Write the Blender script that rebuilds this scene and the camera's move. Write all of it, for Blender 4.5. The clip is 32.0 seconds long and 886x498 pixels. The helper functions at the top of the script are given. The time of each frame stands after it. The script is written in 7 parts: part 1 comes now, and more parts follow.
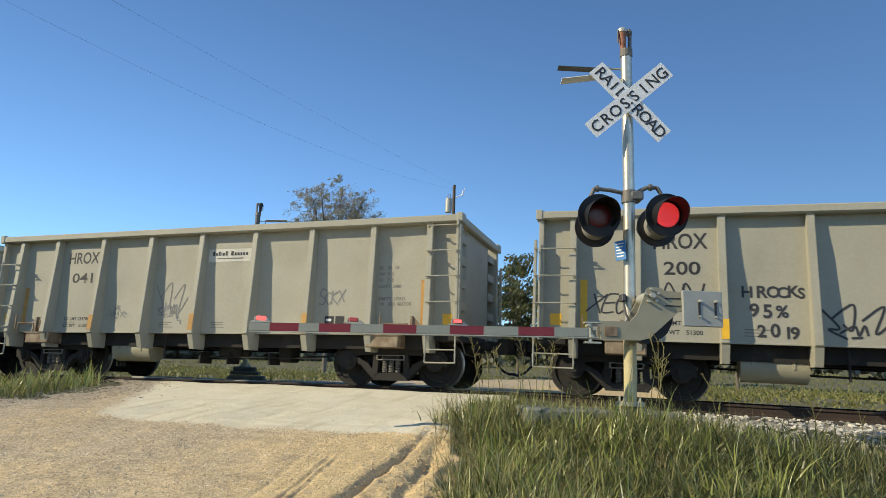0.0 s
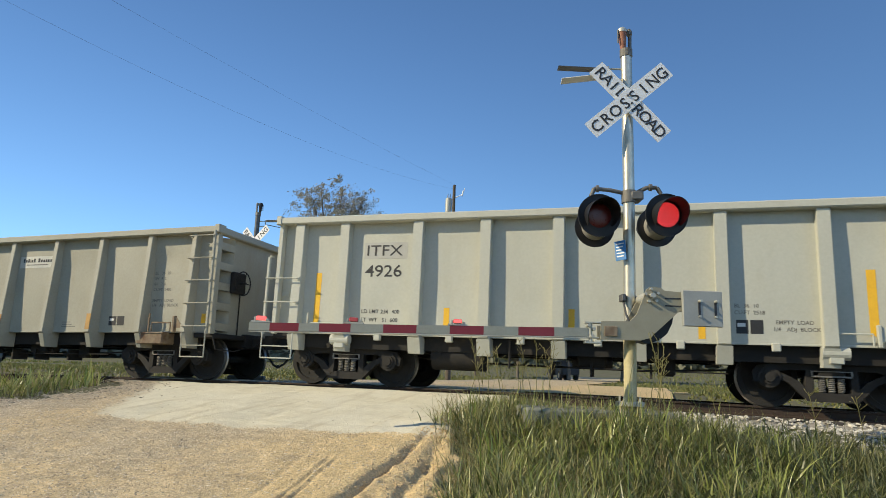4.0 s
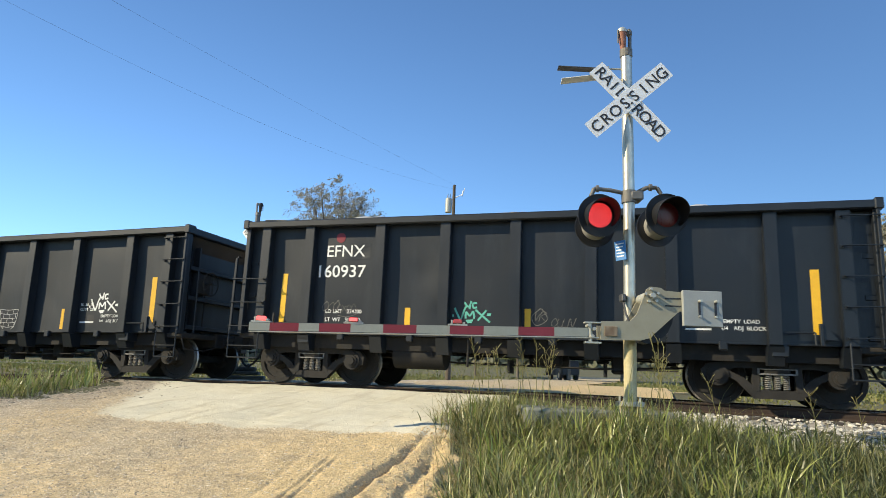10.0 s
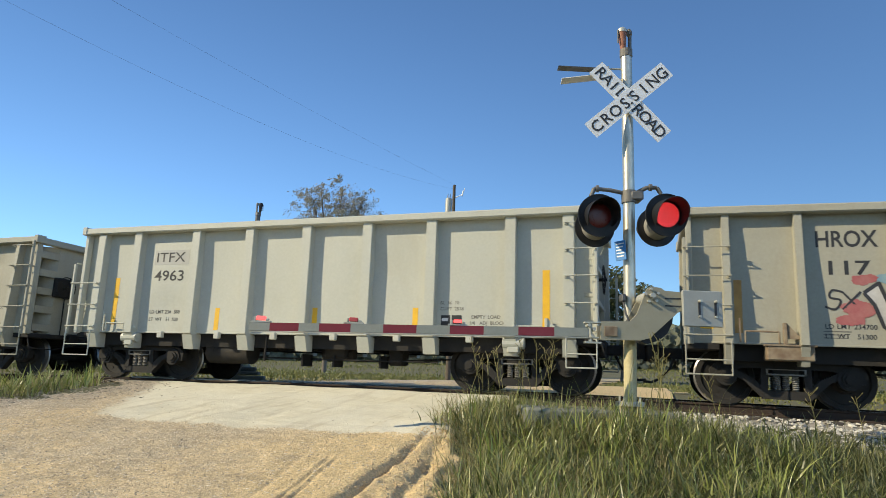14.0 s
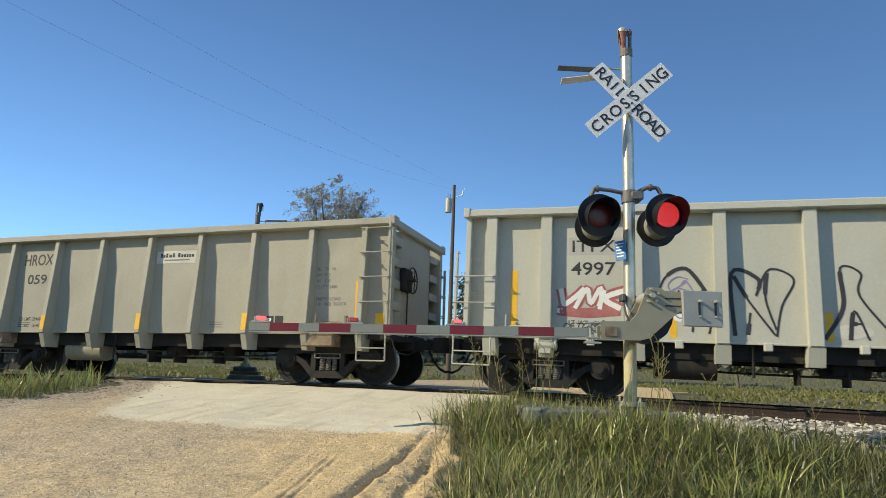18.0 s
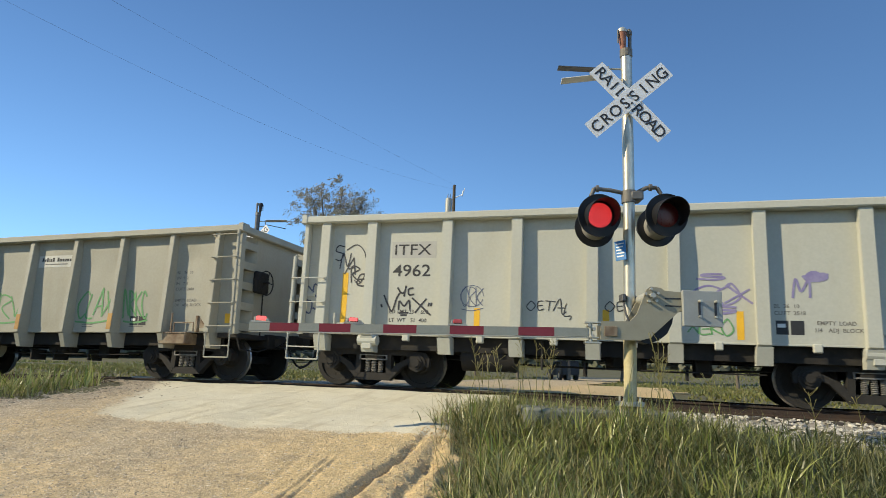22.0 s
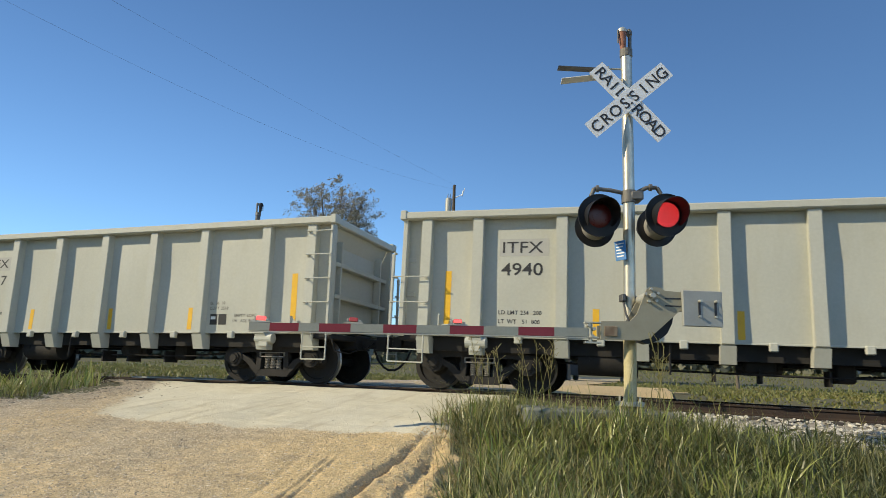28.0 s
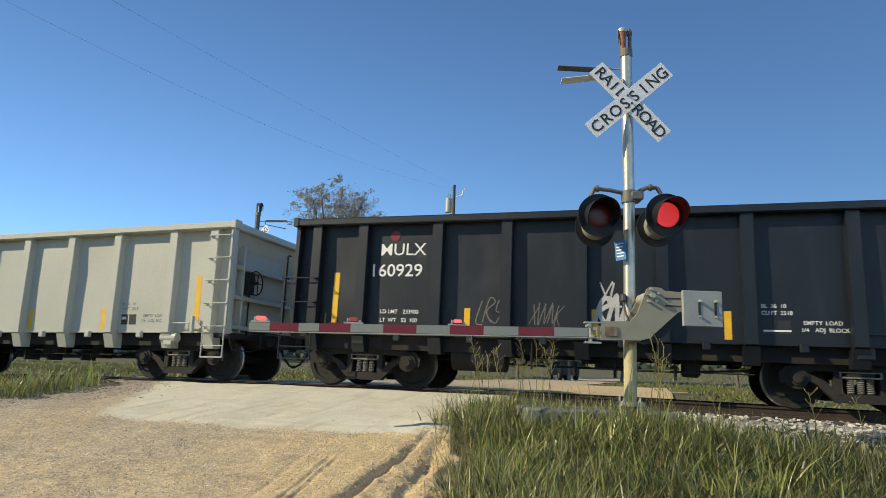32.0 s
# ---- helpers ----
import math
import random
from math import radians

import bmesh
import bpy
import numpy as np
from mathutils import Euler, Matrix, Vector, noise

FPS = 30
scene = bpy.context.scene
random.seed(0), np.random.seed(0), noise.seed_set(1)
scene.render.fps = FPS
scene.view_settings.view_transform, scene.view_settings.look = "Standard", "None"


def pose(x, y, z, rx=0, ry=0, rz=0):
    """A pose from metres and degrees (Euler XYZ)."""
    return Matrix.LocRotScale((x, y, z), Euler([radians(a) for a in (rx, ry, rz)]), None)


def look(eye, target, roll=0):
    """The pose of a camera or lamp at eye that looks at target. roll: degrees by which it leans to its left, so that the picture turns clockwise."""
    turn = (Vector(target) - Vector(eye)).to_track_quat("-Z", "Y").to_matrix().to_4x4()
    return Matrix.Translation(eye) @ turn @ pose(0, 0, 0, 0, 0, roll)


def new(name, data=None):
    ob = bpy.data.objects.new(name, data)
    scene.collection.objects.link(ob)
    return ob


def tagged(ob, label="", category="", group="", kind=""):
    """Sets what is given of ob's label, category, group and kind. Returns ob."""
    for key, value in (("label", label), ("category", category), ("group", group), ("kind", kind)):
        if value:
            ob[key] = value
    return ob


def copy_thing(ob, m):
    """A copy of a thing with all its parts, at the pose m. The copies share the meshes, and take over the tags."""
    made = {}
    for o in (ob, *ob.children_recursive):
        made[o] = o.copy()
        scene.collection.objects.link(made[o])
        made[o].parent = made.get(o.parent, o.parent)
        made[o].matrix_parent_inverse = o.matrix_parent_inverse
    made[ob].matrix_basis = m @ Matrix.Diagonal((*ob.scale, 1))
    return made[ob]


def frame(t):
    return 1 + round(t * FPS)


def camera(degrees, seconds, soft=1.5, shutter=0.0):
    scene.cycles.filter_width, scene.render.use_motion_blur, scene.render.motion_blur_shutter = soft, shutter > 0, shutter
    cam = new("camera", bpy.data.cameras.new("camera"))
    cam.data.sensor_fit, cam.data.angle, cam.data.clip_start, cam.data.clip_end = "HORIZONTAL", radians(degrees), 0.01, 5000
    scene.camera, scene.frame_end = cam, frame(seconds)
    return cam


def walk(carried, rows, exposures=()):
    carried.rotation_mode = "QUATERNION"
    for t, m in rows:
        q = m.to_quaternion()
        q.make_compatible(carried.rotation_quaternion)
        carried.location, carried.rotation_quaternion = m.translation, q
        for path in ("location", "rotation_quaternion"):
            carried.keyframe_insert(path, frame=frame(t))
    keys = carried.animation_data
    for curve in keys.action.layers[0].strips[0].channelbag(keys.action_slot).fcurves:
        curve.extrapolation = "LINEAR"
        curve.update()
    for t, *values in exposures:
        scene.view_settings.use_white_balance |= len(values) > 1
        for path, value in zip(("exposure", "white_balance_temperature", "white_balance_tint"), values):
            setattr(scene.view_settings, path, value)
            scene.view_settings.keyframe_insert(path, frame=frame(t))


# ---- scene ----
# World: x along the track, y away from the camera, z up from the rail top at the crossing.

# ---------------------------------------------------------------- camera
EYE = Vector((0.0, 0.0, 0.245))
YAW, PITCH, ROLL = radians(18.05), radians(11.03), 2.10
AHEAD = Vector((-math.sin(YAW) * math.cos(PITCH), math.cos(YAW) * math.cos(PITCH), math.sin(PITCH)))
cam = camera(68.55, 32.0, soft=0.8, shutter=0.06)
STAND = look(EYE, EYE + AHEAD * 10, ROLL)
walk(cam, [(0, STAND), (32, STAND)], [(0, 0.07), (2, 0.06), (5, 0.02), (8, 0.03), (9, 0.05), (10, 0.36), (11, 0.44), (12, 0.40), (13, 0.18), (13.6, 0.16), (15.5, 0.05), (18, 0.03), (21, 0.05), (24, 0.03), (28, -0.03), (29, -0.06), (30, -0.04), (32, -0.02)])

# ---------------------------------------------------------------- light
SUN_TO = Vector((-1.60, -1.05, 1.13)).normalized()
world = bpy.data.worlds.new("sky")
scene.world = world
world.use_nodes = True
_nt = world.node_tree
_sky = _nt.nodes.new("ShaderNodeTexSky")
_sky.sky_type = 'NISHITA'
_sky.sun_disc = False
_sky.sun_elevation = math.asin(SUN_TO.z)
_sky.sun_rotation = -math.atan2(SUN_TO.x, SUN_TO.y)
_sky.altitude = 10
_sky.air_density = 1.0
_sky.dust_density = 0.25
_sky.ozone_density = 6.0
_tint = _nt.nodes.new("ShaderNodeMix")
_tint.data_type, _tint.blend_type = 'RGBA', 'MULTIPLY'
_tint.inputs[0].default_value = 1.0
_tint.inputs[7].default_value = (0.87, 0.965, 0.99, 1)
_nt.links.new(_sky.outputs[0], _tint.inputs[6])
_nt.links.new(_tint.outputs[2], _nt.nodes["Background"].inputs[0])
_nt.nodes["Background"].inputs[1].default_value = 0.148
sun_data = bpy.data.lights.new("sun", 'SUN')
sun_data.energy = 5.0
sun_data.angle = radians(0.53)
sun_data.color = (1.0, 0.875, 0.62)
sun = new("sun", sun_data)
sun.matrix_world = look(SUN_TO * 50, (0, 0, 0))


# ---------------------------------------------------------------- materials
def _node(nt, kind, **inputs):
    n = nt.nodes.new(kind)
    for key, value in inputs.items():
        n.inputs[key].default_value = value
    return n


def surface(name, base, rough=0.6, metal=0.0, second=None, amount=0.5, scale=3.0, fine=40.0, bump=0.15,
            stains=None, stain_amount=0.0, stain_scale=(1.5, 1.5, 1.5), by_object=False, emit=None):
    """A painted, dusty or raw surface: two noise scales in colour, one in relief, and shaped stains."""
    m = bpy.data.materials.new(name)
    m.use_nodes = True
    nt = m.node_tree
    b = nt.nodes["Principled BSDF"]
    b.inputs["Metallic"].default_value = metal
    tc = nt.nodes.new("ShaderNodeTexCoord")
    where = tc.outputs["Object"]
    if by_object:
        info = nt.nodes.new("ShaderNodeObjectInfo")
        mul = nt.nodes.new("ShaderNodeVectorMath")
        mul.operation = 'ADD'
        sc = nt.nodes.new("ShaderNodeMath")
        sc.operation = 'MULTIPLY'
        sc.inputs[1].default_value = 57.0
        nt.links.new(info.outputs["Random"], sc.inputs[0])
        nt.links.new(where, mul.inputs[0])
        nt.links.new(sc.outputs[0], mul.inputs[1])
        where = mul.outputs[0]
    large = _node(nt, "ShaderNodeTexNoise", Scale=scale, Detail=6.0, Roughness=0.6)
    small = _node(nt, "ShaderNodeTexNoise", Scale=fine, Detail=4.0, Roughness=0.65)
    nt.links.new(where, large.inputs["Vector"])
    nt.links.new(where, small.inputs["Vector"])
    second = second or tuple(c * 0.72 for c in base)
    ramp = nt.nodes.new("ShaderNodeMapRange")
    ramp.inputs["From Min"].default_value, ramp.inputs["From Max"].default_value = 0.35, 0.7
    nt.links.new(large.outputs["Fac"], ramp.inputs["Value"])
    fac = nt.nodes.new("ShaderNodeMath")
    fac.operation = 'MULTIPLY'
    fac.inputs[1].default_value = amount
    nt.links.new(ramp.outputs[0], fac.inputs[0])
    mix = nt.nodes.new("ShaderNodeMix")
    mix.data_type = 'RGBA'
    mix.inputs[6].default_value, mix.inputs[7].default_value = (*base, 1), (*second, 1)
    nt.links.new(fac.outputs[0], mix.inputs[0])
    grain = nt.nodes.new("ShaderNodeMix")
    grain.data_type = 'RGBA'
    grain.blend_type = 'MULTIPLY'
    shade = nt.nodes.new("ShaderNodeMapRange")
    shade.inputs["To Min"].default_value, shade.inputs["To Max"].default_value = 0.75, 1.2
    nt.links.new(small.outputs["Fac"], shade.inputs["Value"])
    grain.inputs[0].default_value = min(1.0, amount)
    nt.links.new(mix.outputs[2], grain.inputs[6])
    nt.links.new(shade.outputs[0], grain.inputs[7])
    colour = grain.outputs[2]
    if stains:
        mp = nt.nodes.new("ShaderNodeMapping")
        mp.inputs["Scale"].default_value = stain_scale
        nt.links.new(where, mp.inputs["Vector"])
        st = _node(nt, "ShaderNodeTexNoise", Scale=1.0, Detail=7.0, Roughness=0.68)
        nt.links.new(mp.outputs[0], st.inputs["Vector"])
        sr = nt.nodes.new("ShaderNodeMapRange")
        sr.inputs["From Min"].default_value, sr.inputs["From Max"].default_value = 0.52, 0.72
        sr.inputs["To Max"].default_value = stain_amount
        nt.links.new(st.outputs["Fac"], sr.inputs["Value"])
        sm = nt.nodes.new("ShaderNodeMix")
        sm.data_type = 'RGBA'
        sm.inputs[7].default_value = (*stains, 1)
        nt.links.new(sr.outputs[0], sm.inputs[0])
        nt.links.new(colour, sm.inputs[6])
        colour = sm.outputs[2]
    nt.links.new(colour, b.inputs["Base Color"])
    rr = nt.nodes.new("ShaderNodeMapRange")
    rr.inputs["To Min"].default_value, rr.inputs["To Max"].default_value = max(0.02, rough - 0.12), min(1, rough + 0.12)
    nt.links.new(large.outputs["Fac"], rr.inputs["Value"])
    nt.links.new(rr.outputs[0], b.inputs["Roughness"])
    if bump:
        bp = nt.nodes.new("ShaderNodeBump")
        bp.inputs["Strength"].default_value = bump
        bp.inputs["Distance"].default_value = 0.02
        nt.links.new(small.outputs["Fac"], bp.inputs["Height"])
        nt.links.new(bp.outputs[0], b.inputs["Normal"])
    if emit:
        b.inputs["Emission Color"].default_value = (*emit[0], 1)
        b.inputs["Emission Strength"].default_value = emit[1]
    return m


def foliage(name, base, second, rough=0.55, through_light=0.25):
    """Leaves and blades: colour varies from piece to piece."""
    m = bpy.data.materials.new(name)
    m.use_nodes = True
    nt = m.node_tree
    b = nt.nodes["Principled BSDF"]
    geo = nt.nodes.new("ShaderNodeNewGeometry")
    mix = nt.nodes.new("ShaderNodeMix")
    mix.data_type = 'RGBA'
    mix.inputs[6].default_value, mix.inputs[7].default_value = (*base, 1), (*second, 1)
    nt.links.new(geo.outputs["Random Per Island"], mix.inputs[0])
    tc = nt.nodes.new("ShaderNodeTexCoord")
    no = _node(nt, "ShaderNodeTexNoise", Scale=0.9, Detail=3.0)
    nt.links.new(tc.outputs["Object"], no.inputs["Vector"])
    mr = nt.nodes.new("ShaderNodeMapRange")
    mr.inputs["To Min"].default_value, mr.inputs["To Max"].default_value = 0.55, 1.45
    nt.links.new(no.outputs["Fac"], mr.inputs["Value"])
    mul = nt.nodes.new("ShaderNodeMix")
    mul.data_type = 'RGBA'
    mul.blend_type = 'MULTIPLY'
    mul.inputs[0].default_value = 1.0
    nt.links.new(mix.outputs[2], mul.inputs[6])
    nt.links.new(mr.outputs[0], mul.inputs[7])
    nt.links.new(mul.outputs[2], b.inputs["Base Color"])
    b.inputs["Roughness"].default_value = rough
    tr = nt.nodes.new("ShaderNodeBsdfTranslucent")
    nt.links.new(mul.outputs[2], tr.inputs["Color"])
    add = nt.nodes.new("ShaderNodeMixShader")
    add.inputs[0].default_value = through_light
    out = nt.nodes["Material Output"]
    nt.links.new(b.outputs[0], add.inputs[1])
    nt.links.new(tr.outputs[0], add.inputs[2])
    nt.links.new(add.outputs[0], out.inputs["Surface"])
    return m


TAN = surface("tan_grey_paint", (0.35, 0.335, 0.268), 0.6, second=(0.30, 0.283, 0.218), amount=0.6, scale=0.9, fine=22, bump=0.06,
              stains=(0.24, 0.20, 0.13), stain_amount=0.32, stain_scale=(1.6, 1.6, 0.5), by_object=True)
PALE = surface("pale_grey_paint", (0.455, 0.455, 0.39), 0.5, second=(0.415, 0.41, 0.34), amount=0.5, scale=0.8, fine=20, bump=0.04,
               stains=(0.34, 0.30, 0.21), stain_amount=0.25, stain_scale=(2.0, 2.0, 0.5), by_object=True)
BLACKP = surface("black_paint", (0.0058, 0.0085, 0.0125), 0.46, second=(0.0095, 0.013, 0.018), amount=0.6, scale=1.2, fine=25, bump=0.05,
                 stains=(0.028, 0.033, 0.040), stain_amount=0.45, stain_scale=(2.5, 2.5, 0.6), by_object=True)
UNDER = surface("underframe_black", (0.011, 0.010, 0.009), 0.85, second=(0.024, 0.021, 0.018), amount=0.7, scale=4, fine=30, bump=0.2,
                stains=(0.08, 0.062, 0.042), stain_amount=0.4, by_object=True)
TRUCKM = surface("dusty_cast_steel", (0.013, 0.012, 0.0105), 0.85, second=(0.034, 0.029, 0.024), amount=0.7, scale=5, fine=35, bump=0.25, by_object=True)
SPRING = surface("worn_spring_steel", (0.22, 0.21, 0.19), 0.55, metal=0.3, amount=0.6, scale=9, fine=50, bump=0.2)
TREAD = surface("bright_wheel_tread", (0.30, 0.29, 0.28), 0.35, metal=0.8, amount=0.4, scale=6, fine=40, bump=0.05)
RUSTY = surface("rusty_bracket", (0.30, 0.24, 0.16), 0.85, second=(0.11, 0.055, 0.03), amount=0.9, scale=5, fine=40, bump=0.25, by_object=True)
RAILRUST = surface("rusted_rail", (0.032, 0.020, 0.014), 0.85, second=(0.055, 0.033, 0.021), amount=0.8, scale=6, fine=50, bump=0.3)
RAILTOP = surface("polished_rail_head", (0.30, 0.285, 0.265), 0.42, metal=0.7, amount=0.3, scale=5, fine=60, bump=0.03)
WHITEP = surface("white_lettering", (0.75, 0.75, 0.72), 0.6, amount=0.3, scale=12, fine=60, bump=0.0)
INK = surface("black_lettering", (0.025, 0.025, 0.027), 0.6, amount=0.5, scale=12, fine=60, bump=0.0)
FADED = surface("faded_lettering", (0.16, 0.15, 0.13), 0.7, amount=0.5, scale=15, fine=60, bump=0.0)
OWNER = surface("faded_white_plate", (0.55, 0.54, 0.48), 0.6, second=(0.46, 0.45, 0.39), amount=0.7, scale=7, fine=30, bump=0.0)
GREYPATCH = surface("grey_paint_patch", (0.40, 0.395, 0.36), 0.6, amount=0.3, scale=6, fine=30, bump=0.0)
YELLOW = surface("yellow_reflective_tape", (0.78, 0.45, 0.02), 0.45, second=(0.6, 0.32, 0.02), amount=0.5, scale=6, fine=40, bump=0.02)
OCHRE = surface("weathered_orange_tape", (0.48, 0.27, 0.07), 0.7, second=(0.30, 0.15, 0.05), amount=0.8, scale=5, fine=40, bump=0.05)
ARMDARK = surface("dull_grey_cast_arm", (0.17, 0.16, 0.14), 0.6, metal=0.2, second=(0.11, 0.10, 0.085), amount=0.6, scale=9, fine=50, bump=0.08)
CREAM = surface("yellowed_mast_paint", (0.55, 0.48, 0.27), 0.6, second=(0.42, 0.35, 0.18), amount=0.8, scale=7, fine=40, bump=0.08,
                stains=(0.25, 0.21, 0.13), stain_amount=0.5, stain_scale=(14, 14, 1.6))
GALV = surface("galvanised_steel", (0.44, 0.435, 0.38), 0.5, metal=0.3, second=(0.33, 0.325, 0.28), amount=0.6, scale=7, fine=40, bump=0.05)
MASTM = surface("weathered_aluminium_mast", (0.58, 0.54, 0.44), 0.38, metal=0.75, second=(0.40, 0.355, 0.26), amount=0.7, scale=5, fine=40, bump=0.06,
                stains=(0.22, 0.16, 0.09), stain_amount=0.4, stain_scale=(8, 8, 2))
GATEM = surface("gate_mechanism_grey_paint", (0.30, 0.28, 0.20), 0.6, second=(0.245, 0.22, 0.15), amount=0.5, scale=5, fine=40, bump=0.05,
                stains=(0.22, 0.18, 0.12), stain_amount=0.35, stain_scale=(4, 4, 4))
PLATEM = surface("grey_counterweight_plate", (0.31, 0.32, 0.30), 0.6, metal=0.0, amount=0.35, scale=6, fine=40, bump=0.04)
SIGNW = surface("white_retroreflective_sheet", (0.74, 0.74, 0.73), 0.45, second=(0.66, 0.66, 0.65), amount=0.4, scale=6, fine=60, bump=0.02)
ARMW = surface("dull_white_tape", (0.27, 0.28, 0.24), 0.6, second=(0.22, 0.23, 0.195), amount=0.5, scale=8, fine=60, bump=0.03)
ARMR = surface("red_reflective_tape", (0.20, 0.016, 0.025), 0.4, second=(0.15, 0.012, 0.018), amount=0.5, scale=8, fine=60, bump=0.03)
LAMPB = surface("black_lamp_enamel", (0.005, 0.005, 0.006), 0.62, amount=0.4, scale=8, fine=50, bump=0.03)
LAMPIN = surface("hood_inside_grey", (0.30, 0.29, 0.26), 0.55, amount=0.4, scale=8, fine=50, bump=0.03)
LENS = surface("dark_red_lens", (0.11, 0.008, 0.008), 0.3, amount=0.3, scale=20, fine=80, bump=0.1)
LED = surface("lit_red_leds", (0.5, 0.02, 0.02), 0.4, amount=0.2, bump=0.0, emit=((1.0, 0.09, 0.09), 2.0))
LEDCORE = surface("lit_red_panel", (0.4, 0.01, 0.01), 0.4, amount=0.2, bump=0.0, emit=((1.0, 0.004, 0.012), 0.20))
ARMLAMP = surface("red_arm_lens", (0.45, 0.06, 0.06), 0.2, amount=0.2, bump=0.0)
ARMLIT = surface("lit_arm_lens", (0.6, 0.05, 0.05), 0.3, amount=0.2, bump=0.0, emit=((1.0, 0.13, 0.12), 1.3))
SPRAYK = surface("black_spray", (0.03, 0.03, 0.035), 0.6, amount=0.4, scale=6, fine=30, bump=0.0)
SPRAYW = surface("white_spray", (0.50, 0.49, 0.47), 0.6, second=(0.36, 0.34, 0.33), amount=0.7, scale=6, fine=30, bump=0.0)
SPRAYY = surface("yellow_spray", (0.60, 0.50, 0.12), 0.6, second=(0.55, 0.47, 0.25), amount=0.6, scale=4, fine=30, bump=0.0)
SPRAYR = surface("red_spray", (0.34, 0.09, 0.09), 0.6, second=(0.40, 0.18, 0.16), amount=0.7, scale=5, fine=30, bump=0.0)
SPRAYB = surface("blue_spray", (0.16, 0.28, 0.36), 0.6, second=(0.28, 0.36, 0.38), amount=0.7, scale=5, fine=30, bump=0.0)
SPRAYG = surface("green_spray", (0.10, 0.30, 0.10), 0.6, second=(0.18, 0.32, 0.15), amount=0.7, scale=6, fine=30, bump=0.0)
SPRAYV = surface("violet_spray", (0.20, 0.17, 0.34), 0.6, second=(0.30, 0.28, 0.40), amount=0.7, scale=6, fine=30, bump=0.0)
SPRAYT = surface("teal_spray", (0.12, 0.45, 0.36), 0.6, amount=0.5, scale=6, fine=30, bump=0.0)
SPRAYI = surface("indigo_spray", (0.09, 0.11, 0.18), 0.6, amount=0.5, scale=6, fine=30, bump=0.0)
SPRAYP = surface("pinkish_spray", (0.26, 0.19, 0.19), 0.6, second=(0.13, 0.10, 0.10), amount=0.9, scale=4, fine=30, bump=0.0)
BLUE = surface("blue_sign_sheet", (0.03, 0.18, 0.45), 0.4, amount=0.3, scale=9, fine=60, bump=0.02)
BELLM = surface("rusty_bell", (0.32, 0.13, 0.07), 0.6, second=(0.22, 0.08, 0.05), amount=0.7, scale=12, fine=60, bump=0.1)
DARKMETAL = surface("dark_metal", (0.10, 0.10, 0.10), 0.5, metal=0.5, amount=0.5, scale=8, fine=50, bump=0.05)
WOODP = surface("weathered_pole_wood", (0.11, 0.085, 0.06), 0.9, amount=0.6, scale=3, fine=30, bump=0.3, stains=(0.05, 0.04, 0.03), stain_amount=0.5, stain_scale=(9, 9, 0.6))
TIEM = surface("creosoted_tie", (0.06, 0.05, 0.042), 0.95, amount=0.6, scale=3, fine=30, bump=0.4)
MOSSY = surface("weathered_dark_concrete", (0.17, 0.175, 0.135), 0.95, second=(0.24, 0.24, 0.195), amount=0.8, scale=4, fine=30, bump=0.4)
DARKCONC = surface("dark_stained_concrete", (0.10, 0.098, 0.082), 0.95, second=(0.15, 0.145, 0.12), amount=0.8, scale=5, fine=30, bump=0.4)
CONC = surface("old_concrete", (0.38, 0.365, 0.31), 0.9, second=(0.36, 0.34, 0.29), amount=0.7, scale=3, fine=40, bump=0.2, stains=(0.25, 0.22, 0.17), stain_amount=0.4)


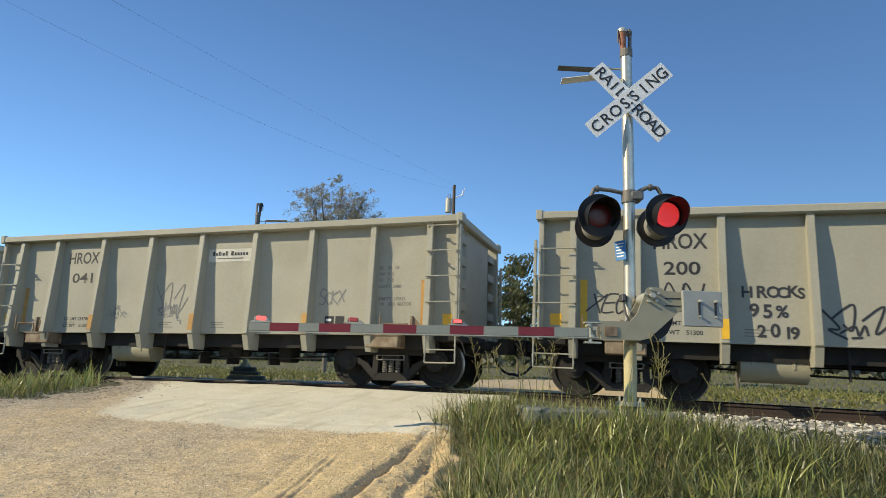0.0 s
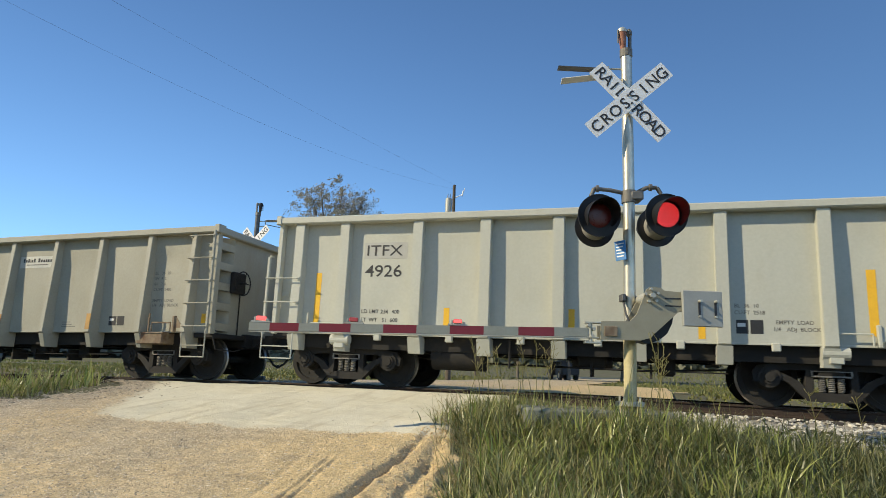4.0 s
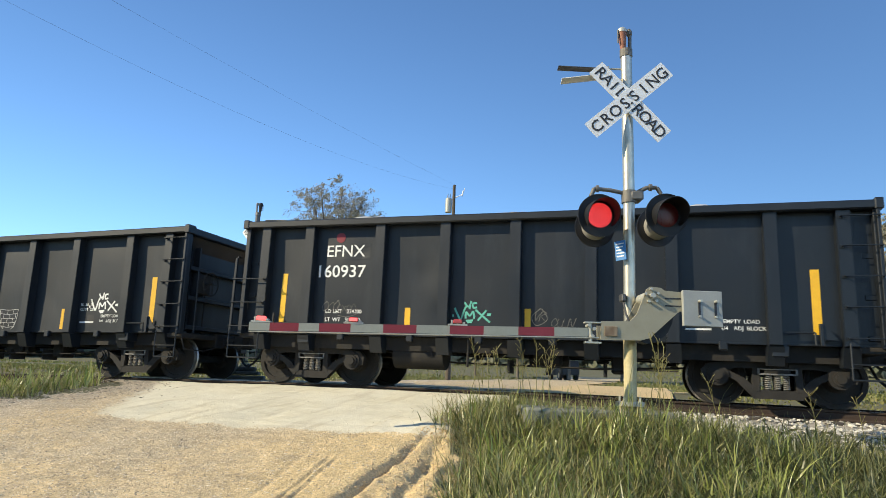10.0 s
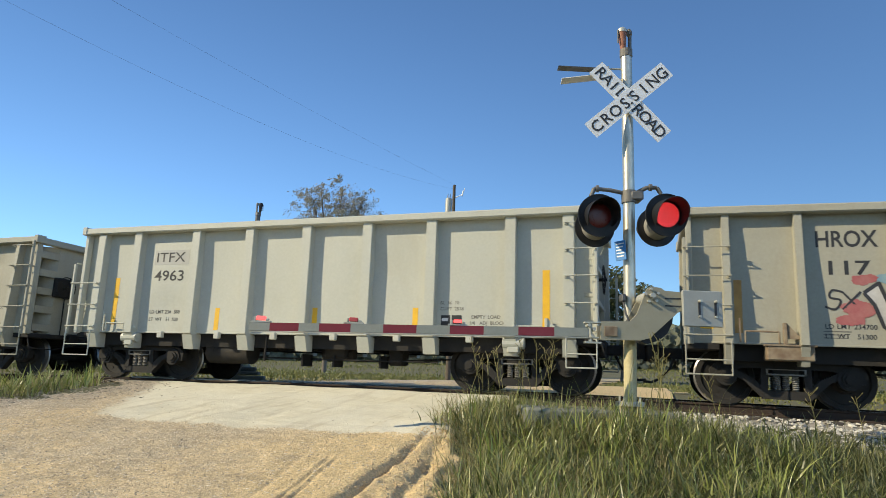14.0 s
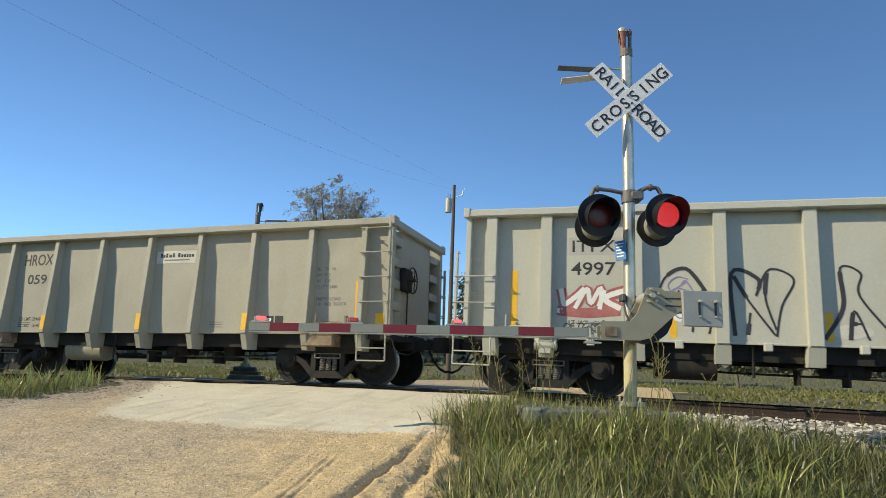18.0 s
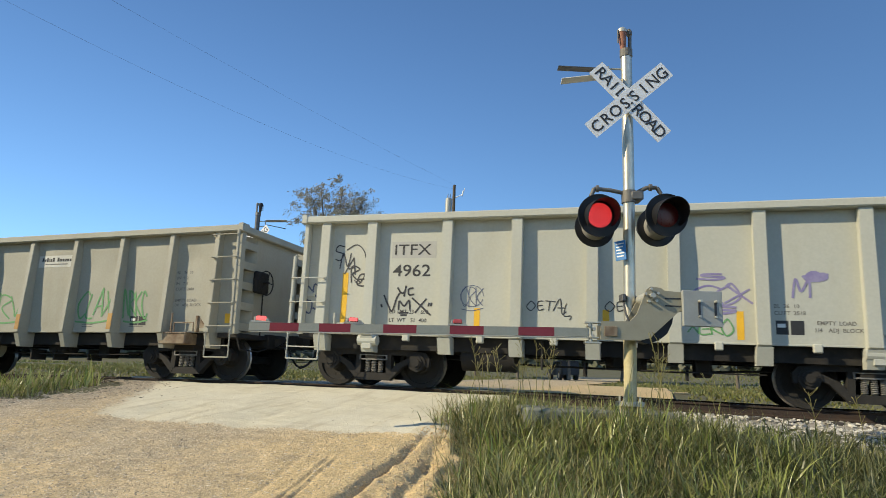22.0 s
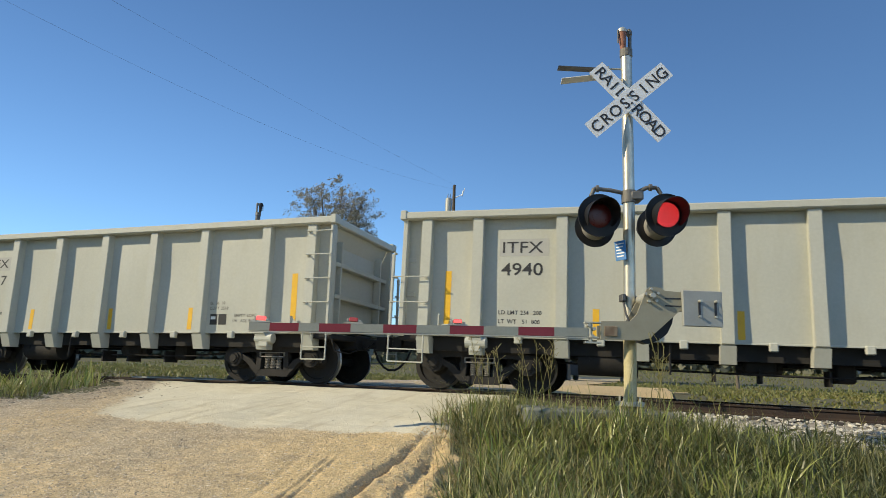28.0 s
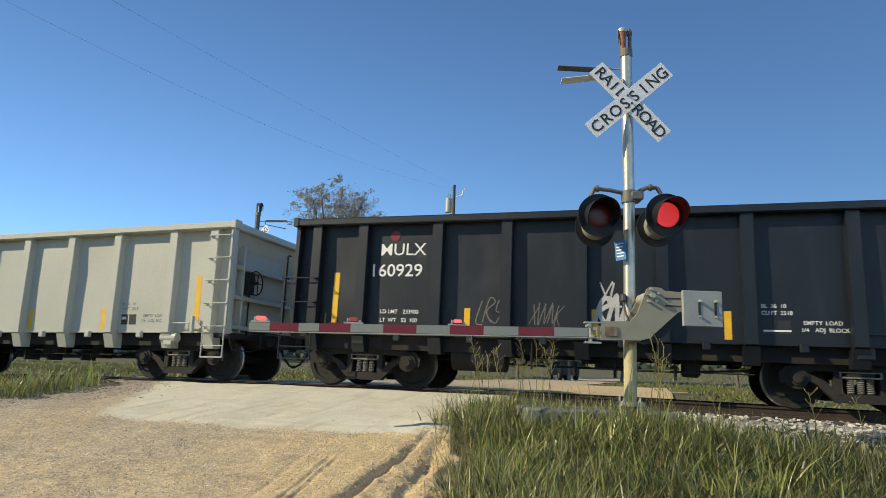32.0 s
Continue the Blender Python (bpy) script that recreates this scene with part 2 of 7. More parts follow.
def road_surface(name):
    """Sandy gravel with pebbles; packed pale limestone in front of the rails, with a ragged edge."""
    m = bpy.data.materials.new(name)
    m.use_nodes = True
    nt = m.node_tree
    b = nt.nodes["Principled BSDF"]
    where = nt.nodes.new("ShaderNodeTexCoord").outputs["Object"]

    def tex(kind, scale, **k):
        n = _node(nt, kind, Scale=scale, **k)
        nt.links.new(where, n.inputs["Vector"])
        return n

    def maths(op, p, q):
        n = nt.nodes.new("ShaderNodeMath")
        n.operation = op
        for s, v in zip(n.inputs, (p, q)):
            if isinstance(v, (int, float)):
                s.default_value = v
            else:
                nt.links.new(v, s)
        return n.outputs[0]

    def ramp(v, lo, hi, a_=0.0, b_=1.0):
        n = nt.nodes.new("ShaderNodeMapRange")
        n.interpolation_type = 'SMOOTHSTEP'
        for key, val in (("From Min", lo), ("From Max", hi), ("To Min", a_), ("To Max", b_)):
            n.inputs[key].default_value = val
        nt.links.new(v, n.inputs["Value"])
        return n.outputs[0]

    def blend(f, c0, c1, how='MIX'):
        n = nt.nodes.new("ShaderNodeMix")
        n.data_type, n.blend_type = 'RGBA', how
        for s, v in ((n.inputs[0], f), (n.inputs[6], c0), (n.inputs[7], c1)):
            if isinstance(v, tuple):
                s.default_value = (*v, 1)
            elif isinstance(v, (int, float)):
                s.default_value = v
            else:
                nt.links.new(v, s)
        return n.outputs[2]

    xyz = nt.nodes.new("ShaderNodeSeparateXYZ")
    nt.links.new(where, xyz.inputs[0])
    x, y = xyz.outputs[0], xyz.outputs[1]
    big = tex("ShaderNodeTexNoise", 0.55, Detail=6.0, Roughness=0.6).outputs["Fac"]
    mid = tex("ShaderNodeTexNoise", 3.0, Detail=6.0, Roughness=0.7).outputs["Fac"]
    grit = tex("ShaderNodeTexNoise", 38.0, Detail=3.0, Roughness=0.7).outputs["Fac"]
    patch = tex("ShaderNodeTexNoise", 1.3, Detail=5.0, Roughness=0.65).outputs["Fac"]
    sand = blend(ramp(big, 0.36, 0.64), (0.52, 0.42, 0.275), (0.60, 0.455, 0.255))
    # greyer stone along the outer edge, open yellow sand towards the verge
    sand = blend(ramp(maths('ADD', x, maths('MULTIPLY', patch, 3.0)), -7.6, -5.6, 0.7, 0.0), sand, (0.45, 0.375, 0.285))
    sand = blend(ramp(maths('ADD', x, maths('MULTIPLY', mid, 1.5)), -3.4, -1.9, 0.0, 0.9), sand, (0.62, 0.46, 0.235))
    sand = blend(maths('MULTIPLY', ramp(mid, 0.45, 0.68, 0.0, 0.7), ramp(x, -3.6, -2.6, 1.0, 0.25)), sand, (0.36, 0.285, 0.185))
    lumps = tex("ShaderNodeTexNoise", 9.0, Detail=4.0, Roughness=0.75).outputs["Fac"]
    sand = blend(0.55, sand, ramp(lumps, 0.32, 0.68, 0.70, 1.22), 'MULTIPLY')
    loose = ramp(maths('ADD', maths('MULTIPLY', patch, 0.6), maths('MULTIPLY', x, -0.05)), 0.40, 0.72, 0.25, 1.0)
    seen = None
    for size, keep, dark, light in ((15.0, 0.66, (0.20, 0.165, 0.12), (0.66, 0.57, 0.43)), (30.0, 0.55, (0.22, 0.18, 0.13), (0.72, 0.62, 0.47)), (70.0, 0.5, (0.27, 0.22, 0.16), (0.70, 0.60, 0.44))):
        warped = nt.nodes.new("ShaderNodeVectorMath")
        warped.operation = 'ADD'
        bend_ = tex("ShaderNodeTexNoise", size * 0.9, Detail=2.0)
        shift = nt.nodes.new("ShaderNodeVectorMath")
        shift.operation = 'SCALE'
        shift.inputs["Scale"].default_value = 0.7 / size
        nt.links.new(bend_.outputs["Color"], shift.inputs[0])
        nt.links.new(where, warped.inputs[0])
        nt.links.new(shift.outputs[0], warped.inputs[1])
        cell = _node(nt, "ShaderNodeTexVoronoi", Scale=size)
        nt.links.new(warped.outputs[0], cell.inputs["Vector"])
        tone = nt.nodes.new("ShaderNodeSeparateColor")
        nt.links.new(cell.outputs["Color"], tone.inputs[0])
        spot = maths('MULTIPLY', ramp(cell.outputs["Distance"], 0.22, 0.40, 1.0, 0.0), ramp(tone.outputs[1], keep, keep + 0.1))
        spot = maths('MULTIPLY', spot, loose)
        sand = blend(maths('MULTIPLY', spot, 0.85), sand, blend(tone.outputs[0], dark, light))
        seen = spot if seen is None else maths('ADD', seen, spot)
    sand = blend(0.65, sand, ramp(grit, 0.25, 0.75, 0.62, 1.35), 'MULTIPLY')
    # limestone apron
    edge = maths('ADD', maths('ADD', y, maths('MULTIPLY', mid, 0.8)), maths('MULTIPLY', grit, 0.4))
    dx = maths('ADD', x, 4.5)
    edge = maths('SUBTRACT', edge, maths('MULTIPLY', maths('MULTIPLY', dx, dx), 0.03))
    side = maths('ADD', x, maths('MULTIPLY', mid, 1.0))
    flank = maths('ADD', side, maths('MULTIPLY', maths('SUBTRACT', y, 7.6), 0.62))
    mask = maths('MULTIPLY', maths('MULTIPLY', ramp(edge, 7.40, 7.56), ramp(y, 12.5, 13.5, 1.0, 0.0)), maths('MULTIPLY', ramp(flank, -6.95, -6.6), ramp(side, -2.1, -1.3, 1.0, 0.0)))
    lime = blend(ramp(mid, 0.35, 0.7), (0.66, 0.605, 0.45), (0.585, 0.525, 0.375))
    lime = blend(ramp(big, 0.4, 0.65, 0.0, 0.6), lime, (0.66, 0.615, 0.485))
    streak = nt.nodes.new("ShaderNodeMapping")
    streak.inputs["Scale"].default_value = (7.0, 0.6, 1.0)
    streak.inputs["Rotation"].default_value = (0, 0, 0.35)
    nt.links.new(where, streak.inputs["Vector"])
    sn = _node(nt, "ShaderNodeTexNoise", Scale=1.0, Detail=6.0)
    nt.links.new(streak.outputs[0], sn.inputs["Vector"])
    lime = blend(ramp(sn.outputs["Fac"], 0.52, 0.70, 0.0, 0.45), lime, (0.44, 0.37, 0.25))
    lime = blend(0.3, lime, ramp(grit, 0.25, 0.75, 0.7, 1.25), 'MULTIPLY')
    colour = blend(mask, sand, lime)
    nt.links.new(colour, b.inputs["Base Color"])
    b.inputs["Roughness"].default_value = 0.95
    b.inputs["Specular IOR Level"].default_value = 0.2
    h = maths('ADD', maths('MULTIPLY', seen, 0.7), maths('ADD', maths('MULTIPLY', grit, 0.7), maths('MULTIPLY', mid, 2.0)))
    bp = nt.nodes.new("ShaderNodeBump")
    bp.inputs["Distance"].default_value = 0.02
    nt.links.new(ramp(mask, 0.0, 1.0, 0.9, 0.35), bp.inputs["Strength"])
    nt.links.new(h, bp.inputs["Height"])
    nt.links.new(bp.outputs[0], b.inputs["Normal"])
    return m


GRAVEL = road_surface("sandy_gravel")
SOIL = surface("dry_grassy_soil", (0.125, 0.108, 0.055), 0.95, second=(0.09, 0.095, 0.032), amount=0.9, scale=0.5, fine=9, bump=0.8)
STONE = surface("pale_ballast", (0.36, 0.33, 0.28), 0.9, second=(0.22, 0.20, 0.165), amount=0.9, scale=4, fine=30, bump=0.4, by_object=True)
BALLAST = foliage("pale_ballast_stones", (0.24, 0.22, 0.18), (0.60, 0.56, 0.48), 0.9, 0.0)
EDGESTONE = foliage("dusty_grey_stones", (0.15, 0.125, 0.09), (0.48, 0.41, 0.30), 0.9, 0.0)
CLOD = foliage("sandy_dirt_clods", (0.46, 0.32, 0.17), (0.60, 0.43, 0.225), 0.95, 0.0)
PEBBLE = foliage("road_pebbles", (0.24, 0.195, 0.135), (0.68, 0.58, 0.42), 0.9, 0.0)
AGGREGATE = surface("crushed_stone_load", (0.48, 0.46, 0.42), 0.95, second=(0.36, 0.34, 0.31), amount=0.8, scale=4, fine=20, bump=1.0)
BARK = surface("bark", (0.16, 0.135, 0.105), 0.95, amount=0.7, scale=4, fine=24, bump=0.6)
GRASS = foliage("green_grass_blades", (0.060, 0.085, 0.018), (0.42, 0.39, 0.17), 0.34)
FIELD = foliage("field_grass_blades", (0.13, 0.15, 0.03), (0.23, 0.215, 0.065))
FIELDDRY = foliage("dry_field_blades", (0.27, 0.23, 0.09), (0.16, 0.15, 0.045), through_light=0.2)
DARKGRASS = foliage("dark_green_grass_blades", (0.040, 0.058, 0.013), (0.21, 0.205, 0.085), 0.4)
STRAW = foliage("dry_grass_blades", (0.42, 0.34, 0.17), (0.20, 0.185, 0.075), through_light=0.2)
LUSH = foliage("bright_green_blades", (0.13, 0.18, 0.030), (0.40, 0.41, 0.13), 0.36)
# distance haze mixed into the leaf colour: paler and greyer than LEAF
HAZYLEAF = foliage("haze_tinted_far_leaves", (0.12, 0.135, 0.085), (0.19, 0.19, 0.13))
LEAF = foliage("tree_leaves", (0.060, 0.085, 0.028), (0.15, 0.145, 0.055))
LEAFDRY = foliage("brownish_tree_leaves", (0.20, 0.195, 0.13), (0.40, 0.36, 0.27), through_light=0.4)
CARPAINT = surface("dark_blue_car_paint", (0.008, 0.009, 0.011), 0.5, amount=0.3, scale=4, fine=40, bump=0.0)
GLASSM = surface("dark_window_glass", (0.02, 0.025, 0.03), 0.05, amount=0.2, bump=0.0)
CHROME = surface("bright_metal", (0.7, 0.7, 0.7), 0.2, metal=0.9, amount=0.2, bump=0.0)
RUBBER = surface("tyre_rubber", (0.02, 0.02, 0.02), 0.9, amount=0.3, bump=0.2)


# ---------------------------------------------------------------- mesh helpers
def box(bm, x0, x1, y0, y1, z0, z1, bevel=0.0):
    made = bmesh.ops.create_cube(bm, size=1.0, matrix=Matrix.Translation(((x0 + x1) / 2, (y0 + y1) / 2, (z0 + z1) / 2)) @
                                 Matrix.Diagonal((abs(x1 - x0), abs(y1 - y0), abs(z1 - z0), 1)))["verts"]
    if bevel:
        edges = list({e for v in made for e in v.link_edges})
        bmesh.ops.bevel(bm, geom=edges, offset=bevel, segments=1, affect='EDGES', profile=0.5)
    return made


def rod(bm, a, b, r0, r1=None, n=8, caps=True):
    a, b = Vector(a), Vector(b)
    d = b - a
    m = Matrix.Translation((a + b) / 2) @ d.to_track_quat('Z', 'Y').to_matrix().to_4x4()
    return bmesh.ops.create_cone(bm, cap_ends=caps, segments=n, radius1=r0, radius2=r0 if r1 is None else r1, depth=d.length, matrix=m)["verts"]


def bent(bm, pts, r, n=6):
    for a, b in zip(pts, pts[1:]):
        rod(bm, a, b, r, n=n)


def prism(bm, outline, axis, a, b):
    """An outline of (u, v) pairs, pushed from a to b along an axis: 'x' takes (y, z), 'y' takes (x, z), 'z' takes (x, y)."""
    def at(u, v, w):
        return {'x': (w, u, v), 'y': (u, w, v), 'z': (u, v, w)}[axis]
    lo = [bm.verts.new(at(u, v, a)) for u, v in outline]
    hi = [bm.verts.new(at(u, v, b)) for u, v in outline]
    k = len(outline)
    faces = [bm.faces.new(lo), bm.faces.new(hi)]
    for i in range(k):
        faces.append(bm.faces.new((lo[i], lo[(i + 1) % k], hi[(i + 1) % k], hi[i])))
    bmesh.ops.recalc_face_normals(bm, faces=faces)


def smooth(me, angle=40):
    me.polygons.foreach_set("use_smooth", [True] * len(me.polygons))
    me.set_sharp_from_angle(angle=radians(angle))


def mesh_of(name, bm, material, round_it=False):
    me = bpy.data.meshes.new(name)
    bm.to_mesh(me)
    bm.free()
    me.materials.append(material)
    if round_it:
        smooth(me)
    return me


def part(name, bm, material, parent, label="", at=None, round_it=False):
    me = bm if isinstance(bm, bpy.types.Mesh) else mesh_of(name, bm, material, round_it)
    ob = new(name, me)
    ob.parent = parent
    if at is not None:
        ob.matrix_basis = at
    if label:
        tagged(ob, label)
    return ob


def fresh():
    return bmesh.new()


def raw(name, verts, faces, material):
    me = bpy.data.meshes.new(name)
    me.from_pydata(verts, [], faces)
    me.materials.append(material)
    me.validate()
    return me


def words(name, text, size, parent, at, material, label="", spacing=1.0, align='LEFT', width=None, bold=0.0):
    """Flat lettering in the built-in font as a mesh; it faces along +z of at."""
    cu = bpy.data.curves.new(name, 'FONT')
    cu.body, cu.size, cu.align_x, cu.space_character, cu.resolution_u = text, size, align, spacing, 3
    cu.offset = bold * size
    tmp = bpy.data.objects.new(name, cu)
    me = bpy.data.meshes.new_from_object(tmp)
    bpy.data.objects.remove(tmp)
    if width and len(me.vertices):
        xs = [v.co.x for v in me.vertices]
        k = width / max(1e-6, max(xs) - min(xs))
        base = min(xs)
        for v in me.vertices:
            v.co.x = (v.co.x - base) * k
    me.materials.clear()
    me.materials.append(material)
    me.name = name
    ob = new(name, me)
    ob.parent = parent
    ob.matrix_basis = at
    if label:
        tagged(ob, label)
    return ob


def thing(name, at, label, category, group="", kind=""):
    ob = new(name)
    ob.empty_display_size = 0.2
    ob.matrix_basis = at
    return tagged(ob, label, category, group, kind)


# ---------------------------------------------------------------- lie of the land
SIDE_Y = 11.30          # outer face of the cars' ribs
TRACK_Y = 12.85         # middle of the track


def hump(x):
    """Height of the rail top along the track: it rests a little high at the crossing."""
    return 0.20 * (np.exp(-((x + 5.0) / 12.0) ** 2) - 1.0)


def lie(x, y):
    """Ground height."""
    x, y = np.asarray(x, float), np.asarray(y, float)
    near = -0.05 - 0.1276 * np.clip(10.9 - y, 0, 9.9)
    far = -0.05 + 0.30 * np.clip((y - 16) / 46, 0, 1) + 0.042 * np.clip(y - 66, 0, 60)
    z = np.where(y < 13, near, far)
    off = np.clip((x + 2.2) / 1.6, 0, 1) + np.clip((-10.6 - x) / 2.0, 0, 1)
    bed = np.exp(-((y - TRACK_Y) / 3.2) ** 4)
    z = z - off * (0.16 * bed + 0.22 * np.exp(-((y - 9.4) / 1.6) ** 2) + 0.30 * np.exp(-((y - 17.5) / 2.0) ** 2))
    z = z + 0.38 * np.exp(-((x + 0.4) / 1.6) ** 2 - ((y - 7.7) / 0.9) ** 2)
    crown = np.where(y < 7.2, np.clip((y - 2.5) / 4.7, 0, 1), np.clip((10.9 - y) / 3.7, 0, 1)) * np.clip((-1.7 - x) / 0.8, 0, 1)
    return z + 0.14 * crown + hump(x) * np.exp(-((y - TRACK_Y) / 6.0) ** 2)


def wobble(x, y, s, seed=0.0):
    return noise.noise((x * s + seed, y * s - seed, seed * 0.7))


# ---------------------------------------------------------------- ground
def spread(lo, hi, step, far):
    mid = list(np.arange(lo, hi + 1e-6, step))
    a, b, s = [], [], step
    x = lo
    while x > -far:
        s *= 1.35
        x -= s
        a.append(x)
    s, x = step, hi
    while x < far:
        s *= 1.35
        x += s
        b.append(x)
    return np.array(a[::-1] + mid + b)


def sheet(name, xs, ys, height, material, keep=None):
    gx, gy = np.meshgrid(xs, ys)
    gz = height(gx, gy)
    v = np.stack([gx.ravel(), gy.ravel(), gz.ravel()], 1)
    n = len(xs)
    faces = []
    for j in range(len(ys) - 1):
        for i in range(n - 1):
            if keep is None or keep((xs[i] + xs[i + 1]) / 2, (ys[j] + ys[j + 1]) / 2):
                faces.append((j * n + i, j * n + i + 1, (j + 1) * n + i + 1, (j + 1) * n + i))
    me = raw(name, v.tolist(), faces, material)
    smooth(me, 60)
    return me


def rough_ground(gx, gy):
    z = lie(gx, gy)
    f = np.vectorize(lambda a, b: wobble(a, b, 0.7, 3.1) * 0.05 + wobble(a, b, 2.6, 8.2) * 0.018 if abs(a) < 60 and abs(b) < 90 else 0.0)
    right = np.vectorize(road_right)(gy)
    under = np.clip((gx + 9.5) / 0.4, 0, 1) * np.clip((right - 0.32 - gx) / 0.4, 0, 1) * (gy < 11.5) + 0.10 * np.exp(-((gx - right + 0.1) / 0.4) ** 2) * (gy < 11.5)
    return z + f(gx, gy) - 0.045 - 0.30 * under


def road_left(y):
    return (-9.3 if y < 10 else -9.3 - (y - 10) * 1.1 if y < 12 else -11.5) + wobble(0, y, 0.8, 5.0) * 0.5


def road_right(y):
    if y < 15:
        return max(-2.45, -0.30 * max(y, 2.5) - 0.10) + wobble(4, y, 1.1, 2.0) * 0.16
    return (0.6 if y < 30 else -3.0) + wobble(4, y, 0.3, 2.0) * 1.0


ground = new("ground", sheet("ground", spread(-22, 13, 0.25, 2500), spread(-4, 22, 0.25, 2500), rough_ground, SOIL))
tagged(ground, "dry grassy soil sloping up to a railway track", "ground", kind="structure")


def far_left(y):
    return -9.6


# wheel tracks: place at y = 6, slant, half width, depth
RUTS = ((-2.40, 0.02, 0.042, 0.085), (-2.08, -0.1, 0.07, 0.055), (-3.06, -0.17, 0.018, 0.024), (-2.98, -0.17, 0.018, 0.024), (-3.35, -0.20, 0.03, 0.014),
        (-4.6, -0.15, 0.25, 0.02), (-6.2, -0.15, 0.35, 0.02))


def road_height(gx, gy):
    def f(a, b):
        h = wobble(a, b, 1.3, 1.5) * 0.02 + wobble(a, b, 5.0, 4.0) * 0.008
        if b < 9:
            for x0, slant, w, d in RUTS:
                depth = min(1.0, max(0.0, ((7.25 if w < 0.2 else 8.6) - b) / 0.9))
                if 0.015 < w < 0.04:
                    depth *= min(1.0, max(0.0, (6.2 - b) / 0.4))
                c = x0 + slant * (b - 6) + wobble(0, b, 1.5, 9.0) * 0.05 + (wobble(0, b, 7.0, 4.0) * 0.025 if w > 0.05 else 0)
                u = (a - c) / w
                if abs(u) > 7:
                    continue
                h -= d * depth * math.exp(-u * u) * (0.85 + 0.5 * wobble(a, b, 6.0, 7.0))
                if w > 0.05:
                    rim = math.exp(-(abs(u) - 2.0) ** 2 * 1.2)
                    h += d * 0.26 * depth * rim * max(0.0, 0.6 + 1.1 * wobble(a, b, 6.0, 6.0) + 0.8 * wobble(a, b, 15.0, 3.0) + 0.5 * wobble(a, b, 34.0, 8.0))
            if a > -2.65:
                h += 0.03 * max(0.0, wobble(a, b, 7.0, 2.0) + 0.6 * wobble(a, b, 22.0, 5.0)) * min(1.0, (a + 2.65) / 0.3) * min(1.0, max(0.0, (7.6 - b) / 0.9))
        over = (a - road_right(b) + 0.06 - 0.2 * wobble(a, b, 4.0, 3.0)) / 0.4
        if over > 0:
            h -= 0.24 * min(1.3, over) ** 1.5
        return h
    return lie(gx, gy) + np.vectorize(f)(gx, gy)


road = new("road", sheet("road", np.concatenate([np.arange(-16, -3.6, 0.09), np.arange(-3.6, -0.6, 0.018)]), np.concatenate([np.arange(-7.0, 3.8, 0.3), np.arange(3.8, 7.6, 0.032), np.arange(7.6, 11.6, 0.06)]), road_height, GRAVEL,
                         lambda x, y: road_left(y) - max(0, 8 - y) * 0.35 + 0.5 * wobble(x, y, 2.5, 6.0) < x < road_right(y) + 0.5))
tagged(road, "pale sandy gravel road with tyre ruts up to the crossing", "road", kind="structure")
far_road = new("road_beyond", sheet("road_beyond", np.arange(-13, 5, 0.5), np.arange(14.2, 75, 0.5), lambda x, y: lie(x, y) + 0.02, GRAVEL,
                                    lambda x, y: (far_left(y) + wobble(1, y, 0.4) < x < road_right(y))))
tagged(far_road, "pale sandy gravel road beyond the railway track", "road", kind="structure")


def in_apron(x, y):
    return y > 6.88 + 0.03 * (x + 4.5) ** 2 and -7.3 - 0.62 * (y - 7.6) < x < -2.3


# ---------------------------------------------------------------- track
def rail_mesh(y, name):
    xs = np.concatenate([np.arange(-400, -30, 10.0), np.arange(-30, 31, 0.75), np.arange(40, 401, 10.0)])
    prof = [(-0.07, -0.17), (0.07, -0.17), (0.07, -0.155), (0.012, -0.13), (0.012, -0.045), (0.036, -0.03), (0.036, -0.003),
            (0.03, 0.0), (-0.03, 0.0), (-0.036, -0.003), (-0.036, -0.03), (-0.012, -0.045), (-0.012, -0.13), (-0.07, -0.155)]
    v, f = [], []
    for x in xs:
        h = float(hump(x))
        v += [(x, y + a, h + b) for a, b in prof]
    k = len(prof)
    for i in range(len(xs) - 1):
        for j in range(k):
            f.append((i * k + j, (i + 1) * k + j, (i + 1) * k + (j + 1) % k, i * k + (j + 1) % k))
    me = raw(name, v, f, RAILRUST)
    me.materials.append(RAILTOP)
    for p in me.polygons:
        if p.index % k == 7:
            p.material_index = 1
    return me


track = thing("railway_track", Matrix.Identity(4), "rusty steel rails on wooden ties over pale ballast", "railway track", kind="structure")
for y in (TRACK_Y - 0.7535, TRACK_Y + 0.7535):
    part("rail", rail_mesh(y, "rail"), None, track)
bm = fresh()
box(bm, -0.115, 0.115, -1.3, 1.3, -0.17, 0.0, 0.012)
tie_mesh = mesh_of("tie", bm, TIEM)
rng = random.Random(4)
for i in range(-58, 62):
    x = i * 0.52
    if not -11.4 < x < -2.2:
        part("tie", tie_mesh, None, track, at=pose(x + rng.uniform(-.03, .03), TRACK_Y, float(hump(x)) - 0.168, 0, 0, rng.uniform(-1.5, 1.5)))

# crossing surface: timber and packed stone between and beside the rails
bm = fresh()
for y0, y1 in ((TRACK_Y - 0.66, TRACK_Y - 0.05), (TRACK_Y + 0.05, TRACK_Y + 0.66)):
    for k in range(4):
        x0 = -11.3 + k * 2.2
        box(bm, x0, x0 + 2.17, y0, y1, -0.16, -0.012 + 0.004 * k, 0.01)
panel = new("crossing_panel", mesh_of("crossing_panel", bm, CONC))
tagged(panel, "worn concrete crossing panels between the rails", "crossing panel", kind="structure")


# ---------------------------------------------------------------- rail cars
LENGTH, HALF = 11.40, 5.70
TRUCKS = (-4.20, 4.20)
SILL, FOOT = 0.985, 0.62
TOPS = {"tan": 3.20, "pale": 3.28, "black": 3.23}    # upper face of the top chord
DEEP = 0.14             # depth of the top chord
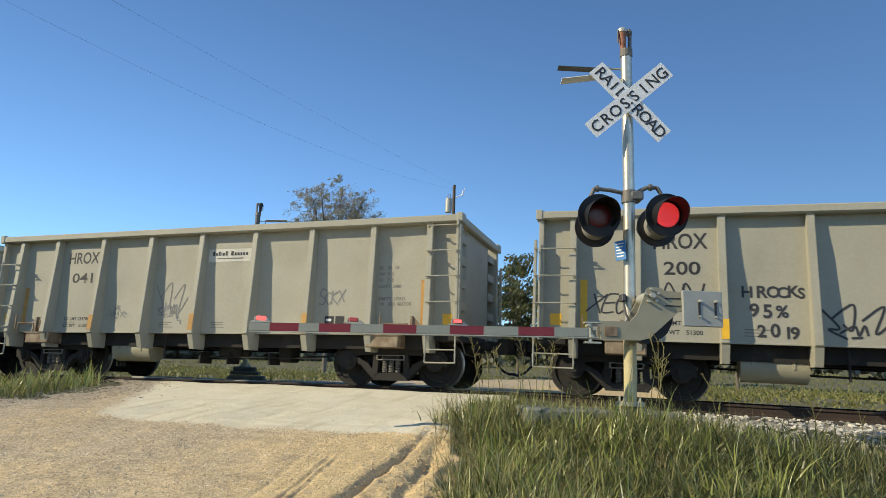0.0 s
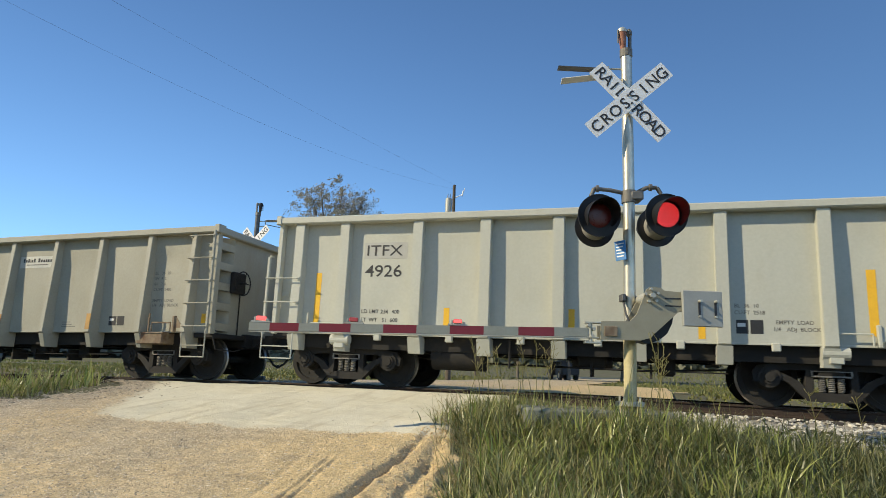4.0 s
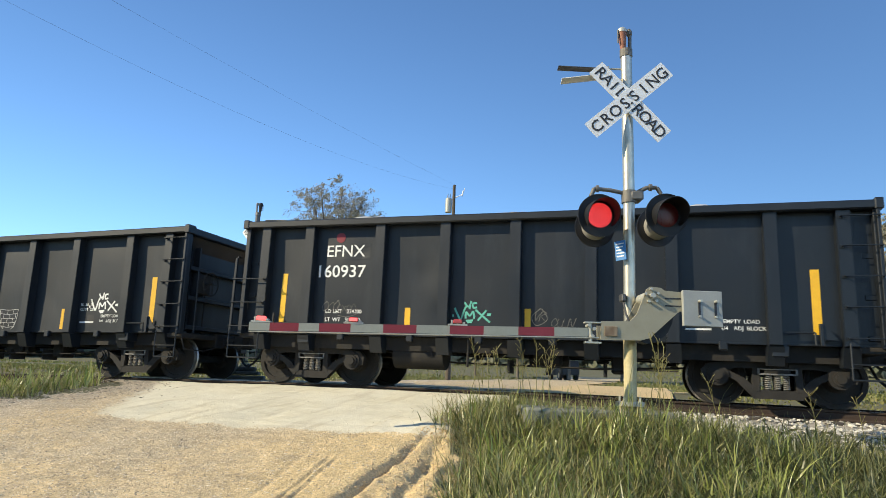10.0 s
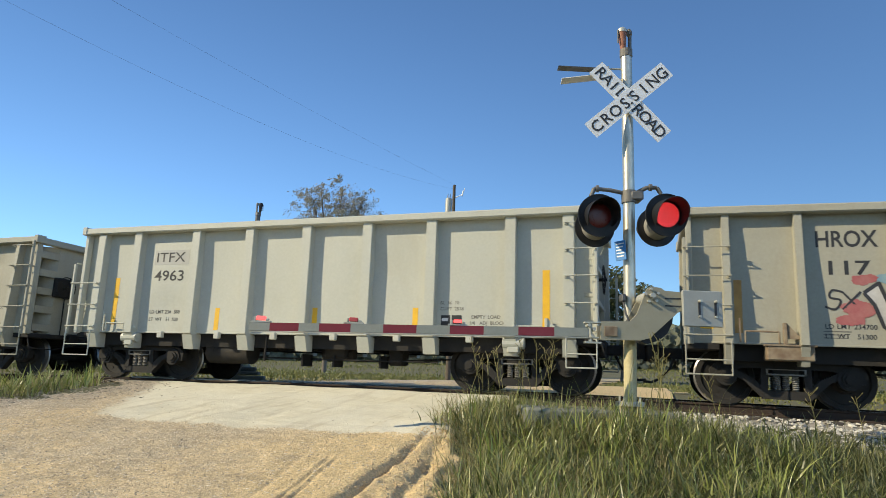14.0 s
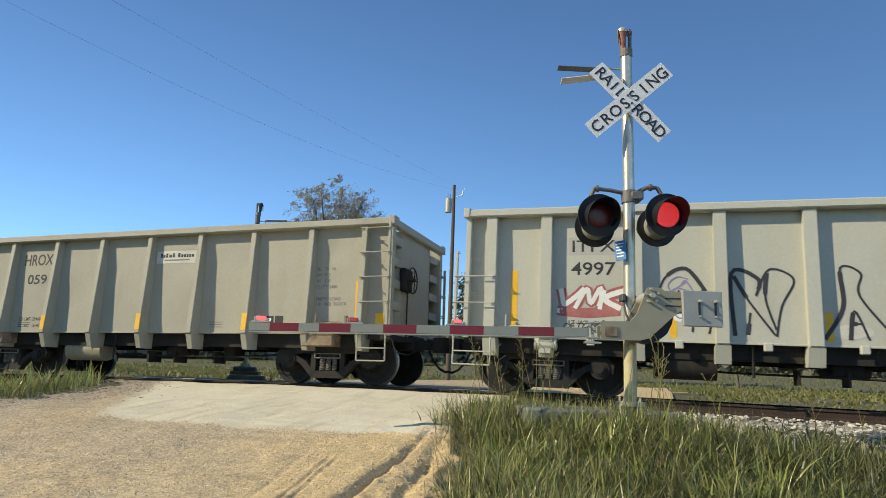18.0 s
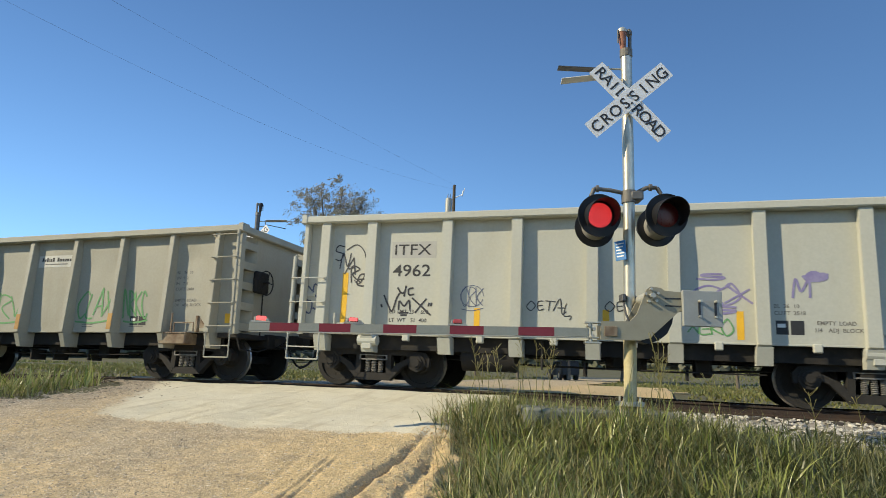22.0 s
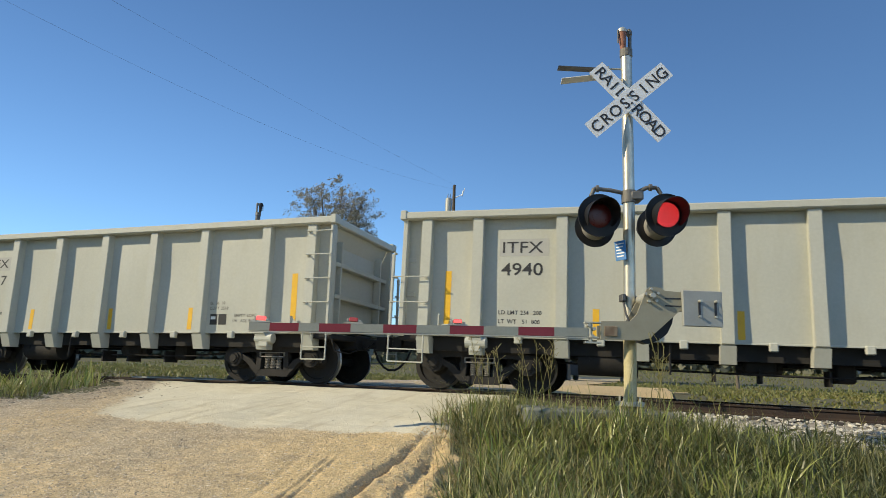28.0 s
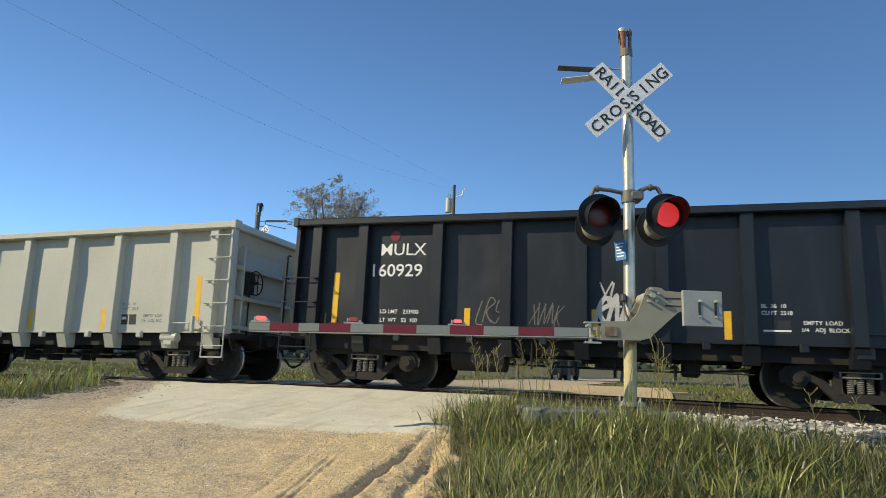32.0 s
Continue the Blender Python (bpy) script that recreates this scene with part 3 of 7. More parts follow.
WHEEL_R = 0.457

KINDS = {
    "tan": dict(ribs=(0.63, 1.70, 3.03, 4.34, 5.66, 6.97, 8.28, 9.62, 10.78), wide=0.125, top_in=0.14, low_in=0.15, paint=TAN),
    "pale": dict(ribs=(0.50, 1.50, 3.03, 4.35, 5.68, 7.01, 8.33, 9.84, 10.88), wide=0.205, top_in=0.16, low_in=0.18, paint=PALE),
    "black": dict(ribs=(0.50, 1.50, 3.03, 4.35, 5.68, 7.01, 8.33, 9.84, 10.88), wide=0.205, top_in=0.16, low_in=0.18, paint=BLACKP),
}


def sheet_in(kind, z):
    """How far the side sheet lies behind the rib faces at height z."""
    k = KINDS[kind]
    u = max(0.0, min(1.0, ((TOPS[kind] - DEEP) - z) / ((TOPS[kind] - DEEP) - SILL)))
    return k["top_in"] + (k["low_in"] - k["top_in"]) * u


def rib_face(kind, z):
    """Outer face of the ribs at height z: on the tan cars the ribs grow deeper towards the sill."""
    u = max(0.0, min(1.0, ((TOPS[kind] - DEEP) - z) / ((TOPS[kind] - DEEP) - SILL)))
    return -1.55 - (0.12 * u if kind == "tan" else 0.0)


DENTS = {}
for _k, _seed in (("tan", 3), ("pale", 5), ("black", 8)):
    _r = random.Random(_seed)
    DENTS[_k] = [(_r.uniform(-HALF, HALF), _r.uniform(1.2, 2.6), _r.uniform(0.15, 0.42), _r.uniform(-0.016, 0.026)) for _ in range(22 if _k == "tan" else 8)]


def side_y(kind, x, z):
    """The near side sheet's face, with its dents, in the car's space."""
    y = -1.55 + sheet_in(kind, z)
    # each sheet is pillowed a little between its ribs
    ribs = KINDS[kind]["ribs"]
    s = x + HALF
    for i, (a, b) in enumerate(zip(ribs, ribs[1:])):
        if a < s < b:
            up = (z - SILL) / (TOPS[kind] - DEEP - SILL)
            if 0 < up < 1:
                y += (0.016, -0.012, 0.022, 0.008, -0.016, 0.020, -0.008, 0.012)[i % 8] * math.sin(math.pi * (s - a) / (b - a)) * math.sin(math.pi * up)
    for dx, dz, r, a in DENTS[kind]:
        q = ((x - dx) ** 2 + (z - dz) ** 2) / (r * r)
        if q < 4:
            y += a * math.exp(-q * 1.5)
    return y


def side_panel(kind, x0, x1, seed):
    """One sheet of the side between two ribs, slightly dented."""
    nx, nz = 12, 24
    v, f = [], []
    for j in range(nz + 1):
        z = SILL + (TOPS[kind] - 0.04 - SILL) * j / nz
        for i in range(nx + 1):
            x = x0 + (x1 - x0) * i / nx
            v.append((x, side_y(kind, x, z), z))
    back = len(v)
    v += [(x, y + 0.012, z) for x, y, z in v]
    w = nx + 1
    for j in range(nz):
        for i in range(nx):
            a = j * w + i
            f.append((a, a + 1, a + w + 1, a + w))
            f.append((back + a, back + a + w, back + a + w + 1, back + a + 1))
    me = raw("side_panel", v, f, KINDS[kind]["paint"])
    smooth(me, 50)
    return me


def rib(kind, paint):
    """Rib with its foot below the sill; origin on the rib's middle, y on the outer face."""
    k = KINDS[kind]
    w = k["wide"] / 2
    bm = fresh()
    low = rib_face(kind, SILL)
    deep = [(-1.55, (TOPS[kind] - DEEP) + 0.01), (low, SILL - 0.02), (low + 0.05, SILL - 0.05), (-1.20, SILL - 0.05), (-1.20, SILL)]
    deep += [(-1.55 + sheet_in(kind, z) + 0.03, z) for z in (1.2, 1.6, 2.2, 2.7, (TOPS[kind] - DEEP) + 0.01)]
    prism(bm, deep, 'x', -w, w)
    # foot: it falls back a little towards the underframe
    flare = 0.92 if kind == "tan" else 1.18
    lo = [bm.verts.new((sx * w * f, y, z)) for z, f, front in ((SILL - 0.052, 1.0 if kind == "tan" else 1.15, low + 0.02), (FOOT + 0.02, flare, low + 0.12))
          for y in (front, -1.22) for sx in (-1, 1)]
    for q in ((0, 1, 5, 4), (2, 6, 7, 3), (0, 4, 6, 2), (1, 3, 7, 5), (4, 5, 7, 6), (0, 2, 3, 1)):
        bm.faces.new([lo[i] for i in q])
    bmesh.ops.recalc_face_normals(bm, faces=bm.faces[:])
    sharp = [e for e in bm.edges if all(v.co.y < -1.54 for v in e.verts) and abs(e.verts[0].co.z - e.verts[1].co.z) > 1]
    bmesh.ops.bevel(bm, geom=sharp, offset=0.010, segments=2, affect='EDGES')
    return mesh_of("rib", bm, paint)


def ladder(kind, left, paint, car, far):
    """Stile and rungs at a corner, with the sill step below."""
    y = -1.66 if kind == "tan" else -1.60
    if left:
        xo, xi = (-HALF - 0.02, -HALF + 0.66) if kind == "tan" else (-HALF - 0.13, -HALF + 0.55)
        z_top = 2.62 if kind == "tan" else 2.42
    else:
        xo, xi = HALF - 0.05, HALF - (0.62 if kind == "tan" else 0.56)
        z_top = 3.04
    spin = pose(0, 0, 0) if not far else pose(0, 0, 0, 0, 0, 180)
    bm = fresh()
    box(bm, xo - 0.025, xo + 0.025, y + 0.0, y + 0.06, 0.92, z_top + 0.05, 0.006)
    for k in range(4):
        box(bm, xo - 0.012, xo + 0.012, y + 0.055, -1.42, 1.1 + k * 0.46, 1.13 + k * 0.46)
    lad = part("ladder", bm, paint, car, at=spin)
    bm = fresh()
    lo, hi = min(xo, xi), max(xo, xi)
    rod(bm, (lo - 0.02, y - 0.035, 0), (hi + 0.03, y - 0.035, 0), 0.011, n=6)
    for x in (lo, hi):
        rod(bm, (x, y - 0.035, 0), (x, y + 0.05, 0), 0.016, n=6)
        box(bm, x - 0.03, x + 0.03, y + 0.03, y + 0.052, -0.03, 0.03)
    rung = mesh_of("rung", bm, paint)
    for k in range(5):
        z = 1.08 + k * 0.475
        if z < z_top + 0.02:
            part("rung", rung, None, lad, at=pose(0, 0, z))
    bm = fresh()
    lo, hi = min(xo, xi), max(xo, xi)
    bent(bm, [(lo, y, 1.0), (lo, y, 0.46), (hi, y, 0.46), (hi, y, 1.0)], 0.014)
    bent(bm, [(lo, y, 0.69), (hi, y, 0.69)], 0.012)
    part("step", bm, paint, lad)
    return lad


def hatch_wheel(r, material_holder):
    bm = fresh()
    n = 20
    pts = [(r * math.cos(2 * math.pi * i / n), 0, r * math.sin(2 * math.pi * i / n)) for i in range(n + 1)]
    bent(bm, pts, 0.014, 6)
    for i in range(5):
        a = 2 * math.pi * i / 5
        rod(bm, (0, -0.04, 0), (r * math.cos(a), 0, r * math.sin(a)), 0.010, n=6)
    rod(bm, (0, -0.06, 0), (0, 0.12, 0), 0.03, n=10)
    return bm


def truck_parts(car, x):
    """One truck: bolster and springs in the middle, side frames, wheelsets, bearing caps."""
    bm = fresh()
    box(bm, -0.20, 0.20, -1.10, 1.10, 0.50, 0.78, 0.03)
    box(bm, -0.32, 0.32, -0.5, 0.5, 0.70, 0.92, 0.03)
    rod(bm, (0, 0, 0.88), (0, 0, 1.0), 0.2, n=16)
    tr = part("truck", bm, TRUCKM, car, at=pose(x, 0, 0))
    # side frame: cast outline with two windows, built as struts
    bm = fresh()
    y0, y1 = -1.09, -0.95
    prism(bm, [(-1.12, 0.40), (-1.14, 0.56), (-1.05, 0.66), (-0.62, 0.73), (0.62, 0.73), (1.05, 0.66), (1.14, 0.56), (1.12, 0.40),
               (0.98, 0.40), (0.92, 0.53), (0.62, 0.60), (-0.62, 0.60), (-0.92, 0.53), (-0.98, 0.40)], 'y', y0, y1)
    prism(bm, [(-0.36, 0.12), (0.36, 0.12), (0.40, 0.26), (-0.40, 0.26)], 'y', y0, y1)
    for s in (-1, 1):
        prism(bm, [(s * 0.36, 0.14), (s * 0.62, 0.40), (s * 0.98, 0.56), (s * 0.92, 0.66), (s * 0.48, 0.44), (s * 0.30, 0.25)], 'y', y0 - 0.005, y1 + 0.005)
        prism(bm, [(s * 0.27, 0.24), (s * 0.38, 0.24), (s * 0.36, 0.62), (s * 0.25, 0.62)], 'y', y0 - 0.01, y1 + 0.01)
        rod(bm, (s * 0.889, y0 - 0.03, WHEEL_R + 0.02), (s * 0.889, y1, WHEEL_R + 0.02), 0.17, n=16)
    bmesh.ops.recalc_face_normals(bm, faces=bm.faces[:])
    frame_mesh = mesh_of("side_frame", bm, TRUCKM)
    bm = fresh()
    rings = []
    for i in range(58):
        a = i * 0.82
        cx, cy, cz = 0.046 * math.cos(a), 0.046 * math.sin(a), i * 0.0041
        rings.append([bm.verts.new((cx + 0.012 * math.cos(t) * math.cos(a), cy + 0.012 * math.cos(t) * math.sin(a), cz + 0.012 * math.sin(t))) for t in (0, 1.57, 3.14, 4.71)])
    for p, q in zip(rings, rings[1:]):
        for t in range(4):
            bm.faces.new((p[t], p[(t + 1) % 4], q[(t + 1) % 4], q[t]))
    spring = mesh_of("spring", bm, SPRING)
    bm = fresh()
    box(bm, -0.29, 0.29, -1.12, -1.06, 0.50, 0.525)
    box(bm, -0.29, -0.265, -1.12, -1.06, 0.50, 0.60)
    box(bm, 0.265, 0.29, -1.12, -1.06, 0.50, 0.60)
    box(bm, -0.27, 0.27, -1.115, -1.06, 0.585, 0.60)
    plate = mesh_of("bolster_end", bm, SPRING)
    bm = fresh()
    rod(bm, (0, -1.15, 0), (0, -1.03, 0), 0.115, n=18)
    rod(bm, (0, -1.18, 0), (0, -1.15, 0), 0.075, n=14)
    for i in range(3):
        a = 2.1 * i
        rod(bm, (0.07 * math.cos(a), -1.165, 0.07 * math.sin(a)), (0.07 * math.cos(a), -1.14, 0.07 * math.sin(a)), 0.017, n=6)
    cap = mesh_of("bearing_cap", bm, TRUCKM, True)
    for turn in (0, 180):
        part("side_frame", frame_mesh, None, tr, at=pose(0, 0, 0, 0, 0, turn))
        part("bolster_end", plate, None, tr, "worn grey bolster end", at=pose(0, 0, 0, 0, 0, turn))
        for sx in (-0.135, 0, 0.135):
            part("spring", spring, None, tr, "worn coil spring", at=pose(0, 0, 0, 0, 0, turn) @ pose(sx, -1.05, 0.262))
    # wheelset: axle with two wheels, turns about y
    bm = fresh()
    rod(bm, (0, -0.98, 0), (0, 0.98, 0), 0.085, n=14)
    for s in (-1, 1):
        y = s * 0.7535
        prof = [(0.09, 0.10), (0.16, 0.09), (0.20, 0.02), (0.36, 0.035), (0.375, 0.065), (WHEEL_R, 0.065), (WHEEL_R, -0.035), (WHEEL_R + 0.026, -0.055),
                (WHEEL_R + 0.02, -0.072), (0.375, -0.072), (0.36, -0.02), (0.20, -0.03), (0.16, -0.07), (0.09, -0.07)]
        n = 36
        rings = []
        for i in range(n):
            a = 2 * math.pi * i / n
            rings.append([bm.verts.new((r * math.cos(a), y + s * d, r * math.sin(a))) for r, d in prof])
        for i in range(n):
            for j in range(len(prof)):
                bm.faces.new((rings[i][j], rings[(i + 1) % n][j], rings[(i + 1) % n][(j + 1) % len(prof)], rings[i][(j + 1) % len(prof)]))
        for i in range(6):
            a = 2 * math.pi * i / 6
            rod(bm, (0.27 * math.cos(a), y + s * 0.02, 0.27 * math.sin(a)), (0.27 * math.cos(a), y + s * 0.034, 0.27 * math.sin(a)), 0.03, n=8)
    bmesh.ops.recalc_face_normals(bm, faces=bm.faces[:])
    me = mesh_of("wheelset", bm, TRUCKM, True)
    me.materials.append(TREAD)
    for p in me.polygons:
        c = p.center
        if abs(math.hypot(c.x, c.z) - WHEEL_R) < 0.02 and 0.70 < abs(c.y) < 0.83:
            p.material_index = 1
    sets = []
    for sx in (-0.889, 0.889):
        w = part("wheelset", me, None, tr, "dark wheels with bright treads", at=pose(sx, 0, WHEEL_R))
        sets.append(w)
        for turn in (0, 180):
            part("bearing_cap", cap, None, tr, at=pose(sx, 0, WHEEL_R + 0.02, 0, 0, turn))
    return sets


def gondola(kind, seed):
    """A steel gondola car for crushed stone, about its middle at rail height."""
    k = KINDS[kind]
    paint = k["paint"]
    look_of = {"tan": "weathered tan-grey steel gondola car with narrow ribs", "pale": "pale grey steel gondola car with broad ribs",
               "black": "black steel gondola car with broad ribs"}[kind]
    car = thing("gondola_car", Matrix.Identity(4), look_of + " on the rails", "rail car", "cars of the train")
    xs = [-HALF + r for r in k["ribs"]]
    edges = [-HALF + 0.03] + xs + [HALF - 0.03]
    for i, (a, b) in enumerate(zip(edges, edges[1:])):
        me = side_panel(kind, a, b, seed * 31 + i)
        part("side_panel", me, None, car)
        part("side_panel", me, None, car, at=pose(a + b, 0, 0, 0, 0, 180))
    rm = rib(kind, paint)
    for x in xs:
        part("rib", rm, None, car, at=pose(x, 0, 0))
        part("rib", rm, None, car, at=pose(x, 0, 0, 0, 0, 180))
    # top chords, with corner caps
    bm = fresh()
    box(bm, -HALF - 0.02, HALF + 0.02, -1.606, -1.40, (TOPS[kind] - DEEP), TOPS[kind], 0.02)
    chord = mesh_of("top_chord", bm, paint)
    bm = fresh()
    box(bm, HALF - 0.09, HALF + 0.03, -1.62, -1.38, (TOPS[kind] - DEEP) - 0.01, TOPS[kind] + 0.03, 0.012)
    corner = mesh_of("corner_cap", bm, paint)
    bm = fresh()
    box(bm, HALF - 0.14, HALF + 0.02, -1.40, 1.40, (TOPS[kind] - DEEP) - 0.02, TOPS[kind] - 0.005, 0.02)
    end_chord = mesh_of("end_chord", bm, paint)
    bm = fresh()
    edge = -1.55 + sheet_in(kind, SILL)
    box(bm, -HALF + 0.02, HALF - 0.02, edge - 0.012, edge + 0.06, SILL - 0.022, SILL + 0.010, 0.004)
    sill = mesh_of("side_sill", bm, paint)
    bm = fresh()
    box(bm, -HALF + 0.5, HALF - 0.5, -1.22, -1.18, 0.70, 0.955)
    under_sill = mesh_of("under_sill", bm, UNDER)
    for turn in (0, 180):
        at = pose(0, 0, 0, 0, 0, turn)
        part("top_chord", chord, None, car, at=at)
        part("corner_cap", corner, None, car, at=at)
        part("corner_cap", corner, None, car, at=at @ Matrix.Diagonal((1, -1, 1, 1)))
        part("end_chord", end_chord, None, car, at=at)
        part("side_sill", sill, None, car, at=at)
        part("under_sill", under_sill, None, car, at=at)
    # ends: set-back sheet, corner posts, cross ribs
    inset = 0.10 if kind == "tan" else 0.26
    for s, turn in ((1, 0), (-1, 180)):
        at = pose(0, 0, 0, 0, 0, turn)
        bm = fresh()
        if kind == "tan":
            # flush sheet, folded back at both sides to leave a row of pockets behind the corner posts
            prism(bm, [(HALF - 0.10, -0.86), (HALF - 0.10, 0.86), (HALF - 0.50, 1.20), (HALF - 0.50, 1.39), (HALF - 0.53, 1.39), (HALF - 0.53, 1.18), (HALF - 0.13, 0.84),
                       (HALF - 0.13, -0.84), (HALF - 0.53, -1.18), (HALF - 0.53, -1.39), (HALF - 0.50, -1.39), (HALF - 0.50, -1.20)], 'z', SILL - 0.02, TOPS[kind] - DEEP)
        else:
            prism(bm, [(HALF - 0.10, (TOPS[kind] - DEEP)), (HALF - 0.13, (TOPS[kind] - DEEP)), (HALF - inset - 0.03, 2.75), (HALF - inset - 0.03, SILL - 0.02), (HALF - inset, SILL - 0.02), (HALF - inset, 2.78)],
                  'y', -1.36, 1.36)
        part("end_sheet", bm, paint, car, at=at)
        for side in (-1, 1):
            bm = fresh()
            box(bm, HALF - 0.11, HALF - 0.02, side * 1.54, side * 1.40, SILL - 0.05, (TOPS[kind] - DEEP) + 0.01, 0.008)
            part("corner_post", bm, paint, car, at=at)
        count = 5 if kind == "tan" else 3
        for i in range(count):
            z = 1.02 + i * 0.43 if kind == "tan" else (1.05, 1.68, 2.33)[i]
            if kind == "tan":
                for side in (-1, 1):
                    bm = fresh()
                    prism(bm, [(HALF - 0.085, side * 1.41), (HALF - 0.085, side * 0.85), (HALF - 0.495, side * 1.19), (HALF - 0.495, side * 1.385)], 'z', z, z + 0.16)
                    part("end_gusset", bm, paint, car, at=at)
            else:
                bm = fresh()
                box(bm, HALF - inset - 0.005, HALF - 0.10, -1.39, 1.39, z, z + 0.09, 0.01)
                part("end_rib", bm, paint, car, at=at)
        for yy in ((-1.0, 1.0) if kind != "tan" else ()):
            bm = fresh()
            box(bm, HALF - inset + 0.001, HALF - inset + 0.17, yy - 0.022, yy + 0.022, SILL, 2.86, 0.008)
            part("end_post", bm, paint, car, at=at)
        # end platform, striker and coupler
        bm = fresh()
        box(bm, HALF - 0.9, HALF + 0.02, -0.35, 0.35, 0.70, 1.0, 0.02)
        box(bm, HALF - 0.5, HALF - 0.02, -1.45, 1.45, 0.86, 0.96, 0.01)
        part("end_sill", bm, UNDER, car, at=at)
        bm = fresh()
        box(bm, HALF - 0.1, HALF + 0.42, -0.10, 0.10, 0.74, 0.93, 0.02)
        prism(bm, [(HALF + 0.38, -0.16), (HALF + 0.60, -0.19), (HALF + 0.70, -0.06), (HALF + 0.58, 0.02), (HALF + 0.62, 0.16), (HALF + 0.42, 0.20)], 'z', 0.68, 0.98)
        rod(bm, (HALF + 0.3, -0.5, 0.70), (HALF + 0.3, -0.08, 0.86), 0.014, n=6)
        part("coupler", bm, UNDER, car, at=at)
        bm = fresh()
        bent(bm, [(HALF + 0.16, 0.26, 0.74), (HALF + 0.26, 0.24, 0.52), (HALF + 0.42, 0.20, 0.36), (HALF + 0.56, 0.14, 0.30), (HALF + 0.69, 0.02, 0.31)], 0.024, 8)
        part("air_hose", bm, RUBBER, car, at=at)
        bm = fresh()
        bent(bm, [(HALF + 0.02, -1.5, 0.86), (HALF + 0.10, -1.5, 0.62), (HALF + 0.12, -0.9, 0.60), (HALF + 0.12, -0.3, 0.72)], 0.013, 6)
        part("cut_lever", bm, UNDER, car, at=at)
    # floor, centre sill and the dark works below
    bm = fresh()
    box(bm, -HALF + 0.35, HALF - 0.35, -1.28, 1.28, 0.96, 1.01)
    part("floor_sheet", bm, UNDER, car)
    bm = fresh()
    box(bm, -HALF + 0.1, HALF - 0.1, -0.20, 0.20, 0.70, 0.965, 0.01)
    part("centre_sill", bm, UNDER, car)
    for x in xs[2:-2]:
        bm = fresh()
        prism(bm, [(-1.24, 0.945), (1.24, 0.945), (1.24, 0.70), (0.4, 0.66), (-0.4, 0.66), (-1.24, 0.70)], 'x', x - 0.02, x + 0.02)
        part("cross_bearer", bm, UNDER, car)
    bm = fresh()
    rod(bm, (-2.42, -0.95, 0.62), (-1.42, -0.95, 0.62), 0.25, n=20)
    box(bm, -2.25, -2.21, -1.21, -0.6, 0.60, 0.95)
    box(bm, -1.66, -1.62, -1.21, -0.6, 0.60, 0.95)
    part("air_reservoir", bm, {"tan": GATEM, "pale": UNDER, "black": UNDER}[kind], car, "air reservoir under the floor", round_it=True)
    bm = fresh()
    box(bm, 0.25, 0.75, -1.0, -0.6, 0.52, 0.82, 0.04)
    rod(bm, (0.15, -0.8, 0.62), (0.85, -0.8, 0.62), 0.10, n=14)
    part("brake_valve", bm, UNDER, car)
    bm = fresh()
    box(bm, 1.6, 1.9, -0.9, -0.5, 0.42, 0.8, 0.04)
    part("brake_cylinder", bm, UNDER, car)
    bm = fresh()
    bent(bm, [(-3.2, -0.62, 0.60), (-1.2, -0.7, 0.52), (1.4, -0.7, 0.50), (3.4, -0.62, 0.60)], 0.018, 6)
    bent(bm, [(-0.9, -1.30, 0.94), (-0.9, -1.32, 0.44)], 0.022, 6)
    bent(bm, [(0.1, -1.1, 0.5), (2.7, -1.1, 0.5)], 0.012, 6)
    for x in (-0.2, 0.5, 1.5):
        box(bm, x - 0.02, x + 0.02, -1.06, -0.66, 0.36, 0.6)
    part("brake_rod", bm, UNDER, car)
    # bolster pads at the sides over the trucks
    for x in TRUCKS:
        for turn in (0, 180):
            bm = fresh()
            if kind == "tan":
                box(bm, x - 0.33, x + 0.33, -1.60, -1.20, 0.72, 0.955, 0.015)
                box(bm, x - 0.36, x + 0.36, -1.62, -1.44, 0.94, 0.965)
            elif kind == "pale":
                rod(bm, (x - 0.19, -1.42, 0.86), (x + 0.19, -1.42, 0.86), 0.10, n=14)
                box(bm, x - 0.10, x + 0.10, -1.5, -1.3, 0.70, 0.80, 0.01)
            else:
                box(bm, x - 0.12, x + 0.12, -1.5, -1.2, 0.78, 0.96, 0.01)
            part("bolster_pad", bm, RUSTY if kind == "tan" else paint, car, at=pose(0, 0, 0) if turn == 0 else pose(0, 0, 0, 0, 0, 180))
    # pull handles and brackets at the foot of the side
    for x in (TRUCKS[0] - 0.35, TRUCKS[1] + 0.3):
        bm = fresh()
        y = -1.58 if kind == "tan" else -1.50
        bent(bm, [(x - 0.28, y, 0.98), (x - 0.28, y, 1.16), (x + 0.20, y, 1.16), (x + 0.20, y, 0.98)], 0.015, 6)
        box(bm, x + 0.26, x + 0.31, y - 0.03, y + 0.06, 0.96, 1.30, 0.006)
        prism(bm, [(x + 0.31, 1.30), (x + 0.31, 1.05), (x + 0.52, 1.05)], 'y', y, y + 0.015)
        box(bm, x - 0.37, x - 0.345, y - 0.01, y + 0.02, 0.98, 1.36)
        part("hand_hold", bm, RUSTY if kind == "tan" else paint, car)
    if kind != "tan":
        for a, b in zip(xs[1:-2], xs[2:-1]):
            bm = fresh()
            box(bm, (a + b) / 2 - 0.065, (a + b) / 2 + 0.065, -1.46, -1.36, 0.86, 1.0, 0.015)
            part("tie_lug", bm, paint, car)
    for far in (False, True):
        for left in (True, False):
            ladder(kind, left, paint, car, far)
    # brake wheel on the leading end
    bm = hatch_wheel(0.26, None)
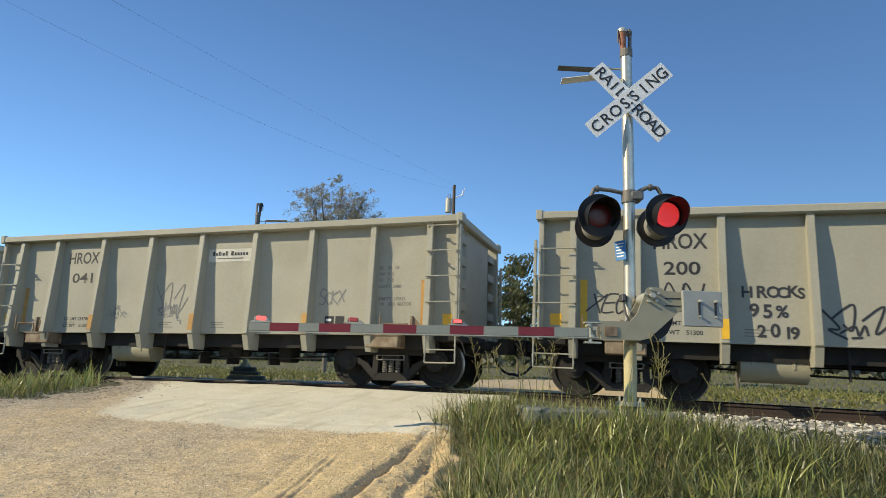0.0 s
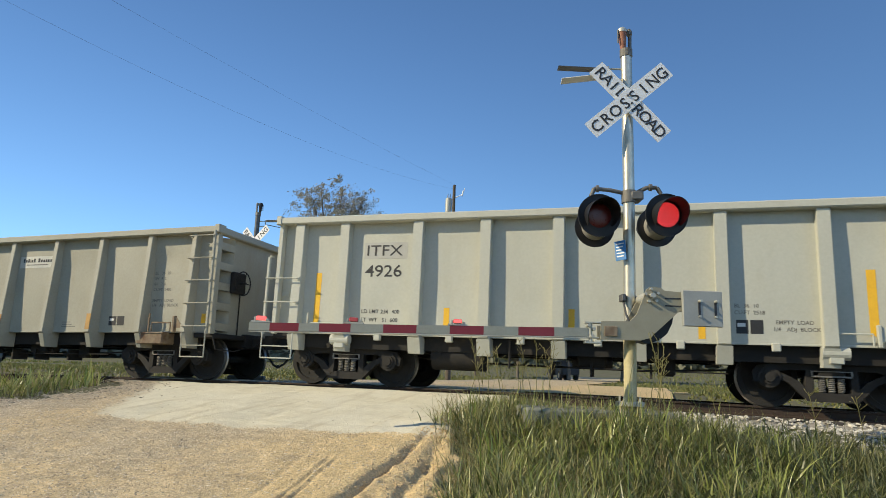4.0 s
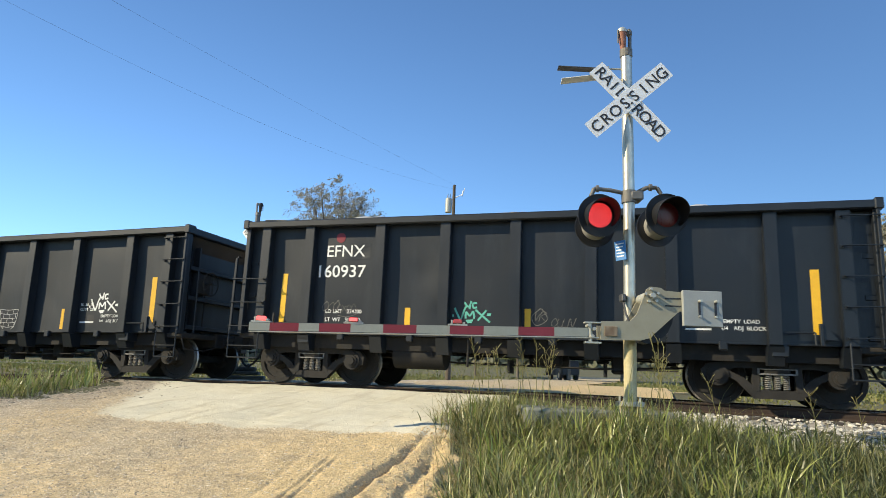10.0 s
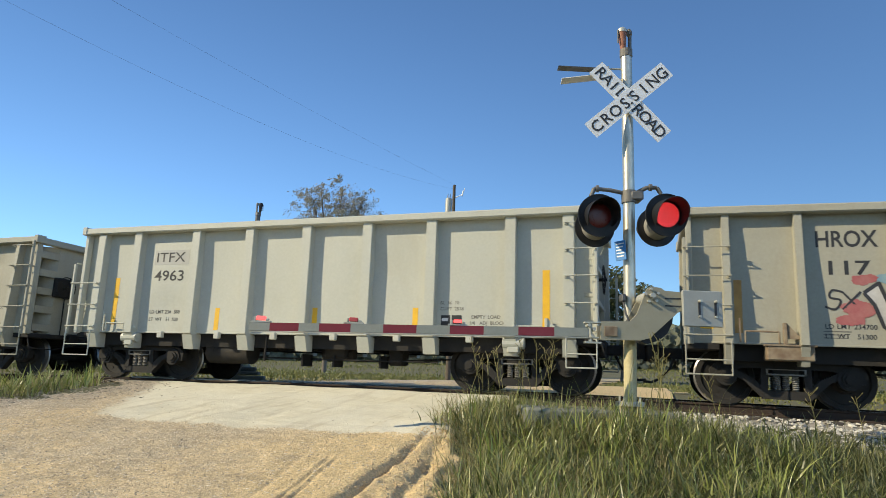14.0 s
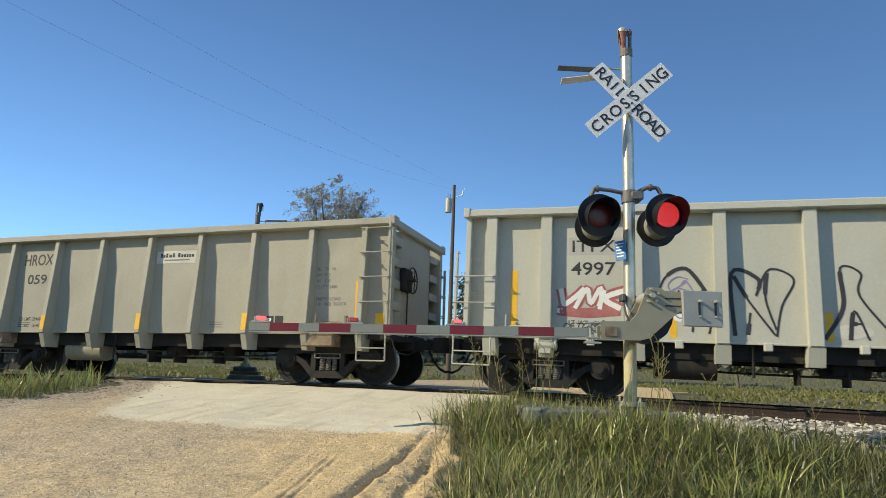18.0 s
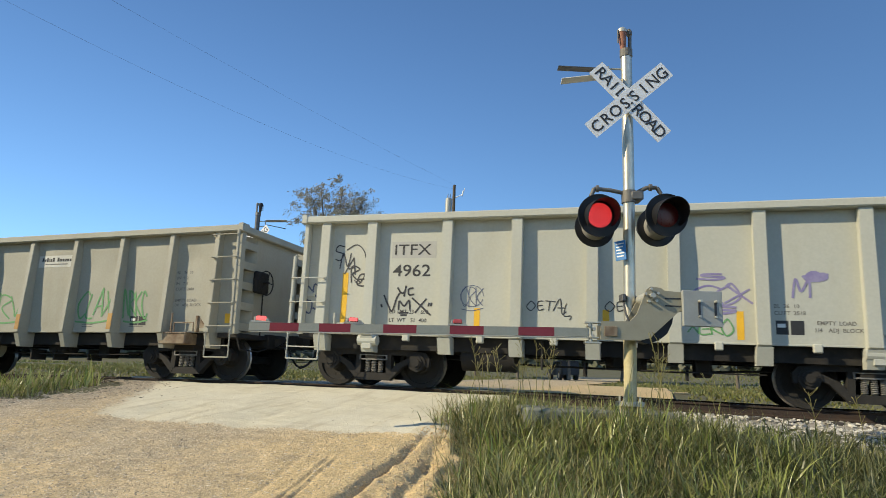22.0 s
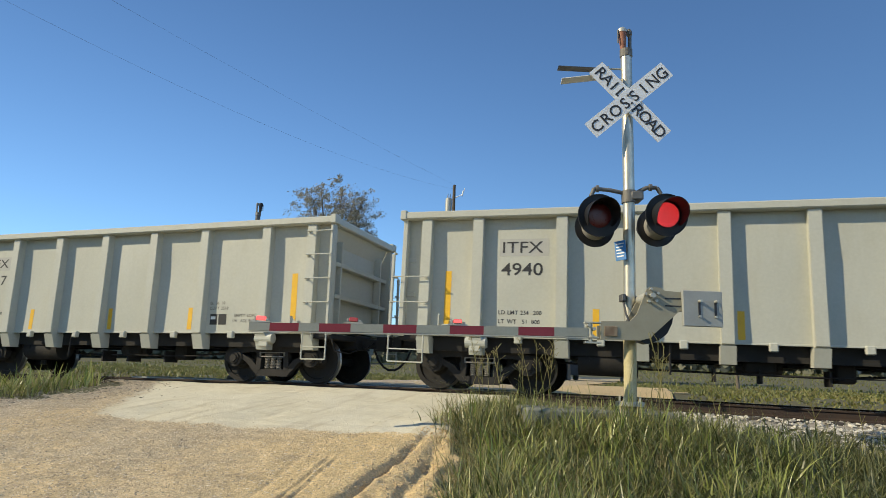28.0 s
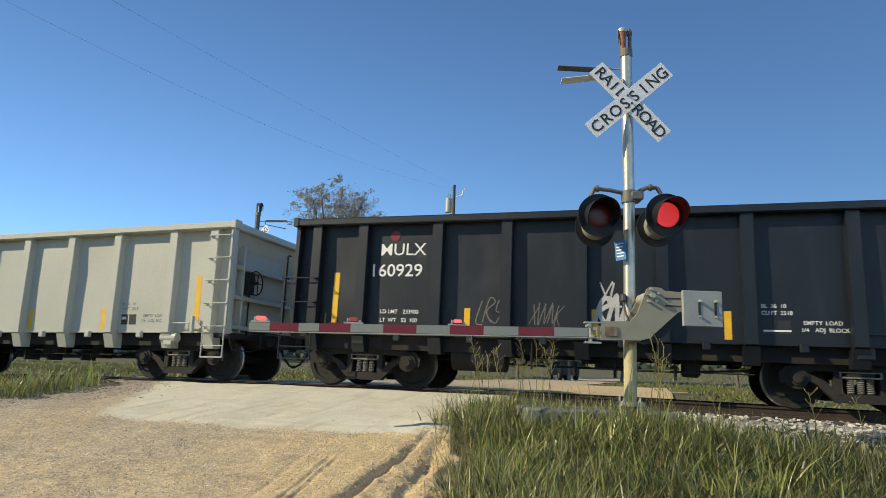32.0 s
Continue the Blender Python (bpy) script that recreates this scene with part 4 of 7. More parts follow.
    part("brake_wheel", bm, UNDER, car, "black hand brake wheel", at=pose(HALF + 0.10 if kind == "tan" else HALF + 0.02, -0.72, 2.08, 0, 0, 90))
    bm = fresh()
    box(bm, HALF - inset, HALF - inset + 0.12, -0.95, -0.50, 1.85, 2.32, 0.03)
    bent(bm, [(HALF - inset + 0.05, -0.6, 1.86), (HALF - inset + 0.05, -0.6, 0.9)], 0.015, 6)
    part("brake_housing", bm, UNDER, car)
    # crushed stone heaped inside
    n, m = 60, 14
    v, f = [], []
    for i in range(n + 1):
        x = -HALF + 0.5 + (LENGTH - 1.0) * i / n
        for j in range(m + 1):
            u = j / m * 2 - 1
            h = 2.95 + 0.66 * (1 - abs(u) ** 1.5) * (0.86 + 0.14 * math.cos(x * 1.9 + 0.6)) * min(1.0, (HALF - abs(x)) / 1.4)
            v.append((x, u * 1.33, h + 0.05 * noise.noise((x * 5, u * 7, seed)) + 0.03 * noise.noise((x * 14, u * 19, seed))))
    for i in range(n):
        for j in range(m):
            k_ = i * (m + 1) + j
            f.append((k_, k_ + m + 1, k_ + m + 2, k_ + 1))
    heap = part("load", raw("load", v, f, AGGREGATE), None, car, "heaped pale crushed stone", at=pose(0, 0, -0.35))
    tagged(heap, kind="stuff")
    for x in TRUCKS:
        truck_parts(car, x)
    return car


def painted(name, text, size, car, kind, s, z, material, label="", width=None, lift=0.003, bold=0.0):
    """Lettering laid on the near side sheet, s metres from the car's left end."""
    ob = words(name, text, size, car, Matrix.Identity(4), material, label, width=width, bold=bold)
    for v in ob.data.vertices:
        x, zz = -HALF + s + v.co.x, z + v.co.y
        v.co = (x, side_y(kind, x, zz) - lift, zz)
    return ob


def plate(car, kind, name, s0, s1, z0, z1, material, label="", lift=0.0):
    """A thin painted or stuck-on patch on the near side."""
    n = 5
    v, f = [], []
    for j in range(n + 1):
        for i in range(n + 1):
            x, z = -HALF + s0 + (s1 - s0) * i / n, z0 + (z1 - z0) * j / n
            v.append((x, side_y(kind, x, z) - 0.003 - lift, z))
    for j in range(n):
        for i in range(n):
            k = j * (n + 1) + i
            f.append((k, k + 1, k + n + 2, k + n + 1))
    return part(name, raw(name, v, f, material), None, car, label)


# load limit in hundreds of pounds; with the light weight it adds up to 2860
LIMITS = {"4905": 2348, "4987": 2348, "4940": 2342, "4998": 2346, "4962": 2346, "160937": 2341, "161022": 2339, "160929": 2339, "035": 2348,
          "200": 2347, "041": 2347, "186": 2346, "117": 2347}


def letter(car, kind, number, marks, rng):
    """Reporting marks, weights, data panels and reflective strips."""
    ink = WHITEP if kind == "black" else INK
    limit = LIMITS.get(number, 2343 + rng.randint(0, 4))
    if kind == "tan":
        painted("reporting_mark", marks, 0.37, car, kind, 1.96, 2.53, ink, "black painted reporting marks", width=0.86, bold=0.016)
        painted("car_number", number, 0.31, car, kind, 2.12, 2.09, ink, "black painted car number", width=0.58, bold=0.016)
        fine = [(2.02, 1.24, "LD LMT %d00" % limit), (2.02, 1.09, "LT WT    %d00" % (2860 - limit))]
        right = [(9.72, 2.22, "BL  36 10"), (9.72, 2.10, "IW  9 2"), (9.72, 1.98, "IH  7 8"), (9.72, 1.86, "CU FT 2480"), (9.72, 1.62, "EMPTY LOAD"), (9.72, 1.52, "1/4 ADJ BLOCK")]
        plate(car, kind, "owner_plate", 5.77, 6.80, 2.47, 2.74, OWNER, "faded white owner plate")
        for u0, u1, up in ((0.00, 0.05, 0.09), (0.07, 0.12, 0.06), (0.14, 0.19, 0.09), (0.21, 0.225, 0.07), (0.245, 0.295, 0.06), (0.315, 0.365, 0.09),
                           (0.45, 0.51, 0.09), (0.53, 0.58, 0.06), (0.60, 0.65, 0.06), (0.67, 0.71, 0.06), (0.73, 0.78, 0.06), (0.80, 0.85, 0.06)):
            plate(car, kind, "owner_mark", 5.87 + u0, 5.87 + u1, 2.60, 2.60 + up, INK, lift=0.004)
        plate(car, kind, "owner_line", 5.98, 6.62, 2.53, 2.55, FADED, lift=0.004)
        plate(car, kind, "stencil_box", 8.60, 8.80, 1.12, 1.32, INK)
        plate(car, kind, "stencil_box", 8.83, 9.02, 1.12, 1.32, INK)
        plate(car, kind, "stencil_bar", 8.63, 8.74, 1.22, 1.27, WHITEP, lift=0.004)
        plate(car, kind, "notice", 0.22, 0.42, 1.20, 1.40, YELLOW, "small yellow notice")
        plate(car, kind, "notice", 11.02, 11.2, 1.16, 1.36, YELLOW, "small yellow notice")
        bits = [(3.03, 1.02, 1.34), (5.66, 1.02, 1.36), (8.28, 1.02, 1.36)]
        tall = [(0.74, 0.86), (10.58, 10.70)]
        tape = YELLOW if number in ("059", "200") else OCHRE
        for s, z0, z1 in bits:
            bm = fresh()
            prism(bm, [(rib_face(kind, z0) - 0.005, z0), (rib_face(kind, z1) - 0.005, z1), (rib_face(kind, z1) + 0.002, z1), (rib_face(kind, z0) + 0.002, z0)], 'x', -HALF + s - 0.058, -HALF + s + 0.058)
            part("reflector_strip", bm, tape, car)
    else:
        plate(car, kind, "marks_patch", 1.88, 2.78, 2.44, 2.76, GREYPATCH if kind == "pale" else BLACKP)
        painted("reporting_mark", marks, 0.30 if kind == "pale" else 0.33, car, kind, 1.94 if kind == "pale" else 1.84, 2.50, ink, "painted reporting marks",
                width={"ITFX": 0.74, "EFNX": 0.82, "MULX": 0.92}[marks], lift=0.006, bold=0.004)
        painted("car_number", number, 0.32 if kind == "pale" else 0.34, car, kind, 1.92 if kind == "pale" else 1.68, 2.09, ink, "painted car number", width=0.76 if kind == "pale" else 1.02, bold=0.010)
        fine = [(1.88, 1.38, ("LD LMT %d%s%d00" if kind == "pale" else "LD LMT   %d%s%d00") % (limit // 10, " " if kind == "pale" else "", limit % 10)), (1.88, 1.22, "LT WT    %d %d00" % ((2860 - limit) // 10, (2860 - limit) % 10))]
        right = [(8.50, 1.56, "BL 36 10"), (8.50, 1.45, "CU FT 2518"), (9.10, 1.30, "EMPTY LOAD"), (9.06, 1.19, "1/4 ADJ BLOCK")]
        plate(car, kind, "stencil_box", 8.52, 8.70, 1.14, 1.36, INK)
        plate(car, kind, "stencil_box", 8.73, 8.92, 1.14, 1.36, INK)
        if kind == "black":
            plate(car, kind, "stencil_bar", 8.52, 8.92, 1.18, 1.21, WHITEP, lift=0.004)
        else:
            plate(car, kind, "stencil_bar", 8.54, 8.66, 1.25, 1.31, WHITEP, lift=0.004)
        tape = YELLOW
        tall = [(0.85, 0.97), (10.40, 10.53)]
        for s in (3.55, 5.84, 7.95):
            plate(car, kind, "reflector_strip", s, s + 0.11, 1.04, 1.50, tape)
        if kind == "black":
            bm = fresh()
            yy = side_y(kind, -HALF + 2.12, 2.88) - 0.006
            bmesh.ops.create_circle(bm, cap_ends=True, segments=20, radius=0.10, matrix=pose(-HALF + 2.12, yy, 2.88, 90, 0, 0))
            part("red_disc", bm, ARMR, car, "faded red painted disc")
    for a, b in tall:
        plate(car, kind, "reflector_strip", a, b, 1.14, 2.0 if kind == "tan" else 2.17, tape, "upright reflective strip")
    for s, z, text in fine + right:
        at = s
        for word in text.split(" "):
            if word:
                painted("data_word", word, 0.105 if s < 5 else 0.088, car, kind, at, z, ink if (s, z, text) in fine or kind == "black" else FADED, bold=0.012)
            at += (0.066 * len(word) + 0.034) * (1.0 if s < 5 else 0.84)
    if kind == "tan":
        for _ in range(3):
            x = rng.choice(KINDS[kind]["ribs"][1:-1]) + 0.3
            for q in range(3):
                plate(car, kind, "data_bar", x, x + rng.uniform(0.22, 0.4), 1.09 + 0.05 * q, 1.104 + 0.05 * q, FADED)


def smooth_line(ctrl, per=6):
    """A rounded line through control points."""
    out = []
    n = len(ctrl)
    for i in range(n - 1):
        p0, p1, p2, p3 = ctrl[max(0, i - 1)], ctrl[i], ctrl[i + 1], ctrl[min(n - 1, i + 2)]
        for k in range(per):
            t = k / per
            out.append(tuple(0.5 * (2 * b + (c_ - a) * t + (2 * a - 5 * b + 4 * c_ - d) * t * t + (3 * b - a - 3 * c_ + d) * t ** 3)
                             for a, b, c_, d in zip(p0, p1, p2, p3)))
    out.append(tuple(ctrl[-1]))
    return out


def rib_clear(kind, s):
    """True where the sheet lies open between two ribs."""
    k = KINDS[kind]
    return all(abs(s - r) > k["wide"] / 2 + 0.012 for r in k["ribs"]) and 0.05 < s < LENGTH - 0.05


def stroke(car, kind, pts, width, material, lift=0.006, name="graffiti_stroke"):
    """A flat sprayed line over points (s, z) on the near side; it breaks off at the ribs."""
    v, f = [], []
    n = len(pts)
    for i, (s, z) in enumerate(pts):
        a, b = pts[max(0, i - 1)], pts[min(n - 1, i + 1)]
        d = Vector((b[0] - a[0], b[1] - a[1]))
        d = d.normalized() if d.length > 1e-6 else Vector((1, 0))
        nx, nz = -d.y * width / 2, d.x * width / 2
        for g in (1, -1):
            x, zz = -HALF + s + g * nx, max(1.0, z + g * nz)
            v.append((x, side_y(kind, x, zz) - lift, zz))
        if i and rib_clear(kind, s) and rib_clear(kind, pts[i - 1][0]):
            k = 2 * i
            f.append((k - 2, k - 1, k + 1, k))
    if f:
        part(name, raw(name, v, f, material), None, car)


def blot(car, kind, s, z, rs, rz, material, seed, lift=0.004):
    """A sprayed cloud with an uneven edge."""
    rng = random.Random(seed)
    n = 36
    rim = []
    for i in range(n):
        a = 2 * math.pi * i / n
        q = 0.92 + 0.28 * noise.noise((math.cos(a) * 1.6 + seed, math.sin(a) * 1.6, 0.5)) + rng.uniform(-0.04, 0.04)
        rim.append((s + rs * q * math.cos(a), max(1.01, z + rz * q * math.sin(a))))
    fill(car, kind, rim, material, lift, "graffiti_cloud")


def fill(car, kind, rim, material, lift=0.005, name="graffiti_fill"):
    """A flat painted area within a rim of (s, z); cut away over the ribs by a fine net."""
    s0, s1 = min(p[0] for p in rim), max(p[0] for p in rim)
    z0, z1 = min(p[1] for p in rim), max(p[1] for p in rim)
    step = 0.014
    v, f, index = [], [], {}

    def inside(s, z):
        hit = False
        for (xa, za), (xb, zb) in zip(rim, rim[1:] + rim[:1]):
            if (za > z) != (zb > z) and s < (xb - xa) * (z - za) / (zb - za) + xa:
                hit = not hit
        return hit

    def vert(i, j):
        if (i, j) not in index:
            x, z = -HALF + s0 + i * step, z0 + j * step
            index[(i, j)] = len(v)
            v.append((x, side_y(kind, x, z) - lift, z))
        return index[(i, j)]

    for i in range(int((s1 - s0) / step) + 1):
        s = s0 + (i + 0.5) * step
        if not (rib_clear(kind, s - step) and rib_clear(kind, s + step)):
            continue
        for j in range(int((z1 - z0) / step) + 1):
            z = z0 + (j + 0.5) * step
            if inside(s, z):
                f.append((vert(i, j), vert(i + 1, j), vert(i + 1, j + 1), vert(i, j + 1)))
    if f:
        part(name, raw(name, v, f, material), None, car)


GLYPHS = {
    "a": (((0.05, 0.0), (0.45, 1.0), (0.55, 0.95), (0.95, 0.0)), ((0.2, 0.4), (0.85, 0.45))),
    "c": (((0.9, 0.85), (0.5, 1.0), (0.1, 0.55), (0.45, 0.0), (0.95, 0.2)),),
    "e": (((0.9, 0.95), (0.25, 0.9), (0.15, 0.1), (0.95, 0.05)), ((0.2, 0.5), (0.8, 0.55))),
    "l": (((0.2, 1.0), (0.15, 0.1), (0.9, 0.05)),),
    "n": (((0.05, 0.0), (0.15, 1.0), (0.75, 0.05), (0.95, 1.0)),),
    "o": (((0.5, 1.0), (0.05, 0.55), (0.4, 0.0), (0.95, 0.4), (0.6, 1.0), (0.4, 0.95)),),
    "r": (((0.1, 0.0), (0.15, 1.0), (0.85, 0.85), (0.2, 0.5), (0.95, 0.0)),),
    "s": (((0.9, 0.9), (0.35, 1.0), (0.2, 0.6), (0.85, 0.4), (0.6, 0.0), (0.05, 0.1)),),
    "v": (((0.0, 1.0), (0.25, 0.4), (0.45, 0.0), (0.7, 0.5), (1.0, 1.0)),),
    "x": (((0.05, 1.0), (0.95, 0.0)), ((0.95, 1.0), (0.05, 0.05))),
    "k": (((0.1, 1.0), (0.1, 0.0)), ((0.95, 1.0), (0.15, 0.5), (0.9, 0.0))),
    "m": (((0.0, 0.0), (0.2, 1.0), (0.5, 0.3), (0.8, 1.0), (1.0, 0.0)),),
}


def scrawl(car, kind, s0, s1, z0, z1, letters, material, seed, width=0.022, knots=6, shapes="", lift=0.006):
    """A sprayed tag: loose hand-drawn shapes, jittered, leaning, with a flourish below."""
    rng = random.Random(seed)
    w = (s1 - s0) / letters
    pick = shapes or "".join(rng.choice("acelnorsvxkm") for _ in range(letters))
    lean = rng.uniform(-0.1, 0.3)
    for i, ch in enumerate(pick[:letters]):
        a, tall = s0 + (i - 0.08) * w, rng.uniform(0.78, 1.0)
        drop = rng.uniform(0, 1 - tall) * (z1 - z0)
        for line in GLYPHS[ch]:
            ctrl = [(a + w * 1.16 * (u + rng.uniform(-0.07, 0.07)) + lean * v * (z1 - z0), z0 + drop + (z1 - z0) * tall * (v + rng.uniform(-0.06, 0.06))) for u, v in line]
            stroke(car, kind, smooth_line(ctrl), width * rng.uniform(0.85, 1.15), material, lift)
    if letters > 2 and rng.random() < 0.5 and z0 > 1.1:
        stroke(car, kind, smooth_line([(s0, z0 - 0.04), ((s0 + s1) / 2, z0 - 0.07), (s1, z0 - 0.02)]), width, material)


OUTLINED = {
    "s": (((0.9, 0.65), (0.55, 1.0), (0.15, 0.85), (0.02, 0.45), (0.15, 0.2), (0.0, 0.05)), ((0.9, 0.65), (0.5, 0.55), (0.4, 0.66)),
          ((0.42, 0.52), (0.8, 0.55), (1.0, 0.3), (0.95, 0.0)), ((0.3, 0.3), (0.65, 0.35), (0.65, 0.02))),
    "n": (((0.05, 0.0), (0.02, 0.95), (0.45, 0.85), (0.4, 0.6), (0.62, 1.0), (1.0, 0.85), (0.8, 0.45), (0.7, 0.0)),
          ((0.05, 0.9), (0.3, 0.5), (0.68, 0.02)), ((0.25, 0.02), (0.3, 0.35)), ((0.58, 0.95), (0.55, 0.55), (0.7, 0.1))),
    "a": (((0.0, 0.0), (0.28, 0.45), (0.27, 1.0), (0.55, 0.92), (0.52, 0.6), (1.0, 0.0)), ((0.36, 0.0), (0.43, 0.4), (0.62, 0.0)), ((0.38, 0.22), (0.55, 0.22))),
    "r": (((0.22, 0.0), (0.02, 0.35), (0.05, 0.75), (0.3, 1.0), (0.6, 0.9), (0.62, 0.5), (0.4, 0.22), (1.0, 0.1), (0.9, 0.0)),
          ((0.25, 0.3), (0.25, 0.62), (0.42, 0.55), (0.38, 0.35), (0.2, 0.3))),
    "e": (((0.0, 1.0), (0.12, 0.92), (0.72, 0.96), (0.74, 0.74), (0.3, 0.74), (0.28, 0.66), (0.52, 0.62), (0.5, 0.46), (0.24, 0.44), (0.22, 0.36), (0.9, 0.48), (0.98, 0.04)),
          ((0.0, 1.0), (0.1, 0.7), (0.02, 0.22), (0.3, 0.12), (0.45, 0.02)), ((0.3, 0.12), (0.2, 0.02)), ((0.98, 0.04), (0.7, 0.1))),
}


TAGS = {
    "vmk": (((0.02, 0.67), (0.12, 0.32), (0.2, 0.14), (0.28, 0.55), (0.34, 0.74)), ((0.33, 0.18), (0.34, 0.47), (0.44, 0.31), (0.53, 0.5), (0.56, 0.17)),
            ((0.34, 0.08), (0.53, 0.1)), ((0.37, 0.01), (0.5, 0.02)), ((0.59, 0.58), (0.78, 0.31), (0.98, 0.02)), ((0.88, 0.56), (0.66, 0.1)),
            ((0.92, 0.31), (0.94, 0.43)), ((0.97, 0.31), (0.99, 0.43)), ((-0.03, 0.36), (-0.01, 0.26)),
            ((0.29, 0.92), (0.37, 0.74), (0.43, 0.76), (0.47, 0.98)), ((0.45, 0.86), (0.43, 0.62)), ((0.62, 0.9), (0.52, 0.86), (0.53, 0.68), (0.63, 0.7))),
    "oxyl": (((0.1, 0.85), (0.0, 0.6), (0.1, 0.42), (0.2, 0.65), (0.1, 0.85)), ((0.38, 0.85), (0.26, 0.8), (0.27, 0.45), (0.4, 0.5)), ((0.26, 0.64), (0.37, 0.66)),
             ((0.42, 0.86), (0.66, 0.82)), ((0.53, 0.84), (0.5, 0.4)), ((0.6, 0.4), (0.76, 0.95), (0.8, 0.3), (0.9, 0.4)), ((0.7, 0.55), (0.86, 0.55)),
             ((0.9, 0.75), (0.84, 0.22), (1.0, 0.2), (0.97, 0.02))),
    "wedge": (((0.0, 0.9), (0.25, 0.35), (0.1, 0.3), (0.35, 0.05)), ((0.15, 0.6), (0.45, 1.0), (0.42, 0.3), (0.3, 0.45)), ((0.25, 0.2), (0.45, 0.4), (0.5, 0.15), (0.58, 0.42), (0.62, 0.15)),
              ((0.55, 0.55), (0.85, 0.95), (0.72, 0.2), (0.98, 0.6)), ((0.4, 0.08), (0.55, 0.1))),
}


def sketch(car, kind, key, s0, s1, z0, z1, width, material):
    """A sprayed tag drawn from its lines within a box."""
    for line in TAGS[key]:
        stroke(car, kind, smooth_line([(s0 + (s1 - s0) * u, z0 + (z1 - z0) * v) for u, v in line]), width, material)


def by_hand(car, kind, text, s, z, size, material, seed, wide=0.62):
    """Uneven hand-painted capitals, one by one."""
    rng = random.Random(seed)
    for ch in text:
        if ch != " ":
            painted("graffiti_letter", ch, size * rng.uniform(0.92, 1.1), car, kind, s, z + rng.uniform(-0.02, 0.02), material, lift=0.006, bold=0.028)
        s += size * wide * (0.5 if ch in "I1 " else 1.0)


def piece_letter(car, kind, rim, edge, light, low, cut):
    """One solid letter of a painted piece: dark edge, pale face, yellow foot below the height cut."""
    ring = []
    for p, q in zip(rim, rim[1:] + rim[:1]):
        ring += [(p[0] + (q[0] - p[0]) * k / 8, p[1] + (q[1] - p[1]) * k / 8) for k in range(8)]
    fill(car, kind, rim, light, 0.0086)
    fill(car, kind, [(s, min(z, cut + 0.05 * math.sin(s * 17))) for s, z in ring], low, 0.0094)
    stroke(car, kind, ring + ring[:1], 0.055, edge, 0.0102)


def silver_piece(car, kind):
    """The wide piece on one tan car: silver letters with yellow feet before red, blue and dark clouds."""
    rng = random.Random(23)
    for s, z, m in ((2.56, 1.98, SPRAYR), (2.92, 2.02, SPRAYB), (3.15, 1.95, SPRAYI), (3.40, 1.98, SPRAYR), (3.55, 1.90, SPRAYI), (4.05, 2.06, SPRAYB), (3.95, 1.98, SPRAYI), (4.20, 1.92, SPRAYR),
                    (4.60, 1.75, SPRAYI), (4.72, 1.55, SPRAYI), (4.80, 1.70, SPRAYR), (4.50, 1.95, SPRAYB), (5.20, 2.00, SPRAYI), (5.55, 1.99, SPRAYI), (5.80, 1.72, SPRAYR), (5.86, 1.45, SPRAYI),
                    (6.10, 2.05, SPRAYB), (6.02, 1.95, SPRAYI), (6.25, 1.80, SPRAYB), (6.22, 1.62, SPRAYR), (6.40, 1.76, SPRAYR), (6.75, 1.72, SPRAYB), (6.62, 1.80, SPRAYR), (7.12, 1.55, SPRAYR),
                    (7.25, 1.40, SPRAYI), (7.3, 1.62, SPRAYB), (2.48, 1.55, SPRAYR), (2.40, 1.35, SPRAYR), (3.2, 1.5, SPRAYI), (3.28, 1.7, SPRAYW)):
        for k in range(2):
            blot(car, kind, s + rng.uniform(-0.08, 0.08), z + rng.uniform(-0.05, 0.05), rng.uniform(0.10, 0.24), rng.uniform(0.06, 0.13), m, rng.randint(0, 900), 0.0035 + 0.00008 * rng.randint(0, 50))
    piece_letter(car, kind, [(2.58, 1.80), (2.79, 1.96), (2.97, 1.42), (2.97, 1.18), (2.82, 1.28), (2.71, 1.62)], SPRAYK, SPRAYW, SPRAYY, 1.15)
    piece_letter(car, kind, [(3.10, 1.25), (3.40, 1.82), (3.92, 1.97), (3.82, 1.60), (4.26, 1.27), (3.90, 1.22), (3.75, 1.45), (3.48, 1.24), (3.60, 1.62), (3.38, 1.62), (3.22, 1.20)], SPRAYK, SPRAYW, SPRAYY, 1.36)
    piece_letter(car, kind, [(4.42, 1.25), (4.44, 1.90), (4.60, 1.88), (4.62, 1.30)], SPRAYK, SPRAYP, SPRAYI, 1.3)
    piece_letter(car, kind, [(4.72, 1.22), (4.80, 1.75), (5.16, 1.42), (5.08, 1.90), (5.40, 1.97), (5.38, 1.20), (5.16, 1.20), (4.92, 1.50), (4.88, 1.20)], SPRAYK, SPRAYW, SPRAYY, 1.45)
    piece_letter(car, kind, [(5.46, 1.24), (5.48, 1.95), (5.58, 1.95), (5.58, 1.24)], SPRAYK, SPRAYW, SPRAYY, 1.35)
    piece_letter(car, kind, [(5.76, 1.22), (5.80, 1.90), (6.12, 1.97), (6.00, 1.66), (5.92, 1.60), (6.02, 1.38), (5.95, 1.20)], SPRAYK, SPRAYP, SPRAYI, 1.32)
    piece_letter(car, kind, [(6.08, 1.48), (6.30, 1.36), (6.60, 1.72), (6.84, 1.58), (6.62, 1.15), (6.22, 1.15)], SPRAYK, SPRAYW, SPRAYY, 1.36)


